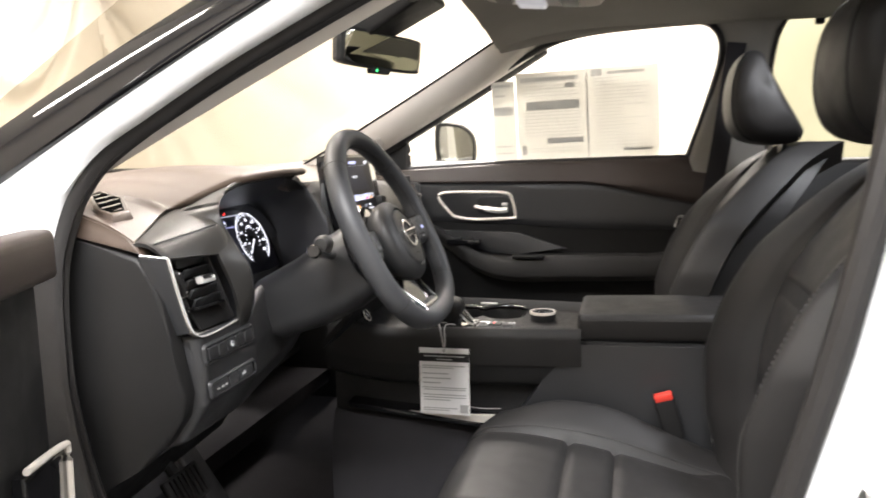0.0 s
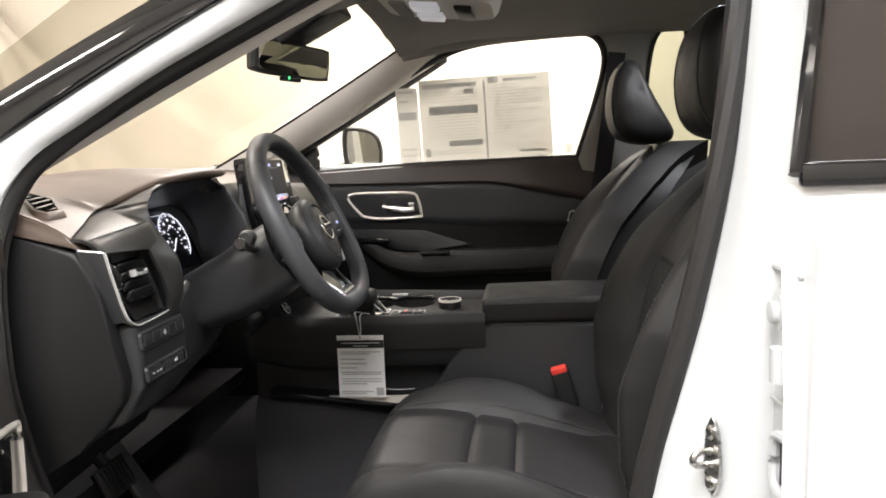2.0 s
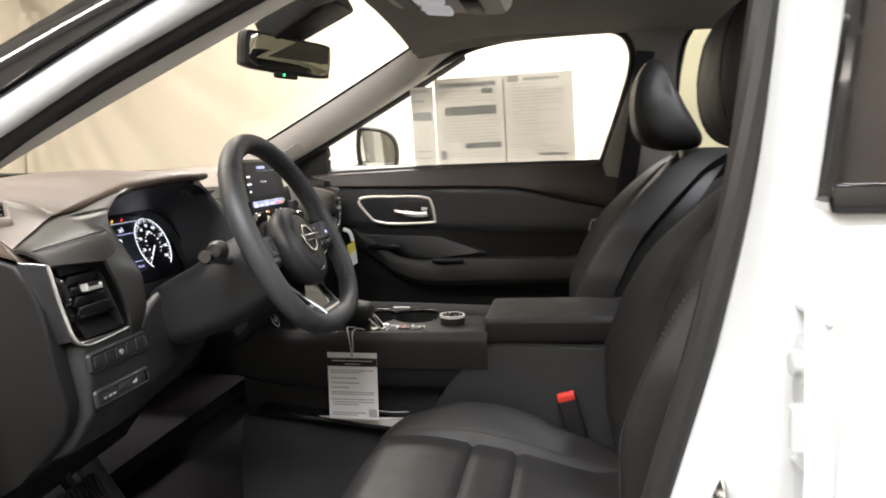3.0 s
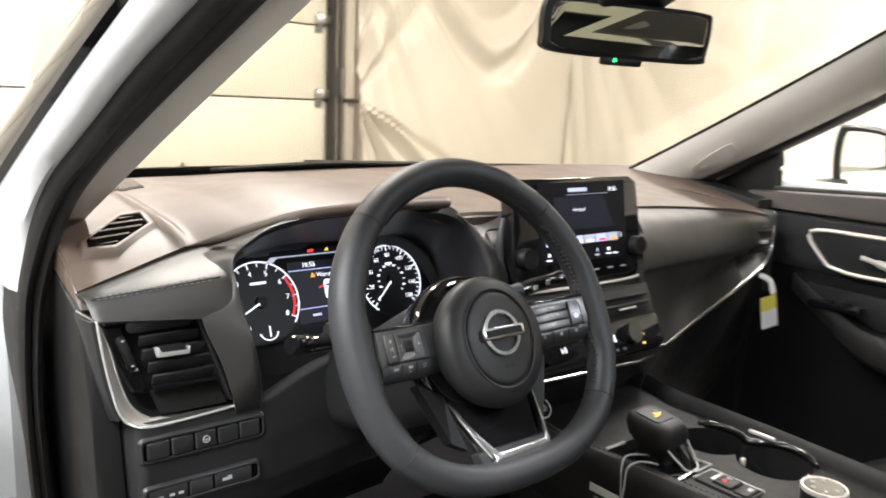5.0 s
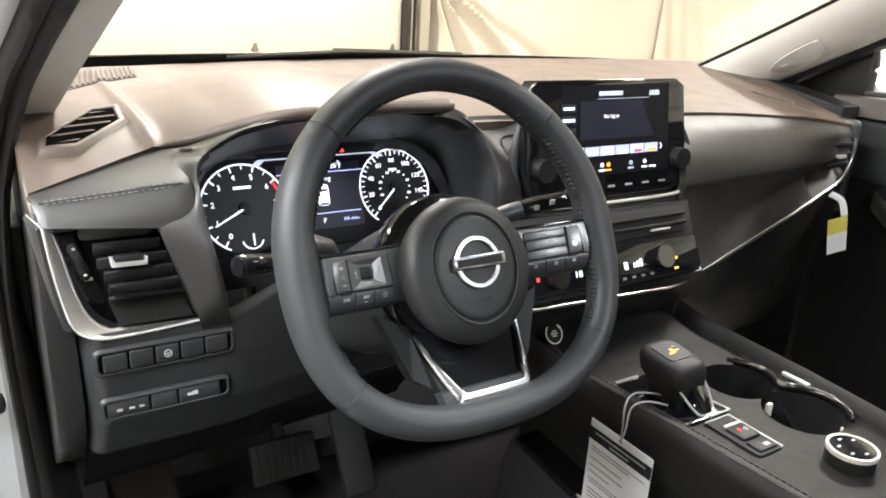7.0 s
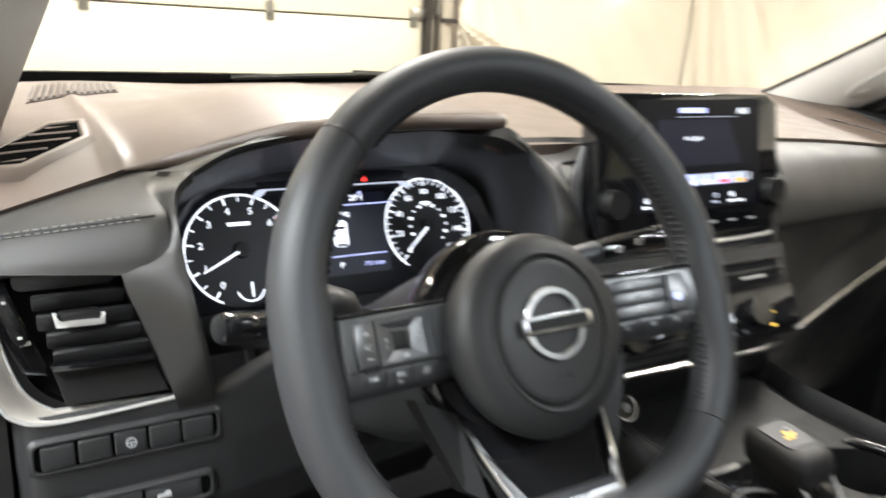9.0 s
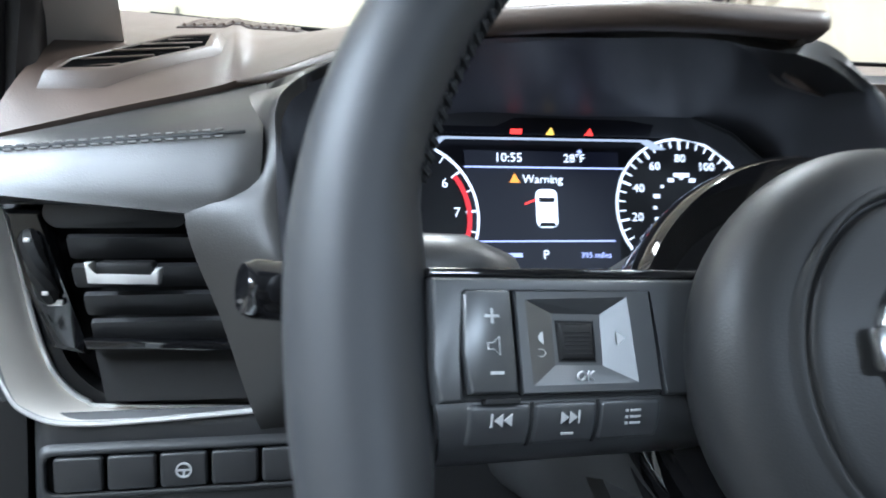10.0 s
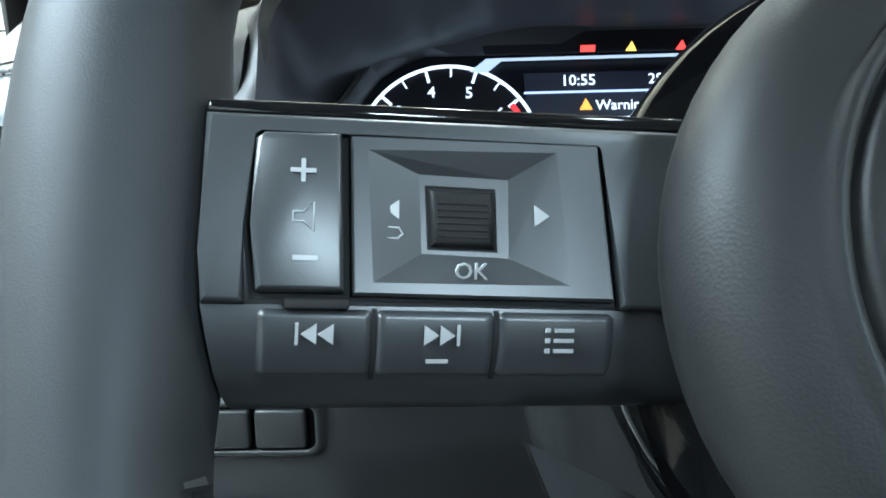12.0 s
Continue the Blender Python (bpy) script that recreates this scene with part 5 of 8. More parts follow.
part("passenger_wing", sheet(wing, 40, 48, -0.012), WING, dash, "black padded passenger dash panel", angle=50)
part("wing_end", box((0.622, 0.31, 0.93), (0.02, 0.12, 0.17), 0.012, 3), SOFT, dash)
st_line = curve(ST, 8)
part("silver_strip", tube(st_line, [lin(p.x, [(-0.2, 0.0016), (0.10, 0.0018), (0.30, 0.0030)]) for p in st_line], 8, flat=1.4), EMBLEM, dash, "long satin silver trim strip")
part("glovebox", sheet(lambda u, v: (0.10 + 0.52 * u, st_at(min(0.585, 0.10 + 0.52 * u))[0] + 0.012 + 0.10 * v * v + 0.01 * v, st_at(min(0.585, 0.10 + 0.52 * u))[1] - 0.004 - (st_at(min(0.585, 0.10 + 0.52 * u))[1] - 0.58) * v), 20, 14, -0.012), HARD, dash, "black glovebox lid", angle=60)
rv = part("air_vent", box((0.552, 0.254, 0.962), (0.080, 0.03, 0.056), 0.010), DARK, dash, "passenger side air vent")
for k in range(3):
    part("slat", box((0.551, 0.239, 0.945 + 0.017 * k), (0.070, 0.010, 0.006), 0.002), HARD, rv)
part("slat_tab", box((0.548, 0.232, 0.960), (0.026, 0.008, 0.007), 0.002), CHROME, rv, "chrome slat tab")
dg = part("defrost_grille", sheet(lambda u, v: on_pad(0.530 + 0.050 * u, 0.410 - 0.090 * u + 0.016 * v, 0.0006), 8, 4, 0.003), DARK, dash, "dark slotted side demister")
for k in range(6):
    part("slat", tube([on_pad(0.534 + 0.008 * k, 0.405 - 0.0144 * k + 0.012 * v, 0.0012) for v in (0.0, 0.5, 1.0)], 0.0012, 6), BROWN_D, dg)

part("corner_trim", prism([(0.62, 1.085), (0.30, 1.030), (0.30, 0.95), (0.62, 0.95)][::-1], 0.05, Matrix(((0, 0, -1, 0.690), (1, 0, 0, 0), (0, 1, 0, 0), (0, 0, 0, 1))), 0.006), HARD, dash)

# climate panel and lower stack
CP = plane_m((0, 0.16, 0.90), (1, 0, 0), (0, 0.45, 0.89))
part("stack_face", prism([(-0.215, 0.050), (0.112, 0.046), (0.108, -0.052), (-0.215, -0.056)], 0.02, CP, 0.004, z0=-0.021), HARD, dash)
cv = part("air_vent", prism(rrect(0.285, 0.036, 0.006, 4, -0.046, 0.022), 0.003, CP, 0.001), DARK, dash, "low centre air vent")
for k in range(2):
    part("slat", box((-0.046, 0.016 + 0.012 * k, 0.004), (0.275, 0.0045, 0.008), 0.0015, m=CP), HARD, cv)
part("slat_tab", box((0.037, 0.010, 0.008), (0.034, 0.003, 0.006), 0.001, m=CP), CHROME, cv)
part("slat_tab", box((-0.13, 0.011, 0.008), (0.030, 0.003, 0.006), 0.001, m=CP), CHROME, cv)
cl = part("climate_panel", prism(rrect(0.30, 0.046, 0.008, 4, -0.045, -0.026), 0.004, CP, 0.0015), PIANO, dash, "gloss black climate control panel")
for kx in (0.031, -0.150):
    kn = part("knob", lathe([(0.0, 0.0), (0.0150, 0.0), (0.0150, 0.009), (0.0138, 0.0115), (0.0, 0.0115)], CP @ Matrix.Translation((kx, -0.026, 0.004))), PIANO, cl)
    part("knob_ring", disc(0.0138, 0.0154, 0.0115, CP @ Matrix.Translation((kx, -0.026, 0.003))), PIANO, kn)
words("HI", 0.0115, CP @ Matrix.Translation((-0.112, -0.0285, 0.0046)), WHITE_G, cl, "temperature_lettering")
for x, y, w, h in ((-0.0330, -0.0290, 0.0060, 0.0095), (-0.0180, -0.0300, 0.0035, 0.0060), (-0.0120, -0.0290, 0.0035, 0.0080), (-0.0060, -0.0280, 0.0035, 0.0100)):
    part("icon", box((x, y, 0.0046), (w, h, 0.0006), m=CP), WHITE_G, cl)
for x, y in ((0.0580, -0.0305), (0.0560, -0.0440)):
    part("icon", box((x, y, 0.0046), (0.0065, 0.0028, 0.0006), m=CP), AMBER_G, cl)
for k in range(5):
    part("icon", box((-0.056 + 0.0165 * k, -0.0450, 0.0046), (0.0060, 0.0035, 0.0006), m=CP), INK, cl)
part("icon", box((-0.1755, -0.0258, 0.0046), (0.004, 0.005, 0.0006), m=CP), RED_G, cl)
part("stack_cover", sheet(lambda u, v: (-0.218 + 0.336 * u, 0.140 + 0.075 * v - 0.012 * math.sin(math.pi * v), 0.848 - 0.10 * v), 14, 10, -0.012), HARD, dash, "black lower centre cover", angle=60)
START = plane_m((-0.129, 0.162, 0.791), (1, 0, 0), (0, 0.5, 0.85))
sb = part("start_button", lathe([(0, 0), (0.0125, 0.0), (0.0125, 0.004), (0.0117, 0.0055), (0.0, 0.0055)], START), PIANO, dash, "round engine start button")
part("button_ring", disc(0.0116, 0.0133, 0.0045, START), SATIN, sb)
part("button_text", join(*[box((0, 0.003 - 0.0030 * k, 0.0058), (0.010 - 0.003 * abs(k - 1), 0.0012, 0.0004), m=START) for k in range(3)]), PRINT, sb)
part("socket", lathe([(0, 0), (0.014, 0.0), (0.014, 0.004), (0.010, 0.004), (0.010, 0.001), (0, 0.001)], plane_m((-0.03, 0.170, 0.808), (1, 0, 0), (0, -0.5, 0.85))), HARD, dash)

# ---- instrument cluster ----
ic = thing("instrument_cluster", "lit instrument cluster with two round dials", "instrument cluster", (-0.37, 0.33, 0.93))
CM = plane_m((-0.3768, 0.315, 0.98), (1, 0, 0), (0, 0.37, 0.93))
part("face", prism([(-0.178, -0.115), (0.185, -0.115), (0.180, 0.015), (0.150, 0.040), (0.10, 0.050), (-0.09, 0.050), (-0.135, 0.040), (-0.165, 0.015)], 0.012, CM, z0=-0.020), DARK, ic)
part("dial_mask", prism([(-0.160, -0.080), (0.155, -0.080), (0.155, -0.02), (0.142, 0.012), (0.112, 0.034), (-0.10, 0.034), (-0.145, 0.016), (-0.158, -0.02)], 0.004, CM, 0.002, z0=-0.008), LCD, ic)
bez_o = [(-0.172, -0.082), (-0.166, -0.030), (-0.157, -0.003), (-0.140, 0.021), (-0.118, 0.035), (-0.098, 0.0412), (0.0, 0.0438), (0.098, 0.0418), (0.128, 0.0290), (0.155, 0.006), (0.170, -0.030), (0.176, -0.082)]
bez_i = [(-0.160, -0.082), (-0.156, -0.030), (-0.150, -0.004), (-0.134, 0.017), (-0.115, 0.0290), (-0.092, 0.0290), (0.0, 0.0290), (0.086, 0.0290), (0.114, 0.0240), (0.142, 0.004), (0.158, -0.030), (0.162, -0.082)]
part("bezel", raw([(x, y, z) for pts, z in ((bez_o, 0.0060), (bez_o, 0.0085), ([(x * 0.985, y * 0.965) for x, y in bez_o], 0.0085), (bez_i, -0.0030)) for x, y in pts],
                  [(12 * r + i, 12 * r + i + 1, 12 * (r + 1) + i + 1, 12 * (r + 1) + i) for r in range(3) for i in range(11)], CM), BEZEL, ic, "dark grey slanted bezel round the dials", smooth=False)
part("bezel_edge", tube([CM @ Vector((x, y, 0.008)) for x, y in bez_o], 0.0016, 6), DARK, ic)
BZ = CM @ plane_m((0, 0.0290, -0.0030), (1, 0, 0), (0, 0.0142, 0.0115))
part("lamp_strip", prism([(-0.080, 0.0122), (0.074, 0.0122), (0.073, 0.0004), (-0.077, 0.0004)][::-1], 0.0006, BZ, 0.0002, z0=0.0002), LCD, ic, "dark warning lamp strip")


def dial(cx, cy, r, count, start, step, texts, tick_minor, label, size):
    D = CM @ Matrix.Translation((cx, cy, -0.003))
    d = part("dial", disc(0.0, r + 0.001, -0.0012, D, 64), LCD, ic, label)
    part("outer_ring", disc(r - 0.0016, r, 0.0, D, 72, start + 8, start - step * (count - 1) - 8), WHITE_G, d)
    major, minor = [], []
    for k in range((count - 1) * tick_minor + 1):
        a = radians(start - step * k / tick_minor)
        c, s = math.cos(a), math.sin(a)
        big = k % tick_minor == 0
        l = 0.0062 if big else 0.0045
        w = 0.0009 if big else 0.0005
        R = Matrix.Translation((c * (r - 0.0022 - l / 2), s * (r - 0.0022 - l / 2), 0.0005)) @ Matrix.Rotation(a, 4, "Z")
        (major if big else minor).append(box((0, 0, 0), (l, w * 1.6, 0.0006), m=D @ R))
    tagged(part("tick_marks", join(*major, *minor), WHITE_G, d), kind="stuff")
    for k, t in enumerate(texts):
        if t:
            a = radians(start - step * k)
            words(t, size, D @ Matrix.Translation((math.cos(a) * (r - 0.0145), math.sin(a) * (r - 0.0145), 0.0006)), WHITE_G, d, "numeral")
    return D, d


D1, d1 = dial(-0.0975, -0.0265, 0.0505, 9, 236, 33, [str(k) for k in range(9)], 2, "rev counter dial", 0.0088)
part("red_band", disc(0.0425, 0.0455, 0.0003, D1, 60, 236 - 33 * 6, 236 - 33 * 8), RED_DIM, d1, "red warning band")
part("unit_bar", box((0.0, 0.0235, 0.0006), (0.020, 0.0030, 0.0005), m=D1), WHITE_G, d1)
NE = D1 @ Matrix.Rotation(radians(206), 4, "Z")
part("needle", prism([(0.0, -0.0012), (0.040, -0.0005), (0.040, 0.0005), (0.0, 0.0012)], 0.0012, NE, z0=0.003), WHITE_G, d1, "white lit needle")
part("needle_hub", lathe([(0, 0), (0.0075, 0), (0.0065, 0.004), (0, 0.0045)], D1), HARD, d1)
part("fuel_arc", disc(0.0115, 0.0128, 0.0006, D1 @ Matrix.Translation((0.004, -0.034, 0)), 40, 195, 345), WHITE_G, d1)
part("fuel_needle", box((0.005, -0.036, 0.002), (0.0014, 0.013, 0.001), m=D1), WHITE_G, d1)
D2, d2 = dial(0.0945, -0.0195, 0.0485, 9, 225, 33.75, ["0", "20", "40", "60", "80", "100", "120", "140", "160"], 4, "speedometer dial", 0.0082)
part("unit_bar", box((0.0, 0.0225, 0.0006), (0.011, 0.0028, 0.0005), m=D2), WHITE_G, d2)
part("inner_marks", join(*[box((0.0205 * math.cos(radians(225 - 22.5 * k)), 0.0205 * math.sin(radians(225 - 22.5 * k)), 0.0006), (0.0042 if k % 2 else 0.002, 0.0026 if k % 2 else 0.002, 0.0005), m=D2) for k in range(13)]), WHITE_G, d2)
part("needle", prism([(0.0, -0.0012), (0.038, -0.0005), (0.038, 0.0005), (0.0, 0.0012)], 0.0012, D2 @ Matrix.Rotation(radians(222), 4, "Z"), z0=0.003), WHITE_G, d2, "white lit needle")
part("needle_hub", lathe([(0, 0), (0.0075, 0), (0.0065, 0.004), (0, 0.0045)], D2), HARD, d2)

di = part("display", prism([(-0.050, -0.060), (0.047, -0.060), (0.050, 0.018), (-0.056, 0.018)], 0.001, CM, z0=-0.0035), DIM_G, ic, "lit colour display between the dials")
part("top_bar", prism([(-0.076, 0.0264), (0.072, 0.0268), (0.084, 0.0205), (0.074, 0.0200), (0.066, 0.0254), (-0.068, 0.0250), (-0.076, 0.0185), (-0.085, 0.0195)][::-1], 0.001, CM, z0=-0.002), GREY_G, di)
part("rule", box((0.0, 0.0068, -0.0020), (0.112, 0.0010, 0.0006), m=CM), BLUE_G, di)
part("rule", box((-0.002, -0.0420, -0.0020), (0.092, 0.0010, 0.0006), m=CM), BLUE_G, di)
TXT = CM @ Matrix.Translation((0, 0, -0.0018))
words("10:55", 0.0086, TXT @ Matrix.Translation((-0.0265, 0.0130, 0)), WHITE_G, di, "clock")
words("28\u00b0F", 0.0080, TXT @ Matrix.Translation((0.0185, 0.0130, 0)), WHITE_G, di, "temperature")
part("frost_mark", join(*[box((0, 0, 0), (0.0036, 0.0007, 0.0004), m=TXT @ Matrix.Translation((0.0225, 0.0178, 0)) @ Matrix.Rotation(radians(60 * k), 4, "Z")) for k in range(3)]), BLUE_G, di)
words("Warning", 0.0078, TXT @ Matrix.Translation((-0.0040, -0.0012, 0)), WHITE_G, di, "warning_text")
part("warning_triangle", prism([(-0.0265, -0.0035), (-0.0195, -0.0035), (-0.023, 0.0028)], 0.0005, TXT), ORANGE_G, di)
part("car_icon", prism(rrect(0.0145, 0.0255, 0.004, 4, -0.0022, -0.0205), 0.0005, TXT), WHITE_G, di)
part("car_icon_glass", join(prism([(-0.0078, -0.0135), (0.0034, -0.0135), (0.0026, -0.0165), (-0.0070, -0.0165)], 0.0004, TXT, z0=0.0006), prism([(-0.0068, -0.0300), (0.0024, -0.0300), (0.0034, -0.0325), (-0.0078, -0.0325)], 0.0004, TXT, z0=0.0006)), LCD, di)
part("open_door_mark", prism([(-0.0092, -0.0140), (-0.0092, -0.0152), (-0.0168, -0.0182), (-0.0168, -0.0170)], 0.0005, TXT), RED_G, di)
words("P", 0.0080, TXT @ Matrix.Translation((-0.004, -0.0510, 0)), WHITE_G, di, "gear_letter")
words("395 miles", 0.0055, TXT @ Matrix.Translation((0.030, -0.0515, 0)), BLUE_G, di, "range_text")
part("text_bar", box((-0.026, -0.0510, 0), (0.012, 0.0026, 0.0004), m=TXT), BLUE_G, di)
for x, m, tri in ((-0.0210, RED_G, 0), (0.0025, AMBER_G, 1), (0.0295, RED_G, 1)):
    sh = prism([(x - 0.0030, 0.0010), (x + 0.0030, 0.0010), (x, 0.0062)], 0.0005, BZ, z0=0.0010) if tri else box((x, 0.0028, 0.0012), (0.0078, 0.0034, 0.0006), m=BZ)
    part("warning_lamp", sh, m, ic)

# ---- steering wheel ----
UW = Vector((0, 0.44, 0.9)).normalized()
NW = Vector((0, -UW.z, UW.y))
E0 = Vector((-0.37, 0.0, 0.98))
WM = plane_m(E0, (1, 0, 0), UW)
sw = thing("steering_wheel", "black leather steering wheel with silver lower spoke", "steering wheel", tuple(E0))


def rim_at(a):
    """Centre line of the rim at angle a; the lower edge is flattened."""
    c, s = math.cos(a), math.sin(a)
    if s >= 0:
        return Vector((0.001 + 0.157 * c, 0.014 + 0.159 * s, -0.018))
    e = 2 / 2.5
    return Vector((0.001 + 0.157 * math.copysign(abs(c) ** e, c), 0.014 - 0.146 * abs(s) ** e, -0.018))


def rim_ring(a, k=1.0, n=28):
    p = rim_at(a)
    d = (rim_at(a + 0.01) - rim_at(a - 0.01)).normalized()
    out = d.cross(Vector((0, 0, 1))).normalized()
    deg = math.degrees(a) % 360
    fat = 1.0 + 0.10 * math.exp(-((deg - 160) / 22) ** 2) + 0.10 * math.exp(-((deg - 20) / 22) ** 2)
    r1, r2 = 0.0148 * fat * k, 0.0165 * k
    root = 0.0052 * (math.exp(-((deg - 182) / 12.0) ** 4) + math.exp(-(((deg + 182) % 360 - 180) / 12.0) ** 4))
    return [WM @ (p + out * ((r1 + (root if math.cos(t) < 0 else 0.0)) * math.cos(t)) + Vector((0, 0, r2 * math.sin(t)))) for t in [2 * math.pi * i / n for i in range(n)]]


NR = 128
bm = loft([rim_ring(2 * math.pi * i / NR) for i in range(NR + 1)], True, False)
bmesh.ops.remove_doubles(bm, verts=bm.verts, dist=1e-6)
rim = part("rim", bm, RIM_LEATHER, sw, "black leather-wrapped rim", angle=80)
for deg in (136, 44, 219, 321):
    a = radians(deg)
    bm = loft([rim_ring(a - 0.005, 1.004), rim_ring(a, 1.035), rim_ring(a + 0.005, 1.004)], True, False)
    part("rim_seam", bm, RUBBER, rim)


def inner_line(d0, d1, tilt, n=60):
    out = []
    for i in range(n + 1):
        a = radians(d0 + (d1 - d0) * i / n)
        ring = rim_ring(a, 1.01)
        out.append(ring[tilt % 28])
    return out


# rim ring index 10 faces the hub, 5 the driver
for d0, d1 in ((48, 132), (326, 400), (140, 166), (196, 216)):
    part("rim_crease", tube(inner_line(d0, d1, 13), 0.0011, 6), DARK, rim)
    za, zb = inner_line(d0, d1, 12, 110), inner_line(d0, d1, 14, 110)
    part("rim_stitching", join(*[tube([za[k], za[k].lerp(zb[k + 1], 0.5) + (za[k] - WM @ rim_at(radians(d0 + (d1 - d0) * k / 110))).normalized() * 0.0012, zb[k + 1]], [0.0009, 0.0013, 0.0009], 6) for k in range(0, 109, max(2, round(110 * 0.0044 / (radians(abs(d1 - d0)) * 0.143))))]), RIM_THREAD, rim, "chunky dark cross-stitching")
# hub
HX = WM @ Matrix.Translation((0.0, -0.003, 0.0))


def hubring(r, z):
    sy = 1.10 if r < 0.0455 else 0.99
    return [HX @ Vector((r * math.cos(t), r * sy * math.sin(t) - (0.004 * max(0, -math.sin(t)) * r / 0.066), z)) for t in [2 * math.pi * i / 64 for i in range(64)]]


prof_h = curve([(0.046, -0.058, 0), (0.054, -0.042, 0), (0.0610, -0.030, 0), (0.0640, -0.0195, 0), (0.0630, -0.0118, 0), (0.0588, -0.0060, 0), (0.0525, -0.0028, 0), (0.0465, -0.0013, 0)], 5)
part("airbag_cover", loft([hubring(p.x, p.y) for p in prof_h] + [hubring(r, z) for r, z in ((0.0448, -0.0006), (0.0437, 0.0000), (0.0427, -0.0001), (0.0421, -0.0009), (0.0417, -0.0026), (0.0409, -0.0026), (0.0404, -0.0012), (0.0392, -0.0004), (0.036, -0.0002), (0.030, 0.0006), (0.015, 0.0011), (0.002, 0.0012))]), HUB, sw, "round black airbag cover", angle=75)
em2 = part("emblem_ring", loft([[HX @ Vector((r * math.cos(t), r * math.sin(t) + 0.003, z)) for t in [2 * math.pi * i / 56 for i in range(56)]] for r, z in ((0.0234, 0.0005), (0.0232, 0.0030), (0.0222, 0.0040), (0.0192, 0.0040), (0.0182, 0.0030), (0.0180, 0.0005))], True, False), EMBLEM, sw, "round silver emblem")
part("emblem_bar", box((0, 0.0033, 0.004), (0.054, 0.0118, 0.0045), 0.0016, m=HX), EMBLEM, em2)
part("emblem_band", box((0, 0.0033, 0.0064), (0.046, 0.0064, 0.0004), m=HX), HARD, em2, "dark band across the emblem")
part("horn_mark", join(prism([(0.0, -0.029), (0.007, -0.027), (0.007, -0.032)], 0.0006, HX, z0=0.0004), box((-0.002, -0.0295, 0.0008), (0.004, 0.0016, 0.0006), m=HX)), DARK, sw)

# left and right spokes with their switches
for side in (-1, 1):
    SP = plane_m(WM @ Vector((side * 0.100, 0.0, -0.0165)), (Vector((1, 0, 0)) + side * 0.25 * NW), UW)
    S = lambda x: x if side < 0 else -x

    def outline(pts):
        q = [(S(x), y) for x, y in pts]
        return q if side < 0 else q[::-1]
    ol = [(-0.0362, 0.0228), (-0.0368, 0.0), (-0.0362, -0.0082), (0.0515, -0.0082), (0.052, 0.0), (0.050, 0.0249)]
    sp = part("spoke", prism(outline(ol)[::-1], 0.010, SP, 0.001, z0=-0.0120), PADS, sw, "black spoke with switch panel")
    RC = 0.0155

    def under(x, q, lift=0.0):
        """Point on the spoke's lower face, which rolls away under the switches; q is the length round the roll."""
        a = q / RC
        return SP @ Vector((x, -0.0080 - (RC + lift) * math.sin(a), -0.0020 - RC + (RC + lift) * math.cos(a)))
    part("spoke_chin", sheet(lambda u, v: under(S(-0.0362 + 0.0877 * u + 0.006 * v * (1 - u)), 0.031 * v), 8, 24, 0.002 * side), PADS, sp, angle=60)
    part("spoke_back", prism(outline([(-0.040, 0.018), (-0.038, -0.006), (0.06, -0.026), (0.06, 0.026)])[::-1], 0.022, SP, 0.004, z0=-0.036), HARD, sp)
    part("gloss_edge", prism(outline([(-0.0368, 0.0226), (-0.0366, 0.0250), (0.050, 0.0276), (0.050, 0.0247)]), 0.0195, SP, 0.0009, 3, z0=-0.0205), PIANO, sp, "gloss black upper edge")
    part("spoke_lip", prism(outline([(-0.0366, 0.0222), (-0.0368, 0.0), (-0.0360, -0.0080), (-0.0296, -0.0080), (-0.0303, 0.004), (-0.0299, 0.0192), (-0.0284, 0.0204), (0.0290, 0.0214), (0.0302, 0.0205), (0.0312, -0.0080), (0.0500, -0.0080), (0.0500, 0.0242)])[::-1], 0.0022, SP, 0.0009, 3, z0=-0.0020), PADS, sp)
    # rocker on the outer side
    part("rocker", prism(outline([(p.x, p.y) for p in [Vector(v) for v in (( -0.0288, 0.0180, 0), (-0.0275, 0.0192, 0), (-0.0155, 0.0196, 0), (-0.0147, -0.0062, 0), (-0.0280, -0.0062, 0), (-0.0292, 0.004, 0))]])[::-1], 0.0036, SP, 0.0008, 3, z0=-0.0025), PADS, sp, "rocker button")
    part("rocker_gap", prism(outline([(-0.0302, 0.0192), (-0.0285, 0.0203), (-0.0140, 0.0206), (-0.0134, -0.0072), (-0.0290, -0.0072), (-0.0304, 0.004)])[::-1], 0.0002, SP, z0=-0.0019), DARK, sp)
    part("pad_gap", prism(outline([(-0.0146, 0.0204), (0.0296, 0.0215), (0.0311, -0.0076), (-0.0140, -0.0073)])[::-1], 0.0002, SP, z0=-0.00185), DARK, sp)
    # block with a sunken square
    o = [(-0.0139, 0.0196), (0.0272, 0.0208), (0.0288, 0.0190), (0.0302, -0.0068), (-0.0133, -0.0066)]
    f0 = [(-0.0112, 0.0172), (0.0210, 0.0186), (0.0225, -0.0044), (-0.0102, -0.0046)]
    f1 = [(-0.0025, 0.0140), (0.0128, 0.0139), (0.0125, 0.0003), (-0.0022, 0.0006)]
    h1 = [(-0.0016, 0.0122), (0.0105, 0.0121), (0.0106, 0.0012), (-0.0012, 0.0013)]
    rim4 = [(-0.0139, 0.0196), (0.0288, 0.0206), (0.0302, -0.0068), (-0.0133, -0.0066)]
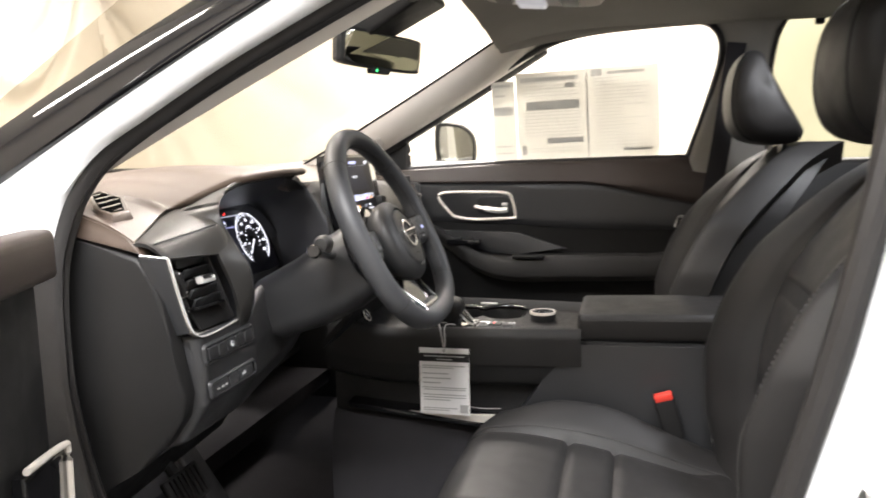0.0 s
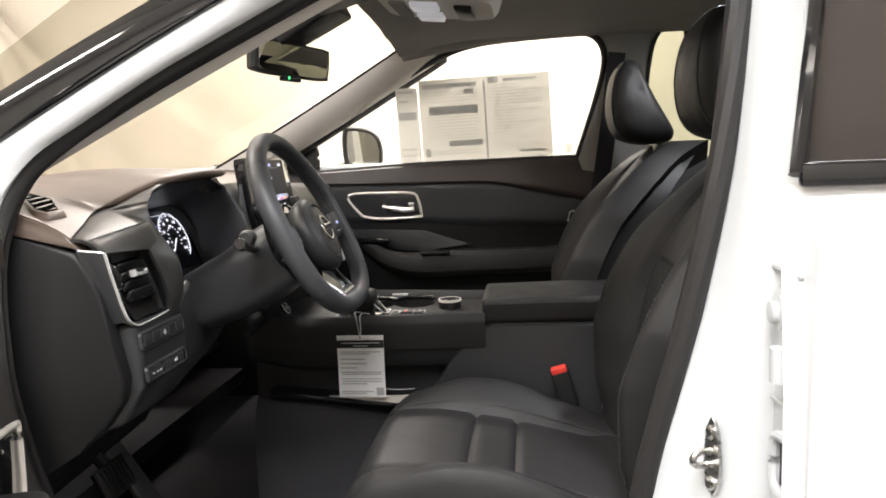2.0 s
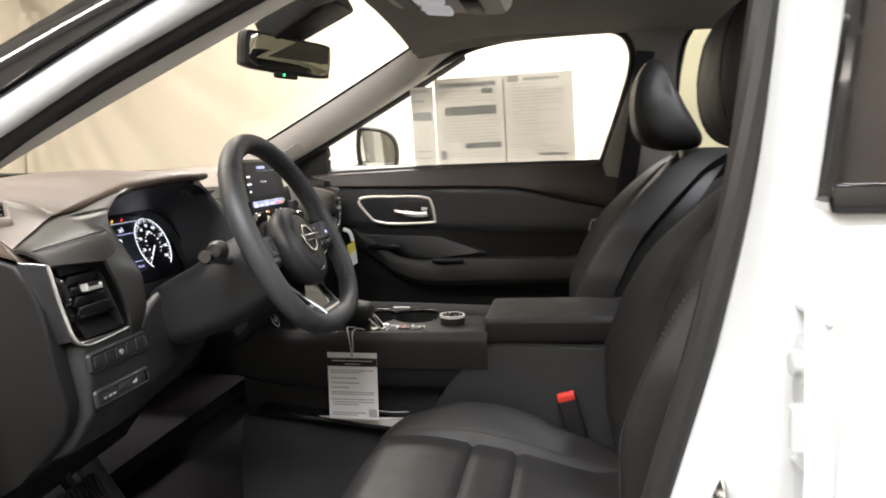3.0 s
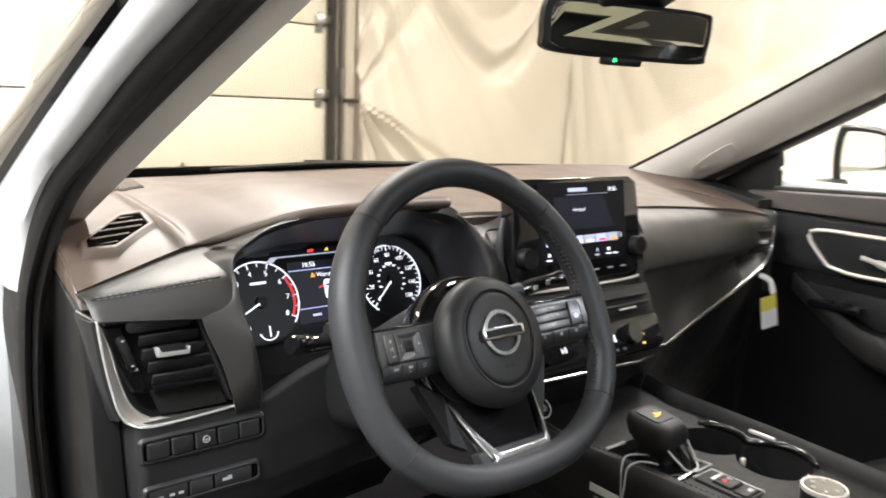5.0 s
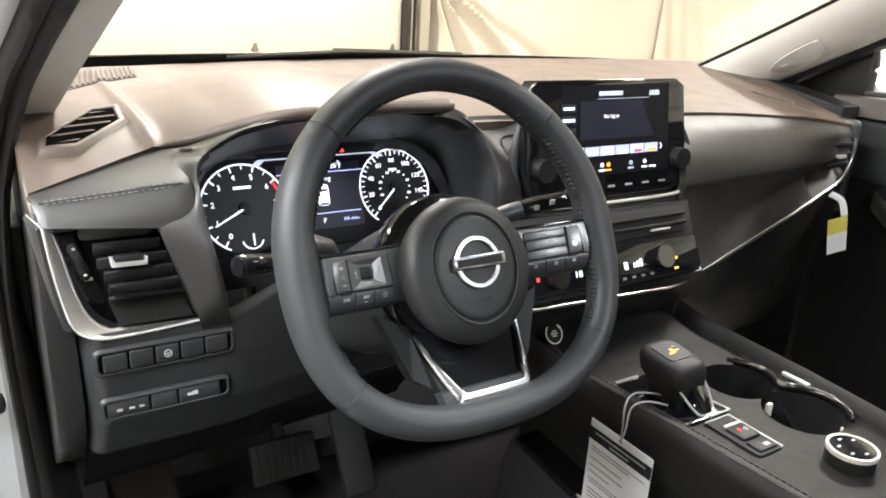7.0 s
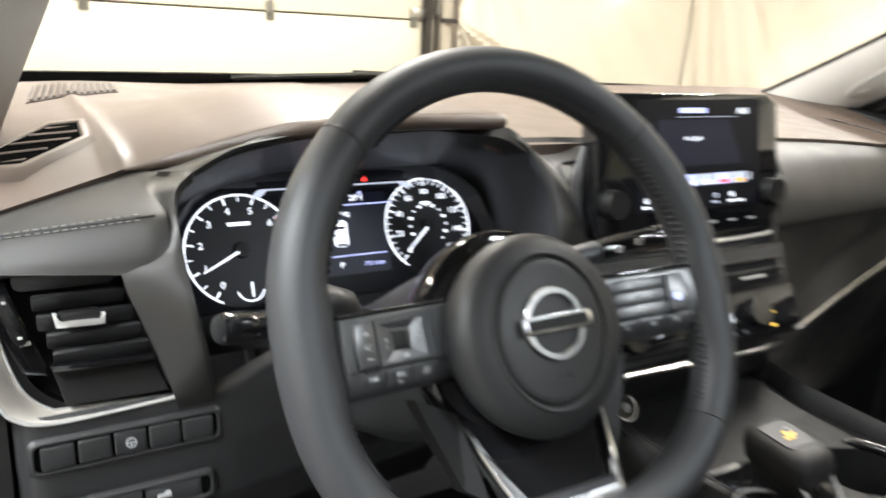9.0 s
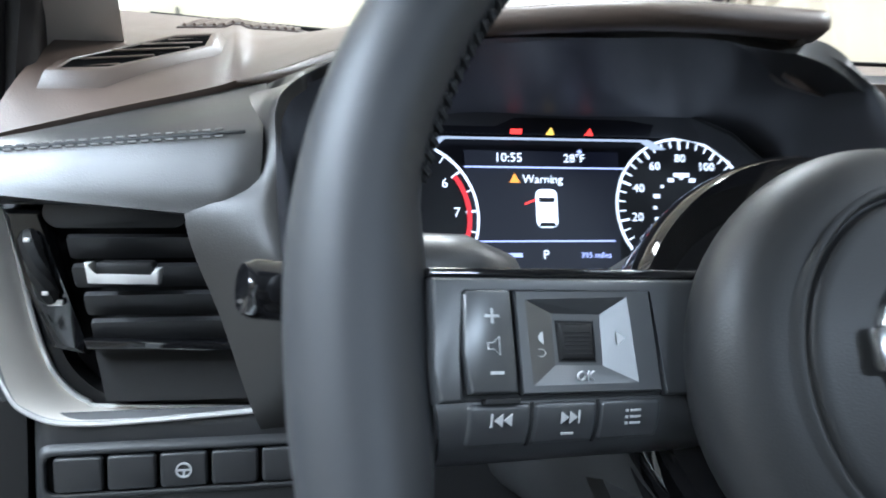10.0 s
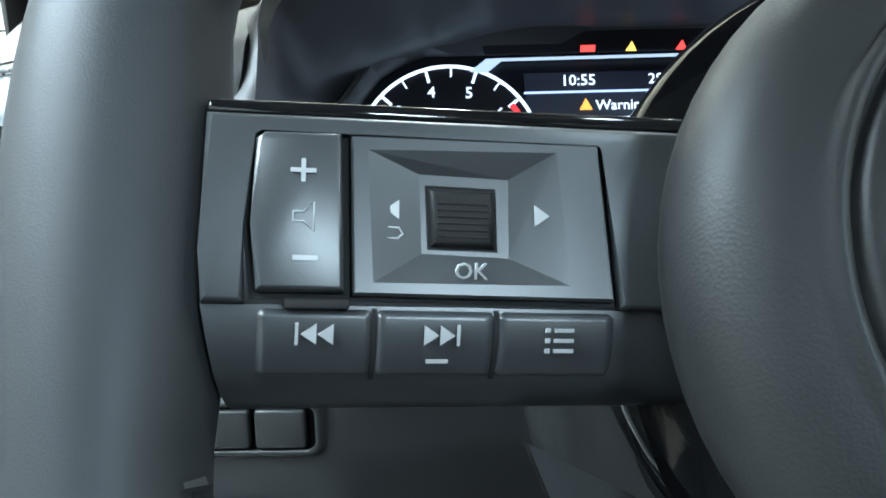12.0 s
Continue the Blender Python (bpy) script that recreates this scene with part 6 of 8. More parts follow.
    rows = [[(S(x), y, z) for x, y in q] for q, z in ((rim4, -0.0030), (rim4, -0.0002), ([(x * 0.985 + 0.0001, y * 0.97 + 0.0002) for x, y in rim4], 0.0004), (f0, 0.0004), (f1, -0.0014), (h1, -0.0014), (h1, -0.0060))]
    vs = [v for q in rows for v in q]
    fc = []
    for i in range(4):
        j = (i + 1) % 4
        for r in range(6):
            fc.append((4 * r + i, 4 * r + j, 4 * (r + 1) + j, 4 * (r + 1) + i))
    if side < 0:
        part("direction_pad", raw(vs, fc, SP), PADS, sp, "four-way pad with sunken middle", smooth=False)
        part("roller_gap", prism(outline([(-0.0016, 0.0122), (0.0105, 0.0121), (0.0106, 0.0012), (-0.0012, 0.0013)])[::-1], 0.0004, SP, z0=-0.0054), DARK, sp)
        part("roller", join(prism(outline([(-0.0011, 0.0117), (0.0100, 0.0116), (0.0101, 0.0017), (-0.0007, 0.0018)])[::-1], 0.0056, SP, 0.0014, 3, z0=-0.0060),
                            *[box((S(0.0046), 0.0034 + 0.00112 * k, -0.0004), (0.0086, 0.00036, 0.0003), 0.0001, 1, m=SP) for k in range(6)]), HARD, sp, "ribbed square roller button")
    else:
        for ya, yb, tip in ((0.0122, 0.0194, 0.0006), (0.0028, 0.0114, 0.0), (-0.0064, 0.0020, 0.0006)):
            part("set_button", prism(outline([(-0.0134, ya), (-0.0136, yb), (0.0280 + tip, yb + 0.0004), (0.0290 + tip, ya)])[::-1], 0.0026, SP, 0.0007, 3, z0=-0.0022), PADS, sp)
    part("rocker_foot", box((S(-0.0188), -0.0080, -0.0012), (0.0100, 0.0016, 0.0022), 0.0004, m=SP), DARK, sp)
    for xa, xb in ((-0.0277, -0.0100), (-0.0094, 0.0100), (0.0106, 0.0308)):
        part("button", sheet(lambda u, v: under(S(xa + (xb - xa) * u), 0.0006 + 0.0112 * v, 0.0006 - 0.0006 * (max(0, abs(2 * u - 1) - 0.95) / 0.05) ** 2 - 0.0006 * (max(0, abs(2 * v - 1) - 0.93) / 0.07) ** 2), 24, 16, 0.001 * side), PADS, sp, angle=60)
    for xe in (-0.0097, 0.0103):
        part("button_gap", sheet(lambda u, v: under(S(xe - 0.0004 + 0.0008 * u), 0.0004 + 0.0118 * v, 0.0003), 2, 10, 0.0004 * side), DARK, sp)
    ic_z = 0.0012
    G = SP @ Matrix.Translation((0, 0, ic_z))
    B = SP @ Matrix.Translation((0, 0, 0.0007))
    if side < 0:
        part("plus_mark", join(box((-0.0214, 0.0128, 0.0002), (0.0040, 0.0007, 0.0002), m=G), box((-0.0214, 0.0128, 0.0002), (0.0007, 0.0038, 0.0002), m=G)), PRINT, sp)
        part("minus_mark", box((-0.0208, -0.0012, 0.0002), (0.0038, 0.0008, 0.0002), m=G), PRINT, sp)
        part("volume_mark", join(tube([G @ Vector(p) for p in ((-0.0228, 0.0062, 0), (-0.0212, 0.0062, 0), (-0.0196, 0.0078, 0), (-0.0196, 0.0030, 0), (-0.0212, 0.0046, 0), (-0.0228, 0.0046, 0), (-0.0228, 0.0062, 0))], 0.00016, 5)), PRINT, sp)
        part("left_arrow", prism([(-0.0082, 0.0076), (-0.0060, 0.0092), (-0.0060, 0.0060)], 0.0003, B, z0=-0.0013), PRINT, sp)
        part("return_mark", tube([B @ Vector(p) for p in ((-0.0082, 0.0046, -0.0010), (-0.0060, 0.0046, -0.0012), (-0.0054, 0.0036, -0.0012), (-0.0062, 0.0028, -0.0012), (-0.0080, 0.0028, -0.0010))], 0.00018, 5), PRINT, sp)
        part("right_arrow", prism([(0.0194, 0.0074), (0.0168, 0.0092), (0.0168, 0.0056)], 0.0003, B, z0=-0.0008), PRINT, sp)
        words("OK", 0.0038, B @ Matrix.Translation((0.0056, -0.0025, -0.0003)) @ pose(0, 0, 0, 22), PRINT, sp, "ok_lettering", thick=0.0003)
        C = SP @ Matrix.Translation((0, -0.01275, -0.0028)) @ pose(0, 0, 0, 17) @ Matrix.Translation((0, 0.0134, 0.0013))
        for cx, flip in ((-0.0187, 1), (0.0008, -1)):
            part("skip_mark", join(box((cx - flip * 0.0030, -0.0128, 0), (0.0005, 0.0034, 0.0003), m=C), *[prism([(cx + flip * (o2 + 0.0012), -0.0112), (cx + flip * (o2 + 0.0012), -0.0144), (cx + flip * (o2 - 0.0012), -0.0128)][::flip], 0.0003, C) for o2 in (-0.0012, 0.0014)]), PRINT, sp)
        part("skip_bar", box((0.0004, -0.0170, 0), (0.0036, 0.0006, 0.0003), m=C), INK_L, sp)
        part("list_mark", join(*[box((0.0216, -0.0118 - 0.0017 * k, 0), (0.0034, 0.0006, 0.0003), m=C) for k in range(3)], *[box((0.0188, -0.0118 - 0.0017 * k, 0), (0.0008, 0.0007, 0.0003), m=C) for k in range(3)]), PRINT, sp)
    else:
        words("RES+", 0.0040, B @ Matrix.Translation((-0.006, 0.0158, 0.0001)), PRINT, sp, "res_lettering")
        words("CANCEL", 0.0036, B @ Matrix.Translation((-0.005, 0.0071, 0.0001)), PRINT, sp, "cancel_lettering")
        words("SET-", 0.0040, B @ Matrix.Translation((-0.006, -0.0022, 0.0001)), PRINT, sp, "set_lettering")
        part("assist_mark", disc(0.0, 0.0028, 0.0003, G @ Matrix.Translation((0.0215, 0.0030, 0)), 20), BLUE_G, sp, "small blue button mark")
        C = SP @ Matrix.Translation((0, -0.01275, -0.0028)) @ pose(0, 0, 0, 17) @ Matrix.Translation((0, 0.0134, 0.0013))
        for x in (-0.021, 0.0, 0.019):
            part("button_mark", box((x, -0.0128, 0), (0.0030, 0.0034, 0.0003), m=C), PRINT, sp)

# lower spoke: silver frame round a black panel
frame_cut = (((-0.0540, -0.0530, -0.0410), (-0.0490, -0.0545, -0.0410)), ((-0.0430, -0.0880, -0.0285), (-0.0362, -0.0850, -0.0285)), ((-0.0350, -0.1080, -0.0205), (-0.0268, -0.1030, -0.0205)),
             ((-0.0310, -0.1155, -0.0180), (-0.0235, -0.1075, -0.0185)), ((-0.0240, -0.1185, -0.0172), (-0.0190, -0.1095, -0.0180)), ((0.0385, -0.1185, -0.0172), (0.0340, -0.1095, -0.0180)),
             ((0.0450, -0.1150, -0.0180), (0.0400, -0.1075, -0.0185)), ((0.0485, -0.1050, -0.0215), (0.0437, -0.1010, -0.0215)), ((0.0535, -0.0820, -0.0310), (0.0494, -0.0810, -0.0310)), ((0.0590, -0.0575, -0.0410), (0.0555, -0.0580, -0.0410)))
fr = [[Vector(o), Vector(o).lerp(Vector(n), 0.18) + Vector((0, 0, 0.0012)), Vector(o).lerp(Vector(n), 0.75) + Vector((0, 0, 0.0014)), Vector(n), Vector(n) + Vector((0, 0, -0.006)), Vector(o) + Vector((0, 0, -0.006))] for o, n in frame_cut]
cut = [curve([q[k] for q in fr], 4) for k in range(6)]
part("silver_frame", loft([[WM @ c[k] for c in cut] for k in range(len(cut[0]))]), EMBLEM, sw, "satin silver lower spoke frame", angle=40)
part("lower_panel", raw([WM @ Vector(p) for p in ((-0.052, -0.050, -0.046), (0.054, -0.050, -0.046), (0.036, -0.116, -0.024), (-0.033, -0.116, -0.024), (-0.050, -0.050, -0.058), (0.052, -0.050, -0.058), (0.036, -0.118, -0.034), (-0.033, -0.118, -0.034))],
                        [(0, 1, 2, 3), (7, 6, 5, 4), (0, 4, 5, 1), (1, 5, 6, 2), (2, 6, 7, 3), (3, 7, 4, 0)]), PIANO, sw)
part("spoke_root", prism([(-0.046, -0.105), (0.048, -0.105), (0.040, -0.135), (-0.038, -0.135)], 0.012, WM, 0.003, z0=-0.033), RIM_LEATHER, sw)
for sx in (-1, 1):
    part("spoke_wing", raw([WM @ Vector((sx * x, y, z)) for x, y, z in ((0.055, -0.045, -0.042), (0.085, -0.030, -0.036), (0.062, -0.090, -0.036), (0.048, -0.100, -0.032), (0.055, -0.045, -0.055), (0.085, -0.030, -0.050), (0.062, -0.090, -0.050), (0.048, -0.100, -0.044))],
                           [(0, 1, 2, 3), (7, 6, 5, 4), (0, 4, 5, 1), (1, 5, 6, 2), (2, 6, 7, 3), (3, 7, 4, 0)]), HARD, sw)
# column behind the wheel
col = thing("steering_column", "black steering column shroud with two stalks", "steering column", (-0.37, 0.20, 0.90))
part("clock_spring", lathe([(0, -0.085), (0.058, -0.085), (0.066, -0.078), (0.0690, -0.068), (0.0705, -0.056), (0.0700, -0.048), (0.0680, -0.0445), (0.060, -0.042), (0.0, -0.042)], WM, 64), PIANO, col, "gloss black column collar")
rings = []
for z, rx, ry, dy in ((-0.075, 0.062, 0.060, -0.004), (-0.12, 0.066, 0.062, -0.010), (-0.18, 0.070, 0.058, -0.014), (-0.25, 0.072, 0.052, -0.010)):
    rings.append([WM @ Vector((rx * math.copysign(abs(math.cos(t)) ** 0.7, math.cos(t)), dy + ry * math.copysign(abs(math.sin(t)) ** 0.7, math.sin(t)), z)) for t in [2 * math.pi * i / 36 for i in range(36)]])
part("shroud", loft(rings), SOFT, col, "textured black column shroud", angle=50)
ls = part("stalk", tube([(-0.41, 0.105, 0.950), (-0.47, 0.100, 0.962), (-0.515, 0.090, 0.970), (-0.535, 0.084, 0.973)], [0.008, 0.008, 0.0085, 0.009], 14), PIANO, col, "left indicator stalk")
part("stalk_knob", tube([(-0.533, 0.085, 0.972), (-0.536, 0.084, 0.973), (-0.552, 0.080, 0.976), (-0.555, 0.079, 0.9765)], [0.0092, 0.0100, 0.0098, 0.0080], 18), PIANO, ls)
part("stalk_sleeve", tube([(-0.462, 0.100, 0.965), (-0.468, 0.098, 0.972), (-0.482, 0.092, 0.978), (-0.502, 0.088, 0.980), (-0.510, 0.087, 0.979)], [0.009, 0.0115, 0.0125, 0.0122, 0.0095], 18), POD, ls, "grey rotating stalk sleeve")
part("stalk_marks", join(*[box((-0.478 - 0.013 * k, 0.0900, 0.9685), (0.006, 0.0012, 0.004)) for k in range(3)]), PRINT, ls)
rs = part("stalk", tube([(-0.33, 0.105, 0.958), (-0.28, 0.098, 0.982), (-0.235, 0.088, 0.994), (-0.205, 0.082, 0.998)], [0.008, 0.008, 0.009, 0.009], 14), PIANO, col, "right wiper stalk")
part("stalk_sleeve", tube([(-0.290, 0.098, 0.978), (-0.287, 0.098, 0.979), (-0.272, 0.095, 0.985), (-0.256, 0.092, 0.989), (-0.253, 0.091, 0.990)], [0.0082, 0.0092, 0.0094, 0.0092, 0.0082], 18), BEZEL, rs, "grey rotating stalk sleeve")
part("stalk_knob", tube([(-0.206, 0.082, 0.998), (-0.200, 0.081, 0.999), (-0.188, 0.079, 1.0), (-0.185, 0.078, 1.0)], [0.0095, 0.0102, 0.0102, 0.008], 18), PIANO, rs)
part("stalk_marks", join(*[box((-0.225 - 0.02 * k, 0.0765, 0.9985 - 0.004 * k), (0.006, 0.0012, 0.005)) for k in range(2)]), PRINT, rs)

# ---- central display ----
cd = thing("touch_screen", "lit tablet-style central touch screen with knobs", "touch screen", (-0.02, 0.22, 0.95))
SC = plane_m((0, 0.2085, 1.04), (1, 0, 0), (0, 0.152, 0.988))
so = [(-0.148, 0.063), (0.093, 0.0625), (0.110, 0.053), (0.117, -0.060), (0.109, -0.080), (0.090, -0.0875), (-0.138, -0.0875), (-0.155, -0.077), (-0.160, -0.05), (-0.156, 0.052)]
part("housing", prism(so[::-1], 0.022, SC, 0.003, 3, z0=-0.022), PIANO, cd, "gloss black display housing")
cp = [(p.x, p.y) for p in curve([(-0.160, 0.012, 0), (-0.167, -0.02, 0), (-0.166, -0.062, 0), (-0.156, -0.086, 0), (-0.138, -0.0955, 0), (-0.05, -0.0975, 0), (0.085, -0.0975, 0), (0.112, -0.088, 0), (0.124, -0.064, 0), (0.121, -0.02, 0), (0.113, 0.012, 0)], 6)]


def grown(d, z):
    out = []
    for i, (x, y) in enumerate(cp):
        (xa, ya), (xb, yb) = cp[max(0, i - 1)], cp[min(len(cp) - 1, i + 1)]
        l = math.hypot(xb - xa, yb - ya)
        e = min(1.0, i / 10, (len(cp) - 1 - i) / 10)
        e = 0.12 + 0.88 * e * e * (3 - 2 * e) * min(1.0, 0.15 + 0.85 * max(0.0, (i - 14) / 12))
        out.append(SC @ Vector((x + d * e * (yb - ya) / l, y - d * e * (xb - xa) / l, z * e - 0.012 * (1 - e))))
    return out


part("cradle", loft([grown(d, z) for d, z in ((0.0, -0.030), (0.001, -0.006), (0.004, -0.002), (0.010, -0.003), (0.018, -0.010), (0.026, -0.022), (0.034, -0.040))], False), SOFT, cd, "black moulded cradle round the display", angle=70)
part("cradle_edge", tube(curve([SC @ Vector(p) for p in ((-0.150, -0.092, 0.001), (-0.05, -0.0945, 0.001), (0.085, -0.0945, 0.001), (0.112, -0.086, 0.001), (0.1225, -0.064, 0.001))], 6), 0.0024, 8), SATIN, cd, "silver lower edge")
act = part("display", prism([(-0.108, 0.056), (0.078, 0.056), (0.080, -0.058), (-0.108, -0.058)][::-1], 0.0006, SC, z0=0.0002), LCD, cd)
Q = SC @ Matrix.Translation((0, 0, 0.001))
part("header_bar", box((-0.027, 0.0452, 0), (0.040, 0.0052, 0.0004), m=Q), BLUE_G, act)
part("header_line", box((-0.005, 0.0385, 0), (0.09, 0.0006, 0.0004), m=Q), GREY_G, act)
words("10:55", 0.0088, Q @ Matrix.Translation((0.050, 0.0440, 0)), WHITE_G, act, "clock")
words("No Signal", 0.0066, Q @ Matrix.Translation((-0.0255, 0.0165, 0)), WHITE_G, act, "status_text")
for k, wd in enumerate((0.017, 0.020, 0.008)):
    part("menu_tab", box((-0.097, 0.0280 - 0.0145 * k, 0.0), (0.024, 0.0105, 0.0003), 0.0001, m=Q), DIM_G, act)
    part("menu_text", box((-0.097, 0.0280 - 0.0145 * k, 0.0004), (wd, 0.0036, 0.0003), m=Q), WHITE_G, act)
part("panel_glow", prism([(-0.078, 0.036), (0.028, 0.036), (0.052, -0.012), (-0.078, -0.012)][::-1], 0.0003, Q, z0=-0.0002), DIM_G, act)
for k in range(6):
    x = -0.084 + 0.0262 * k
    part("preset_tile", box((x, -0.0270, 0), (0.0245, 0.0118, 0.0004), m=Q), GREY_G if k % 2 else BLUE_G, act)
    part("preset_text", box((x + 0.002, -0.0300, 0.0004), (0.014, 0.0036, 0.0003), m=Q), RED_G if k == 4 else (ORANGE_G if k == 5 else WHITE_G), act)
part("arrow_mark", tube([Q @ Vector(p) for p in ((0.064, -0.022, 0.0004), (0.0665, -0.0262, 0.0004), (0.064, -0.030, 0.0004))], 0.0005, 5), WHITE_G, act)
for k in range(6):
    x = -0.092 + 0.0255 * k
    m = ORANGE_G if k == 3 else (GREY_G if k == 4 else WHITE_G)
    if k == 3:
        part("tab_icon", join(box((-0.030, -0.0450, 0.0004), (0.0016, 0.0065, 0.0003), m=Q), box((-0.030, -0.0450, 0.0004), (0.0065, 0.0016, 0.0003), m=Q)), ORANGE_G, act)
    part("tab_icon", disc(0.0016, 0.0028, 0.0003, Q @ Matrix.Translation((x if k != 3 else -0.030, -0.0450, 0)), 16), m, act)
    part("tab_text", box((x if k != 3 else -0.030, -0.0520, 0.0003), (0.0105, 0.0024, 0.0003), m=Q), m, act)
words("Settings", 0.0042, Q @ Matrix.Translation((0.0500, -0.0520, 0.0004)), WHITE_G, act, "settings_text")
for kx in (-0.1395, 0.0985):
    kn = part("knob", lathe([(0, 0), (0.0148, 0), (0.0142, 0.010), (0.0130, 0.0125), (0.0, 0.0125)], SC @ Matrix.Translation((kx, -0.0450, 0.0)), 40), HARD, cd, "black volume knob")
    part("knob_edge", disc(0.0130, 0.0140, 0.0122, SC @ Matrix.Translation((kx, -0.0450, 0.0)), 40), HARD, kn)
for k in range(6):
    part("button_mark", box((-0.085 + 0.031 * k, -0.0735, 0.0004), (0.012, 0.0026, 0.0006), m=SC), INK_L, cd)

# ---- rear view mirror ----
rm = thing("rear_view_mirror", "black framed rear view mirror on the windscreen", "mirror", (-0.03, 0.14, 1.34))
RM = plane_m((-0.034, 0.139, 1.299), (0.234, -0.086, -0.003), (0.02, -0.115, 0.99))
ro2 = [(p.x, p.y) for p in curve([(x, y, 0) for x, y in ((-0.122, 0.030), (-0.10, 0.037), (0.0, 0.036), (0.108, 0.034), (0.124, 0.022), (0.122, -0.022), (0.110, -0.033), (0.0, -0.034), (-0.112, -0.030), (-0.124, -0.010))], 4, True)]
part("housing", loft([[RM @ Vector((x * s, y * s, z)) for x, y in ro2] for s, z in ((0.95, 0.003), (1.0, 0.002), (1.02, -0.006), (0.97, -0.022), (0.75, -0.036), (0.3, -0.044))]), HARD, rm)
part("mirror_glass", prism([(x * 0.93, y * 0.84) for x, y in ro2], 0.002, RM, 0.0004, z0=0.003), MIRROR, rm)
part("button_pod", box((-0.005, -0.037, -0.004), (0.060, 0.012, 0.014), 0.004, m=RM), HARD, rm)
part("indicator", box((-0.018, -0.036, 0.0035), (0.005, 0.005, 0.001), 0.0004, m=RM), GREEN_G, rm, "small green indicator light")
part("stem", tube([RM @ Vector((0.0, 0.01, -0.03)), (-0.028, 0.16, 1.36), (-0.028, 0.13, 1.405)], 0.012, 10), HARD, rm)
part("camera_shroud", prism([(-0.075, 0.06), (0.075, 0.06), (0.055, -0.10), (-0.055, -0.10)][::-1], 0.045, plane_m((-0.03, 0.09, 1.385), (1, 0, 0), (0, -0.86, 0.45)), 0.01, 3, z0=-0.02), HARD, rm, "black camera cover at the windscreen")

# ---- overhead console ----
oc3 = thing("overhead_console", "grey overhead console with clear map lamps", "overhead console", (-0.03, -0.16, 1.40))
OM = plane_m((-0.03, -0.17, 1.408), (1, 0, 0), (0, 0.985, 0.10))
part("body", loft([[OM @ Vector((x * s, y * s, z)) for x, y in rrect(0.25, 0.24, 0.05, 6)] for s, z in ((1.05, 0.02), (1.0, -0.008), (0.93, -0.020), (0.5, -0.022))]), GREY_TRIM, oc3)
for sx in (-1, 1):
    part("map_lamp", box((sx * 0.055, 0.02, -0.026), (0.060, 0.055, 0.014), 0.005, 3, m=OM), MAP_G, oc3, "lit clear map lamp lens")
part("switch_bank", box((0.0, -0.055, -0.025), (0.13, 0.035, 0.010), 0.004, m=OM), HARD, oc3)
part("sunglass_lid", box((0.0, 0.075, -0.023), (0.16, 0.03, 0.008), 0.003, m=OM), LINER, oc3)

# ---- sun visors ----
for vx in (-0.37,):
    sv = thing("sun_visor", "dark cloth sun visor folded against the roof", "sun visor", (vx, -0.02, 1.40))
    part("flap", box((0, 0, 0), (0.36, 0.16, 0.018), 0.008, 3, m=pose(vx, -0.04, 1.385, -14)), HARD, sv)

# ---- room lamp behind the front seats ----
dl = thing("dome_lamp", "lit white dome lamp on the headliner", "dome lamp", (CX, -0.72, 1.44))
part("bezel", box((CX, -0.72, 1.441), (0.22, 0.10, 0.016), 0.006, 3), GREY_TRIM, dl)
part("lens", box((CX, -0.72, 1.432), (0.17, 0.065, 0.008), 0.003), CABIN_G, dl, "glowing white lens")

# ---- centre console ----
cc = thing("centre_console", "black centre console with cup holders and armrest", "centre console", (-0.01, -0.1, 0.4))
TOPZ = 0.764


def con_l(y):
    return lin(y, [(-0.62, -0.110), (-0.25, -0.118), (-0.05, -0.132), (0.09, -0.146), (0.20, -0.150)])


def con_r(y):
    return lin(y, [(-0.62, 0.075), (-0.25, 0.090), (-0.05, 0.112), (0.20, 0.125)])


def top_z(y):
    return TOPZ + 0.014 * max(0, (y - 0.10) / 0.10) ** 1.5


part("top_front", sheet(lambda u, v: (con_l(0.20 - 0.10 * v) + 0.020 + (con_r(0.20 - 0.10 * v) - con_l(0.20 - 0.10 * v) - 0.040) * u, 0.20 - 0.10 * v, top_z(0.20 - 0.10 * v)), 12, 8, -0.02), HARD, cc, "black console top plate")
WELLS = ((0.034, 0.001, 0.042), (0.043, -0.084, 0.0455))


def wells_line(grow=0.0, n=60):
    """Outline of the two joined cup wells."""
    out = []
    for (x, y, r), (x2, y2, r2), s0 in ((WELLS[0], WELLS[1], -90), (WELLS[1], WELLS[0], 90)):
        for k in range(n + 1):
            a = radians(s0 + 360 * k / n)
            p = Vector((x + (r + grow) * math.cos(a), y + (r + grow) * math.sin(a), 0))
            if (p - Vector((x2, y2, 0))).length > r2 + grow + 0.001:
                out.append(p)
    return out


wl = wells_line()
edge_o = [(con_l(y) + 0.020, y) for y in [0.10 - 0.35 * k / 12 for k in range(13)]] + [(con_r(y) - 0.010, y) for y in [-0.25 + 0.35 * k / 12 for k in range(13)]]
bm = bmesh.new()
for loop in (edge_o, [(p.x, p.y) for p in wl]):
    vs = [bm.verts.new((x, y, TOPZ)) for x, y in loop]
    for a, b in zip(vs, vs[1:] + vs[:1]):
        bm.edges.new((a, b))
bmesh.ops.triangle_fill(bm, use_beauty=True, use_dissolve=False, edges=bm.edges[:])
for f in bm.faces:
    if f.normal.z < 0:
        f.normal_flip()
ext = bmesh.ops.extrude_face_region(bm, geom=bm.faces[:])
for v in [g for g in ext["geom"] if isinstance(g, bmesh.types.BMVert)]:
    v.co.z -= 0.006
part("top_plate", bm, CONSOLE_TOP, cc, "black console top plate", smooth=False)
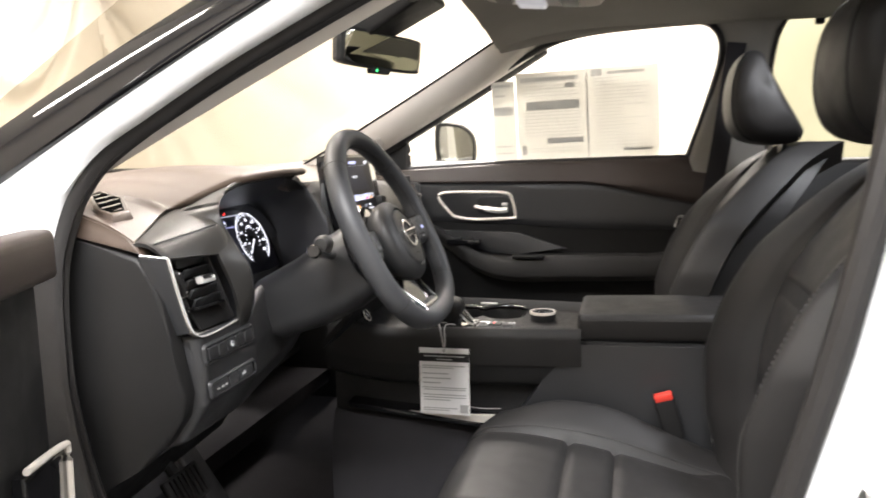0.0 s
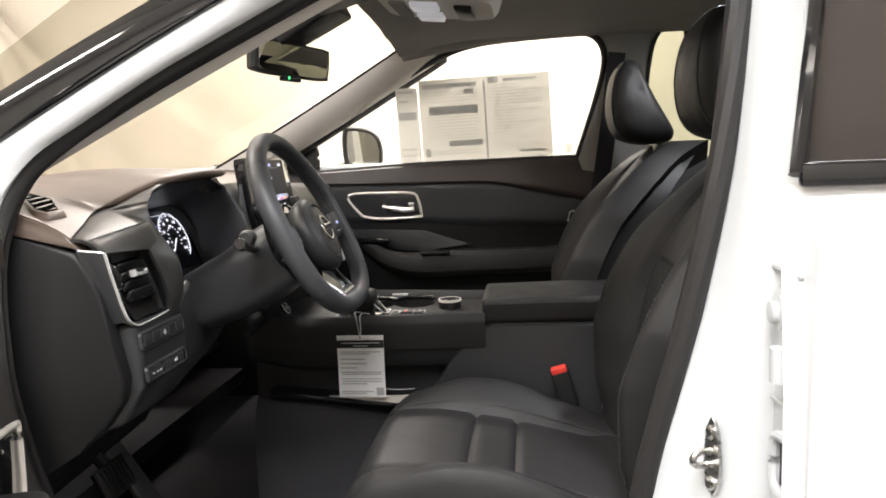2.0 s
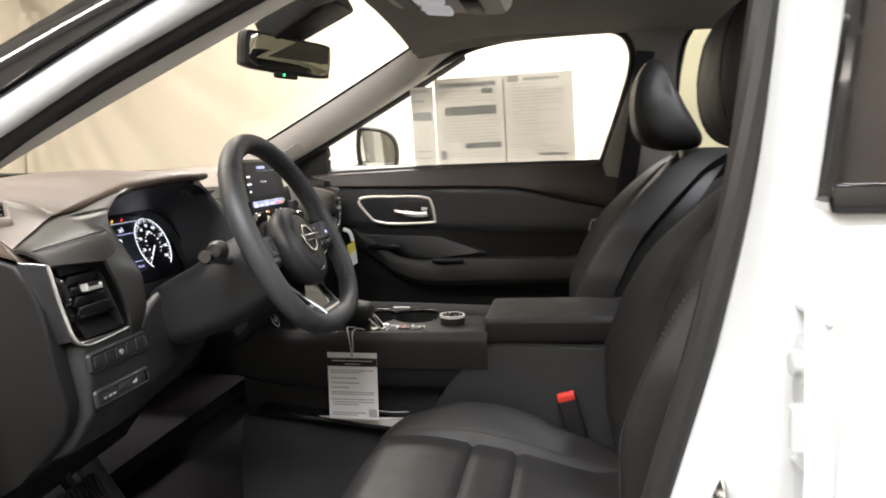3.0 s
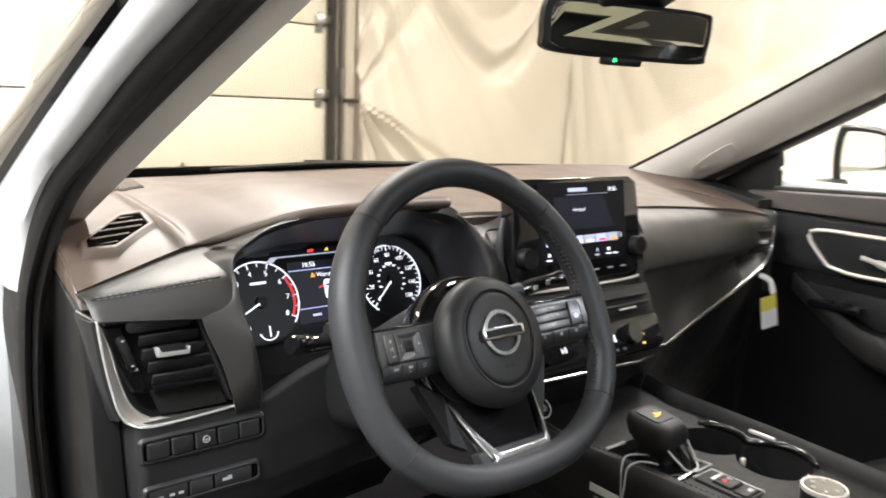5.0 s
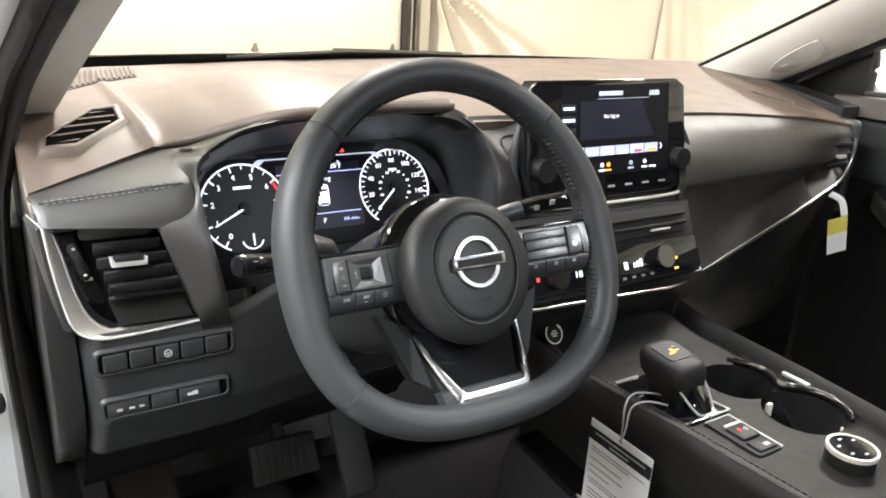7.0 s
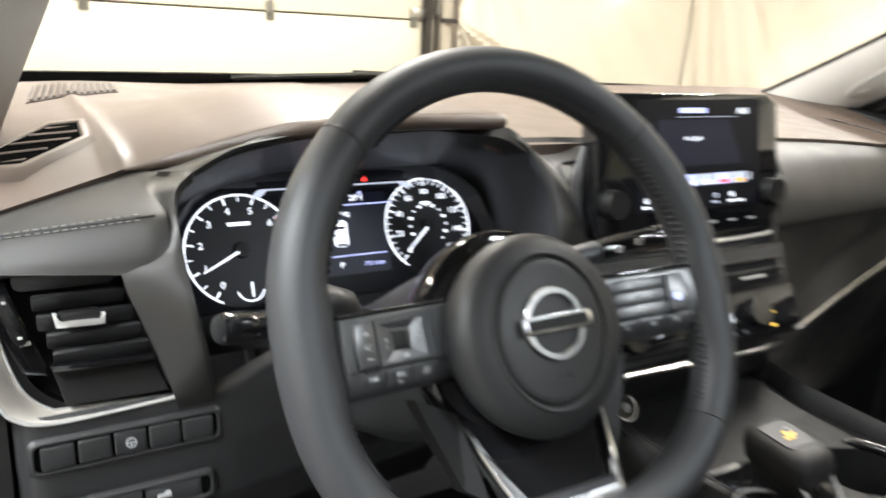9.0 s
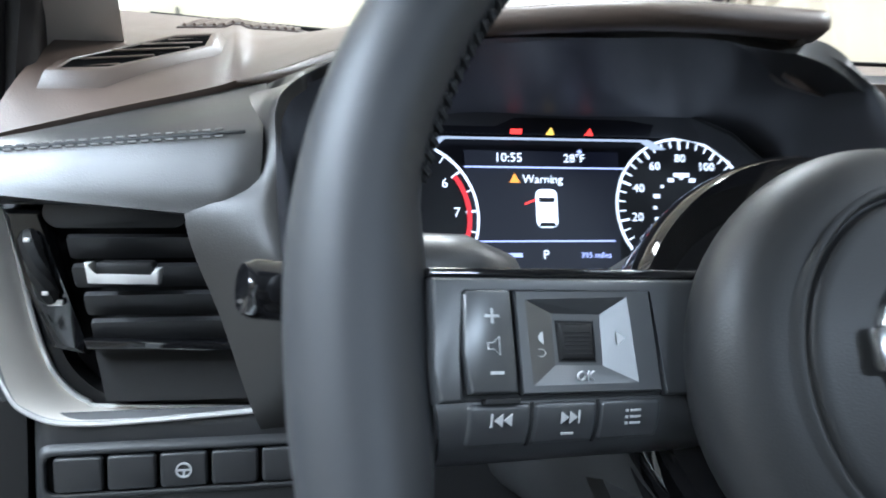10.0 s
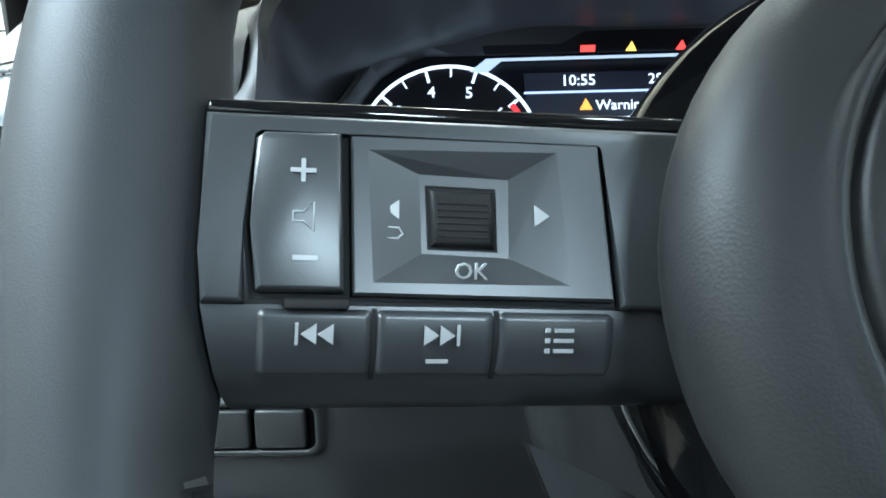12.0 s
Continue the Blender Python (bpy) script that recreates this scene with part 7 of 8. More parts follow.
for nm, fx, sg in (("left_rail", con_l, 1), ("right_rail", con_r, -1)):
    rings = []
    for k in range(25):
        y = 0.23 - 0.48 * k / 24
        x, z = fx(y), top_z(y)
        hi = 0.010 if sg > 0 else 0.020
        k = 1.0 if sg > 0 else 0.55
        rings.append([(x, y, z - 0.06), (x - sg * 0.002, y, z - 0.01), (x + sg * 0.003 * k, y, z + hi * 0.7), (x + sg * 0.010 * k, y, z + hi), (x + sg * 0.022 * k, y, z + hi * 0.7), (x + sg * 0.026 * k, y, z - 0.01), (x + sg * 0.026 * k, y, z - 0.06)])
    part(nm, loft(rings), LEATHER, cc, "padded leather console rail", angle=60)
for off in (0.0045, 0.0155):
    stitches([(con_l(y) + off, y, top_z(y) + 0.0098) for y in [0.20 - 0.44 * i / 30 for i in range(31)]], THREAD_D, cc, 0.0009, 0.0042, 0.0028, "rail_stitching")
# sides: an upper band, an open shelf set back below it, and a carpeted foot
for nm, fx, sg in (("left", con_l, 1), ("right", con_r, -1)):
    part(nm + "_side", sheet(lambda u, v: (fx(0.24 - 0.50 * u) + sg * (0.003 + 0.006 * v + 0.010 * max(0, v - 0.9) * 10), 0.24 - 0.50 * u, top_z(0.24 - 0.50 * u) - 0.012 - 0.092 * v), 20, 12, -0.01 * sg), HARD, cc, "black console side panel")
    part(nm + "_shelf_back", sheet(lambda u, v: (fx(0.24 - 0.50 * u) + sg * 0.050, 0.24 - 0.50 * u, 0.70 - 0.14 * v), 8, 4, -0.01 * sg), DARK, cc)
    part(nm + "_foot", sheet(lambda u, v: (fx(0.24 - 0.50 * u) + sg * (0.012 + 0.030 * (1 - v) ** 6), 0.24 - 0.50 * u, 0.595 - 0.05 * u - 0.25 * v), 12, 10, -0.02 * sg), CARPET, cc, "dark carpeted console foot")
    part(nm + "_rear_side", sheet(lambda u, v: (fx(-0.24 - 0.38 * u) + sg * (0.004 + 0.008 * v), -0.24 - 0.38 * u, 0.752 - 0.40 * v), 10, 8, -0.01 * sg), SOFT, cc)
part("shelf_floor", prism([(0.20, 0.610), (-0.17, 0.575), (-0.17, 0.585), (0.20, 0.620)][::-1], 0.055, Matrix(((0, 0, -1, -0.085), (1, 0, 0, 0), (0, 1, 0, 0), (0, 0, 0, 1))), 0.002), PIANO, cc, "gloss black open storage shelf")
# silver wedge drawn in place of the white jamb's reflection in the gloss shelf
part("shelf_reflection", prism([(0.075, 0.6085), (0.0, 0.6075), (-0.135, 0.612), (-0.135, 0.588), (0.0, 0.600)], 0.006, Matrix(((0, 0, -1, -0.134), (1, 0, 0, 0), (0, 1, 0, 0), (0, 0, 0, 1))), 0.0015), SATIN, cc, "pale wedge drawn as the shelf's reflection")
part("rear_block", prism([(-0.245, 0.745), (-0.30, 0.745), (-0.62, 0.752), (-0.62, 0.40), (0.0, 0.40), (-0.10, 0.565), (-0.142, 0.62), (-0.173, 0.667), (-0.209, 0.726), (-0.222, 0.741)][::-1], 0.19, Matrix(((0, 0, -1, 0.075), (1, 0, 0, 0), (0, 1, 0, 0), (0, 0, 0, 1))), 0.008, 3), SOFT, cc, "black rear console body")
ar = part("armrest", loft([[(-0.01 + (x) * s, y0, z0 + (z) * s) for x, z in rrect(0.205, 0.052, 0.013, 5)] for y0, z0, s in ((-0.244, 0.773, 0.92), (-0.248, 0.774, 0.985), (-0.256, 0.774, 1.0), (-0.45, 0.779, 1.0), (-0.60, 0.781, 1.0), (-0.615, 0.781, 0.94))]), LEATHER, cc, "black padded leather armrest lid", angle=40)
stitches([(-0.1135, -0.26 - 0.32 * i / 20, 0.7905 + 0.006 * i / 20) for i in range(21)], THREAD_D, ar, 0.0009, 0.0045, 0.003, "armrest_stitching")

# cup holders
ch = part("cup_holder", loft([[(p.x, p.y, TOPZ + z) for p in wells_line(g)] for g, z in ((0.0, 0.001), (-0.001, -0.02), (-0.004, -0.055), (-0.008, -0.058))], True, False), HARD, cc, "pair of round cup wells", angle=50)
part("cup_base", join(*[disc(0, r, 0.0, Matrix.Translation((x, y, TOPZ - 0.058)), 40, thick=0.002) for x, y, r in WELLS]), RUBBER, ch)
rl0 = wells_line(0.003)
k0 = min(range(len(rl0)), key=lambda k: rl0[k].y)
rl0 = rl0[k0:] + rl0[:k0]
rp = rl0[4:max(range(len(rl0)), key=lambda k: rl0[k].y) - 4]
rp = [(rp[max(0, k - 2)] + rp[max(0, k - 1)] + rp[k] + rp[min(len(rp) - 1, k + 1)] + rp[min(len(rp) - 1, k + 2)]) / 5 for k in range(len(rp))]
part("gloss_rim", tube([(p.x + 0.002, p.y, TOPZ + 0.006) for p in rp], [0.003] * 3 + [0.0052] * (len(rp) - 6) + [0.003] * 3, 14), PIANO, ch, "gloss black raised rim")
part("chrome_clip", box((0.083, -0.044, TOPZ + 0.0135), (0.006, 0.036, 0.004), 0.001), CHROME, ch)
part("cup_tab", box((0.040, -0.044, TOPZ - 0.020), (0.010, 0.005, 0.024), 0.002), SATIN, ch)
part("cup_tab", box((0.075, -0.118, TOPZ - 0.022), (0.006, 0.008, 0.024), 0.002), SATIN, ch)
# gear selector
gs = thing("gear_selector", "black electronic gear selector knob with lit top", "gear selector", (-0.075, 0.01, TOPZ))
part("base_plate", prism(rrect(0.078, 0.105, 0.008, 4), 0.003, Matrix.Translation((-0.075, 0.008, TOPZ + 0.001)), 0.001), PIANO, gs, "gloss black base plate")
part("base_frame", tube([(-0.112, 0.060, TOPZ + 0.004), (-0.075, 0.0605, TOPZ + 0.004)], 0.0018, 6), CHROME, gs)
part("base_frame", tube([(-0.040, -0.020, TOPZ + 0.004), (-0.036, -0.044, TOPZ + 0.004), (-0.070, -0.0445, TOPZ + 0.004)], 0.0014, 6), CHROME, gs)
GR = []
for z, cx, cy, w, d in ((0.004, -0.072, 0.010, 0.040, 0.048), (0.014, -0.072, 0.010, 0.040, 0.048), (0.021, -0.073, 0.010, 0.045, 0.056), (0.030, -0.074, 0.012, 0.052, 0.066), (0.044, -0.075, 0.013, 0.054, 0.069),
                        (0.0525, -0.075, 0.014, 0.051, 0.064), (0.0565, -0.075, 0.014, 0.043, 0.055), (0.0572, -0.075, 0.014, 0.02, 0.03)):
    GR.append([(x, y, TOPZ + z + 0.10 * (y - cy) * (1 if z > 0.02 else 0)) for x, y in rrect(w, d, min(w, d) * 0.26, 5, cx, cy)])
kb = part("knob", loft(GR), LEATHER, gs, "rounded black selector knob", angle=60)
part("top_plate", prism(rrect(0.036, 0.036, 0.006, 4, 0, 0.002), 0.0015, Matrix.Translation((-0.075, 0.016, TOPZ + 0.0568)) @ pose(0, 0, 0, 5.7)), LCD, kb, "black shift pattern plate")
for x, y, m, w, h in ((-0.075, 0.016, AMBER_G, 0.004, 0.009), (-0.069, 0.016, AMBER_G, 0.007, 0.002), (-0.081, 0.012, AMBER_G, 0.006, 0.002), (-0.066, 0.024, PRINT, 0.006, 0.002)):
    part("shift_mark", box((x, y, TOPZ + 0.0588), (w, h, 0.0006)), m, kb)
part("front_blade", prism([(-0.010, -0.030), (0.010, -0.030), (0.008, 0.012), (-0.008, 0.012)], 0.004, plane_m((-0.070, -0.022, TOPZ + 0.022), (1, 0, 0), (0, 0.62, 0.78)), 0.001), PIANO, gs)
part("blade_edge", tube(curve([(-0.096, -0.012, TOPZ + 0.034), (-0.086, -0.032, TOPZ + 0.012), (-0.078, -0.040, TOPZ + 0.005), (-0.060, -0.040, TOPZ + 0.005), (-0.053, -0.030, TOPZ + 0.014), (-0.049, -0.014, TOPZ + 0.030)], 4), 0.0015, 6), CHROME, gs, "chrome edge of the front blade")
# parking brake
pb = thing("parking_brake", "electronic parking brake switch with silver frame", "switch", (-0.062, -0.085, TOPZ))
part("well", prism(rrect(0.038, 0.072, 0.005, 4, -0.064, -0.084), 0.002, Matrix.Translation((0, 0, TOPZ + 0.0008)), 0.0006), DARK, pb)
part("lever", box((-0.062, -0.082, TOPZ + 0.003), (0.028, 0.026, 0.007), 0.003), HARD, pb)
part("lever_edge", box((-0.062, -0.0685, TOPZ + 0.0055), (0.026, 0.004, 0.003), 0.001), CHROME, pb)
part("lever_mark", disc(0.0015, 0.0022, 0, Matrix.Translation((-0.066, -0.080, TOPZ + 0.0066)), 20), RED_G, pb)
part("lever_mark", disc(0.0016, 0.0028, 0, Matrix.Translation((-0.058, -0.082, TOPZ + 0.0066)), 20), INK_L, pb)
part("hold_button", box((-0.063, -0.107, TOPZ + 0.0025), (0.029, 0.019, 0.006), 0.002), HARD, pb)
part("hold_mark", box((-0.060, -0.110, TOPZ + 0.0058), (0.008, 0.005, 0.0005)), INK_L, pb)
part("frame", tube([(-0.083, -0.050, TOPZ + 0.003), (-0.045, -0.050, TOPZ + 0.003), (-0.045, -0.119, TOPZ + 0.003)], 0.0012, 6), CHROME, pb)
# drive mode dial
dm = thing("drive_mode_dial", "round drive mode dial with knurled chrome rim", "dial", (-0.004, -0.168, TOPZ))
part("dial_body", lathe([(0, 0), (0.0245, 0.0), (0.0245, 0.014), (0.0225, 0.018), (0.0, 0.018)], Matrix.Translation((-0.004, -0.168, TOPZ)), 48), HARD, dm)
part("dial_rim", disc(0.0226, 0.0250, 0.0140, Matrix.Translation((-0.004, -0.168, TOPZ)), 48, thick=0.005), SATIN, dm, "satin silver dial rim")
part("dial_top", disc(0, 0.0208, 0.0180, Matrix.Translation((-0.004, -0.168, TOPZ)), 40), PIANO, dm)
for k in range(5):
    a = radians(30 + 60 * k)
    part("mode_mark", box((-0.004 + 0.0145 * math.cos(a), -0.168 + 0.0145 * math.sin(a), TOPZ + 0.0193), (0.0045, 0.0022, 0.0005)), PRINT, dm)

# ---- hanging tag ----
tg2 = thing("paper_tag", "white printed card tag hanging on a string", "paper tag", (-0.152, 0.0, 0.61))
TM = plane_m((-0.1545, 0.048, 0.612), (0.0, -1, 0.0), (0, 0, 1))
part("card", prism([(0, 0), (0.0955, 0.0), (0.0955, 0.128), (0, 0.128)], 0.0007, TM), PAPER, tg2)
part("black_band", prism([(0, 0.102), (0.0955, 0.102), (0.0955, 0.118), (0, 0.118)], 0.0003, TM, z0=0.0009), DARK, tg2)
part("band_text", join(box((0.048, 0.1125, 0.0013), (0.078, 0.0022, 0.0002), m=TM), box((0.048, 0.1065, 0.0013), (0.030, 0.0020, 0.0002), m=TM)), PRINT, tg2)
tx = []
for k, (y, x0, wmax) in enumerate(((0.094, 0.006, 0.082), (0.090, 0.006, 0.06), (0.079, 0.006, 0.05), (0.070, 0.006, 0.054), (0.061, 0.006, 0.034), (0.052, 0.006, 0.083), (0.048, 0.008, 0.08), (0.038, 0.006, 0.082), (0.033, 0.008, 0.08), (0.028, 0.008, 0.05), (0.012, 0.006, 0.066), (0.008, 0.006, 0.05))):
    tx.append(box((x0 + wmax / 2, y, 0.0012), (wmax, 0.0018, 0.0002), m=TM))
tagged(part("printed_text", join(*tx), INK_L, tg2), kind="stuff")
part("code_patch", box((0.085, 0.012, 0.0012), (0.016, 0.016, 0.0002), m=TM), INK_L, tg2)
part("eyelet", disc(0.0012, 0.0026, 0.0009, TM @ Matrix.Translation((0.048, 0.1235, 0)), 20), INK_L, tg2)
part("string", tube(curve([(-0.1555, 0.0, 0.735), (-0.153, 0.003, 0.752), (-0.148, 0.008, 0.776), (-0.130, 0.014, 0.782), (-0.10, 0.012, 0.776), (-0.085, 0.005, 0.772)], 6), 0.0011, 6), THREAD, tg2)
part("string", tube(curve([(-0.1555, 0.0, 0.735), (-0.1535, -0.002, 0.752), (-0.147, 0.000, 0.776), (-0.125, -0.002, 0.779), (-0.10, -0.010, 0.772)], 6), 0.0011, 6), THREAD, tg2)
part("loose_cord", tube(curve([(-0.150, -0.047, 0.628), (-0.150, -0.07, 0.626), (-0.148, -0.105, 0.627)], 6), 0.0008, 5), THREAD, tg2)
# yellow tag by the passenger vent
yt = thing("warning_tag", "small yellow and white tag on a strap", "tag", (0.53, 0.19, 0.80))
YM = plane_m((0.518, 0.186, 0.815), (0.92, -0.30, 0.22), (-0.22, 0.05, 0.95))
part("strap", tube(curve([(0.497, 0.205, 0.905), (0.512, 0.192, 0.895), (0.520, 0.186, 0.870)], 5), 0.003, 6, flat=2.0), PAPER, yt)
part("label_top", box((0.0, 0.038, 0), (0.038, 0.028, 0.001), m=YM), YELLOW_P, yt)
part("label_bottom", box((0.0, 0.006, 0), (0.038, 0.036, 0.001), m=YM), PAPER, yt)

# ---- front seats ----
CUSH = [(-0.040, 0.535), (-0.050, 0.572), (-0.072, 0.600), (-0.105, 0.615), (-0.150, 0.616), (-0.24, 0.606), (-0.32, 0.592), (-0.41, 0.570), (-0.53, 0.545)]
BOLS = [(-0.04, 0.004), (-0.10, 0.012), (-0.145, 0.024), (-0.22, 0.046), (-0.28, 0.050), (-0.365, 0.040), (-0.47, 0.022), (-0.53, 0.012)]


def cushion_point(u, v):
    """u across from -1 to 1, v from the nose (0) to the back (1)."""
    y = -0.040 - 0.49 * v ** 1.15
    z = interp(y, CUSH[::-1])
    a = abs(u)
    b = max(0.0, (a - 0.56) / 0.44)
    z += interp(y, BOLS[::-1]) * math.sin(min(1.0, b * 1.05) * math.pi * 0.58) ** 0.8
    if a > 0.86:
        z -= 0.10 * ((a - 0.86) / 0.14) ** 2.2
    y += 0.022 * max(0.0, a - 0.6) ** 2 / 0.16 * -1 * (1 - v)
    # seams pressed into the surface
    if a < 0.575:
        soft = 0.006 * math.cos(a / 0.575 * math.pi / 2) ** 0.5
        for c, d in ((-0.237, 0.009), (-0.314, 0.009)):
            z -= d * math.exp(-((y - c) / 0.0055) ** 2)
        z += soft
    z -= 0.011 * math.exp(-((a - 0.575) / 0.018) ** 2)
    return u * 0.242, y, z


BACK = [(0.52, -0.520), (0.64, -0.532), (0.73, -0.532), (0.82, -0.545), (0.92, -0.580), (1.01, -0.640), (1.07, -0.690), (1.115, -0.730)]


def back_point(u, v):
    """v from the hip (0) to the shoulder (1)."""
    z = 0.535 + 0.570 * v
    y = interp(z, BACK)
    half = lin(v, [(0, 0.220), (0.3, 0.245), (0.55, 0.255), (0.72, 0.240), (0.86, 0.205), (0.95, 0.160), (1.0, 0.12)])
    a = abs(u)
    b = max(0.0, (a - 0.50) / 0.50)
    y += 0.072 * math.sin(min(1, b * 1.08) * math.pi * 0.60) ** 0.9 * lin(v, [(0, 0.5), (0.2, 0.95), (0.4, 1.0), (0.7, 0.7), (0.9, 0.35), (1, 0.1)])
    if a > 0.86:
        y -= 0.07 * ((a - 0.86) / 0.14) ** 2
    y -= 0.011 * math.exp(-((a - 0.52) / 0.018) ** 2)
    for c in (0.36, 0.62):
        if a < 0.52:
            y -= 0.008 * math.exp(-((v - c) / 0.010) ** 2)
    if v > 0.92:
        y -= 0.03 * ((v - 0.92) / 0.08) ** 2
    return u * half, y, z


def seat(name, x, dy, hy, label):
    s = thing(name, label, "car seat", (x, -0.30 + dy, 0.35), "front seats")
    c = part("cushion", sheet(lambda u, v: (lambda p: (x + p[0], p[1] + dy, p[2]))(cushion_point(2 * u - 1, v)), 64, 60, -0.06), LEATHER, s, "black leather cushion with side bolsters", angle=60)
    part("cushion_base", box((x, -0.30 + dy, 0.495), (0.475, 0.44, 0.13), 0.035, 4), LEATHER, s)
    part("seat_frame", box((x, -0.30 + dy, 0.40), (0.42, 0.42, 0.10), 0.01), DARK, s)
    b = part("backrest", sheet(lambda u, v: (lambda p: (x + p[0], p[1] + dy, p[2]))(back_point(1 - 2 * u, v)), 64, 64, 0.05), LEATHER, s, "black leather backrest with side bolsters", angle=60)
    rings = []
    for k in range(13):
        v = k / 12
        h = lin(v, [(0, 0.205), (0.3, 0.232), (0.55, 0.242), (0.72, 0.228), (0.86, 0.195), (0.95, 0.150), (1.0, 0.11)])
        z0 = 0.535 + 0.560 * v
        y0 = interp(z0, BACK) - 0.03 + dy
        rings.append([(x - h, y0 + 0.03, z0), (x - h * 0.95, y0 - 0.06, z0), (x + h * 0.95, y0 - 0.06, z0), (x + h, y0 + 0.03, z0)])
    part("back_shell", loft(rings), HARD, s, angle=60)
    for sx in (-1, 1):
        stitches([(x + sx * 0.242 * 0.615, cushion_point(0.615, v)[1] + dy, cushion_point(0.615, v)[2] + 0.0005) for v in [0.10 + 0.85 * i / 24 for i in range(25)]], THREAD_D, c, 0.0009, 0.0045, 0.003, "bolster_stitching")
        pts = []
        for i in range(25):
            p = back_point(sx * 0.86, 0.05 + 0.85 * i / 24)
            pts.append((x + p[0], p[1] + dy + 0.001, p[2]))
        stitches(pts, THREAD_D, b, 0.0009, 0.0045, 0.003, "bolster_stitching")
    # head restraint
    prof = [(-0.598, 1.300), (-0.580, 1.292), (-0.562, 1.257), (-0.554, 1.200), (-0.560, 1.150), (-0.578, 1.118), (-0.610, 1.102), (-0.650, 1.098), (-0.690, 1.104), (-0.700, 1.120), (-0.690, 1.145), (-0.664, 1.190), (-0.635, 1.247), (-0.616, 1.291)]
    prof = [(p.x, p.y) for p in curve([(a, b, 0) for a, b in prof], 3, True)]
    HR = []
    for px, k in ((-0.128, 0.35), (-0.125, 0.60), (-0.117, 0.80), (-0.100, 0.93), (-0.07, 0.985), (0.0, 1.0), (0.07, 0.985), (0.100, 0.93), (0.117, 0.80), (0.125, 0.60), (0.128, 0.35)):
        HR.append([(x + px * (1.0 - 0.12 * max(0, (q[1] - 1.2) / 0.1)), -0.625 + (q[0] + 0.625) * k + hy, 1.195 + (q[1] - 1.195) * k) for q in prof])
    h = part("head_restraint", loft(HR), LEATHER, s, "black padded head restraint", angle=60)
    for sx in (-1, 1):
        part("seam", tube([(x + sx * 0.088 * (1.0 - 0.12 * max(0, (q[1] - 1.2) / 0.1)), -0.625 + (q[0] + 0.625) * 0.965 + hy, 1.195 + (q[1] - 1.195) * 0.965) for q in prof[2:18]], 0.0014, 6), DARK, h)
        part("post", tube([(x + sx * 0.06, -0.665 + hy, 1.03), (x + sx * 0.06, -0.655 + hy, 1.13)], 0.006, 10), CHROME, s, "chrome head restraint post")
    return s


seat("driver_seat", -0.37, 0.0, -0.034, "black leather driver seat with stitched bolsters")
seat("passenger_seat", 0.315, 0.06, 0.014, "black leather passenger seat with stitched bolsters")
# buckle
bk = thing("seat_belt_buckle", "black seat belt buckle with red button", "belt buckle", (-0.145, -0.405, 0.56))
BK = plane_m((-0.150, -0.405, 0.630), (0, -1, 0.28), (0, 0.28, 1))
part("housing", box((0, 0, 0), (0.036, 0.085, 0.024), 0.006, 3, m=BK), HARD, bk)
part("red_button", box((0.0, 0.0385, 0.002), (0.031, 0.012, 0.022), 0.002, m=BK), RED_P, bk, "red release button")
part("stalk", tube([BK @ Vector((0, -0.04, 0)), (-0.145, -0.43, 0.53)], 0.012, 8), HARD, bk)
part("tongue", box((-0.155, -0.492, 0.595), (0.02, 0.03, 0.016), 0.003), STEEL, bk)
# passenger belt on the centre pillar
pbt = thing("seat_belt", "black seat belt hanging by the centre pillar", "seat belt", (0.66, -0.58, 0.6))
part("webbing", tube(curve([(0.630, -0.600, 1.36), (0.640, -0.575, 1.15), (0.645, -0.545, 0.95), (0.650, -0.520, 0.80), (0.660, -0.52, 0.55)], 6), 0.024, 8, flat=0.10, up=(1, 0, 0)), CARPET, pbt)
part("belt_clip", tube([(0.630, -0.475, 0.915), (0.632, -0.462, 0.912), (0.632, -0.455, 0.885), (0.630, -0.468, 0.882), (0.630, -0.475, 0.915)], 0.003, 6), STEEL, pbt, "steel belt tongue")
# pedals
pe = thing("brake_pedal", "black ribbed brake pedal in the footwell", "pedal", (-0.40, 0.40, 0.5))
PM = plane_m((-0.40, 0.40, 0.545), (1, 0, 0), (0, 0.5, 0.86))
part("pad", box((0, 0, 0), (0.10, 0.06, 0.012), 0.005, 3, m=PM), RUBBER, pe)
part("ribs", join(*[box((-0.036 + 0.012 * k, 0, 0.008), (0.005, 0.05, 0.004), 0.001, m=PM) for k in range(7)]), RUBBER, pe)
part("arm", tube([(-0.40, 0.41, 0.55), (-0.40, 0.50, 0.68), (-0.40, 0.56, 0.82)], 0.01, 8), DARK, pe)
pf = thing("foot_rest", "black ribbed foot rest beside the pedals", "foot rest", (-0.57, 0.50, 0.45))
part("pad", box((0, 0, 0), (0.09, 0.20, 0.03), 0.01, 3, m=plane_m((-0.58, 0.50, 0.50), (1, 0, 0), (0, 0.7, 0.71))), RUBBER, pf)
ga = thing("accelerator_pedal", "black accelerator pedal in the footwell", "pedal", (-0.27, 0.46, 0.45))
part("pad", box((0, 0, 0), (0.055, 0.16, 0.014), 0.005, 3, m=plane_m((-0.27, 0.45, 0.50), (1, 0, 0), (0, 0.55, 0.83))), RUBBER, ga)

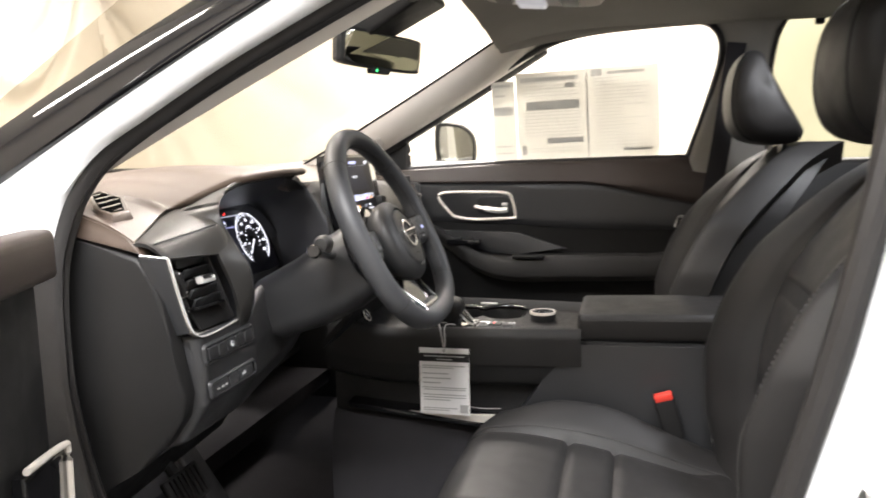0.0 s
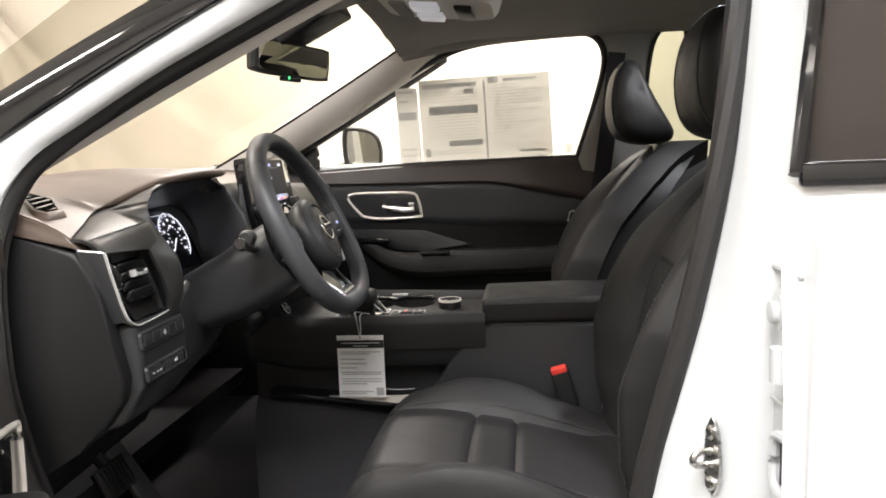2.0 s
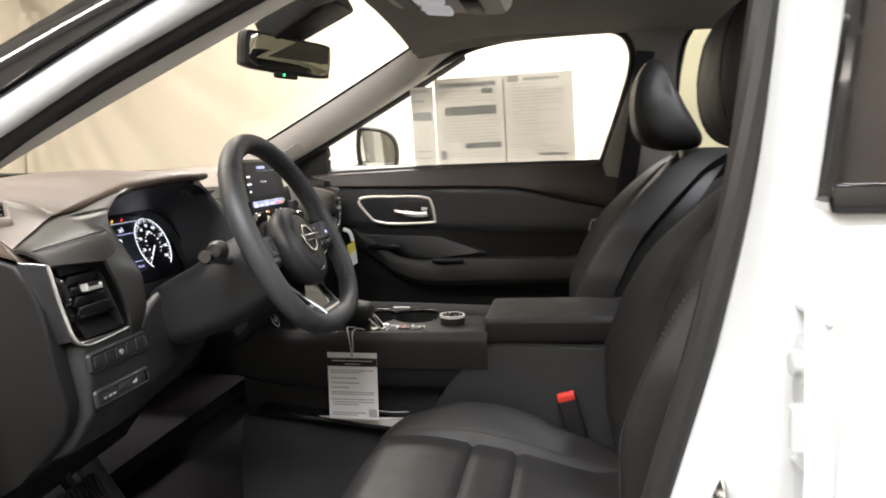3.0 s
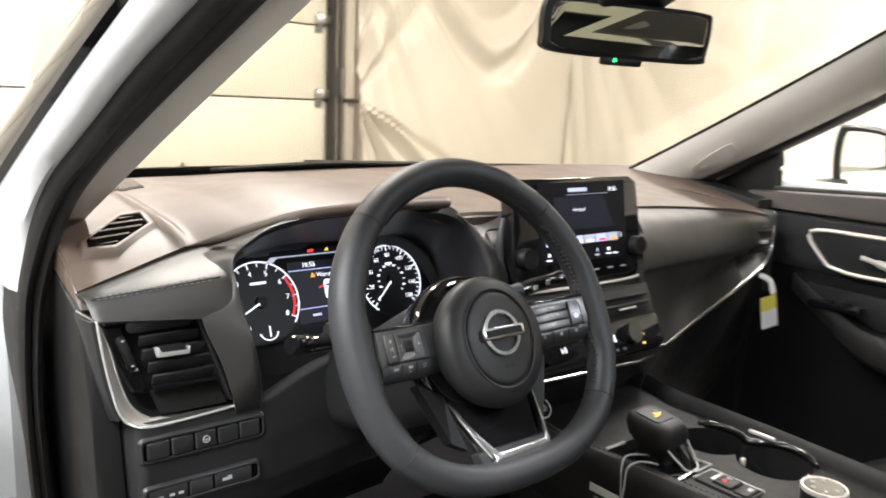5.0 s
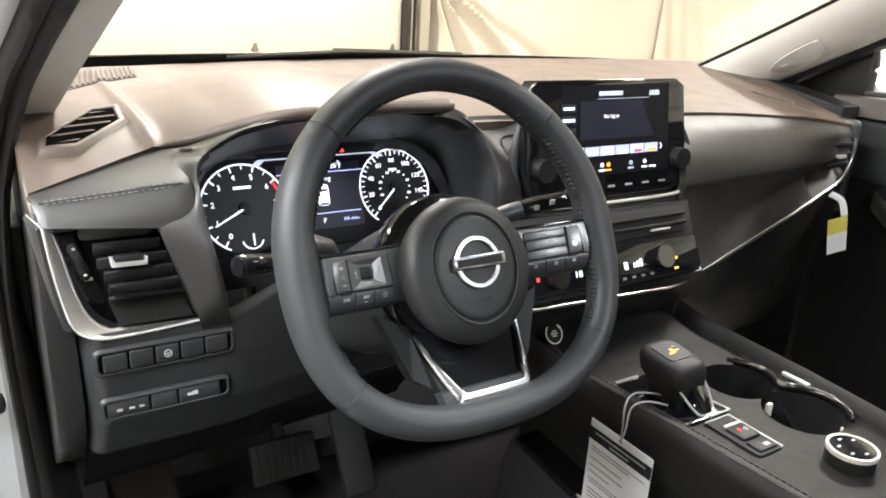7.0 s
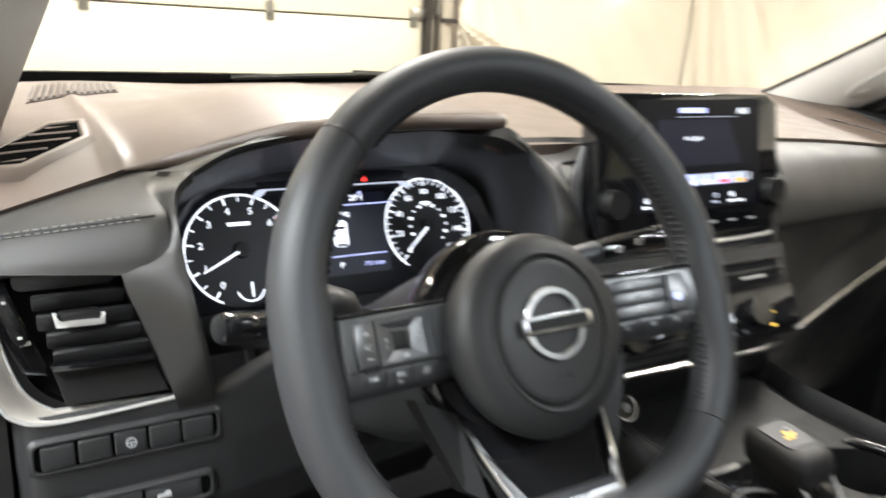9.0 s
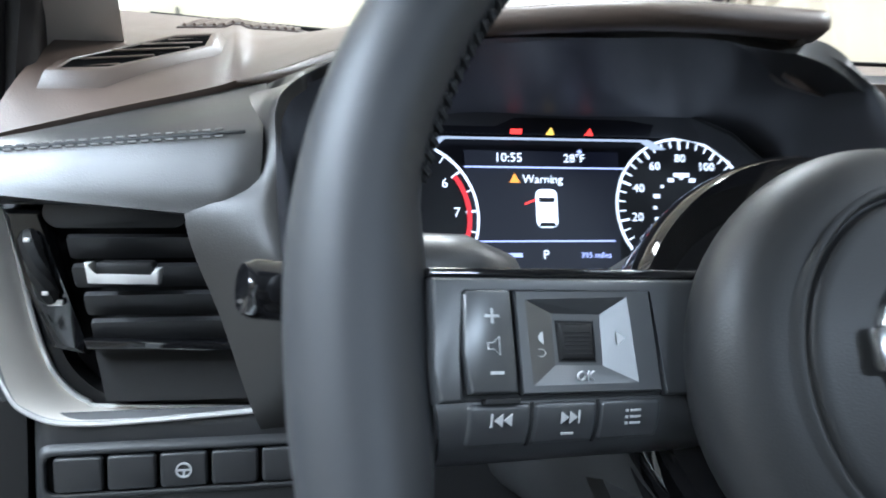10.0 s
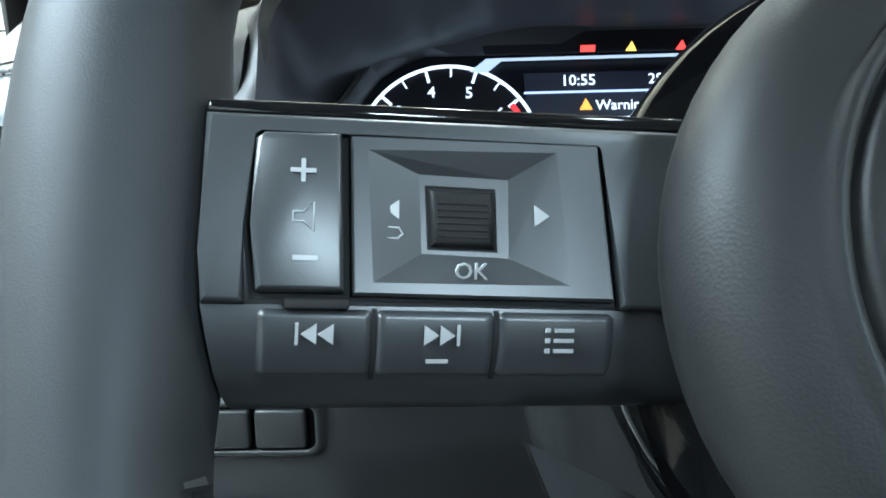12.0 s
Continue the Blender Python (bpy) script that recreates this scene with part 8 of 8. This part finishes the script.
# ---- door hardware on the driver's centre pillar ----
sk = thing("door_striker", "zinc door striker loop bolted to the pillar", "door striker", (-0.80, -0.54, 0.765))
SKM = plane_m((-0.778, -0.5445, 0.749), (-0.93, -0.36, 0), (0, 0, 1))
part("plate", prism([(p.x, p.y) for p in curve([(0, 0.048, 0), (-0.012, 0.020, 0), (-0.013, -0.02, 0), (0, -0.046, 0), (0.013, -0.02, 0), (0.012, 0.02, 0)], 4, True)][::-1], 0.004, SKM, 0.001), STEEL, sk)
part("loop", tube(curve([SKM @ Vector(p) for p in ((0.0, 0.008, 0.0), (0.0, 0.008, 0.020), (0.0, 0.003, 0.027), (0.0, -0.003, 0.027), (0.0, -0.007, 0.020), (0.0, -0.007, 0.0))], 5), 0.0040, 10), STEEL, sk)
for z in (0.030, -0.030):
    part("bolt", lathe([(0, 0), (0.008, 0), (0.008, 0.004), (0.005, 0.006), (0, 0.006)], SKM @ Matrix.Translation((0, z, 0.003)), 16), STEEL, sk)
hg = ro
HG = plane_m((-0.838, -0.600, 0.915), (-0.995, -0.05, 0), (0, 0, 1))
part("hinge_leaf", prism(rrect(0.052, 0.075, 0.02, 5), 0.006, HG, 0.002, z0=0.001), PAINT_J, hg)
part("hinge_bolt", lathe([(0, 0), (0.018, 0), (0.018, 0.003), (0.011, 0.004), (0.011, 0.010), (0.008, 0.011), (0.0, 0.011)], HG @ Matrix.Translation((-0.004, 0.012, 0.006)), 20), PAINT_J, hg)
part("hinge_knuckle", tube([HG @ Vector((0.016, -0.02, 0.010)), HG @ Vector((0.016, -0.055, 0.010))], 0.012, 12), PAINT_J, hg)
lp = ro
part("check_rim", tube(curve([HG @ Vector(p) for p in ((0.022, -0.115, 0.004), (-0.004, -0.118, 0.005), (-0.014, -0.13, 0.005), (-0.014, -0.165, 0.005), (-0.004, -0.178, 0.005), (0.022, -0.178, 0.004))], 5), 0.006, 8), PAINT_J, lp)
part("check_opening", box((0.012, -0.147, 0.0015), (0.034, 0.05, 0.003), 0.001, m=HG), DARK, lp)
for z, h in ((-0.085, 0.006), (0.055, 0.006)):
    part("shut_step", box((0.0, z, 0.001), (0.075, h, 0.006), 0.002, m=HG), PAINT_J, lp)

# check arm between the front hinge pillar and the open door
ck = thing("door_check", "black door check arm with rubber end stop", "door check", (-0.75, 0.37, 0.74))
part("stop", loft([[Vector((x, 0.371 + r * math.cos(t), 0.740 + 0.9 * r * math.sin(t))) for t in [2 * math.pi * i / 16 for i in range(16)]] for x, r in ((-0.731, 0.004), (-0.733, 0.0115), (-0.741, 0.0140), (-0.749, 0.0125), (-0.753, 0.0090), (-0.768, 0.0085), (-0.771, 0.004))]), RUBBER, ck, "black rubber end stop")
part("arm", tube(curve([(-0.768, 0.371, 0.739), (-0.800, 0.368, 0.730), (-0.860, 0.360, 0.718)], 5), 0.0055, 8, flat=0.6), HARD, ck)

# wipers below the windscreen
wp = thing("wiper", "black windscreen wiper resting at the cowl", "wiper", (-0.1, 0.74, 1.07))
part("blade", tube(curve([(-0.36, 0.745, 1.074), (-0.22, 0.762, 1.078), (-0.10, 0.772, 1.080), (0.10, 0.775, 1.076)], 6), 0.004, 6), RUBBER, wp)
part("arm", tube([(-0.16, 0.775, 1.082), (0.12, 0.79, 1.074)], 0.005, 6), RUBBER, wp)
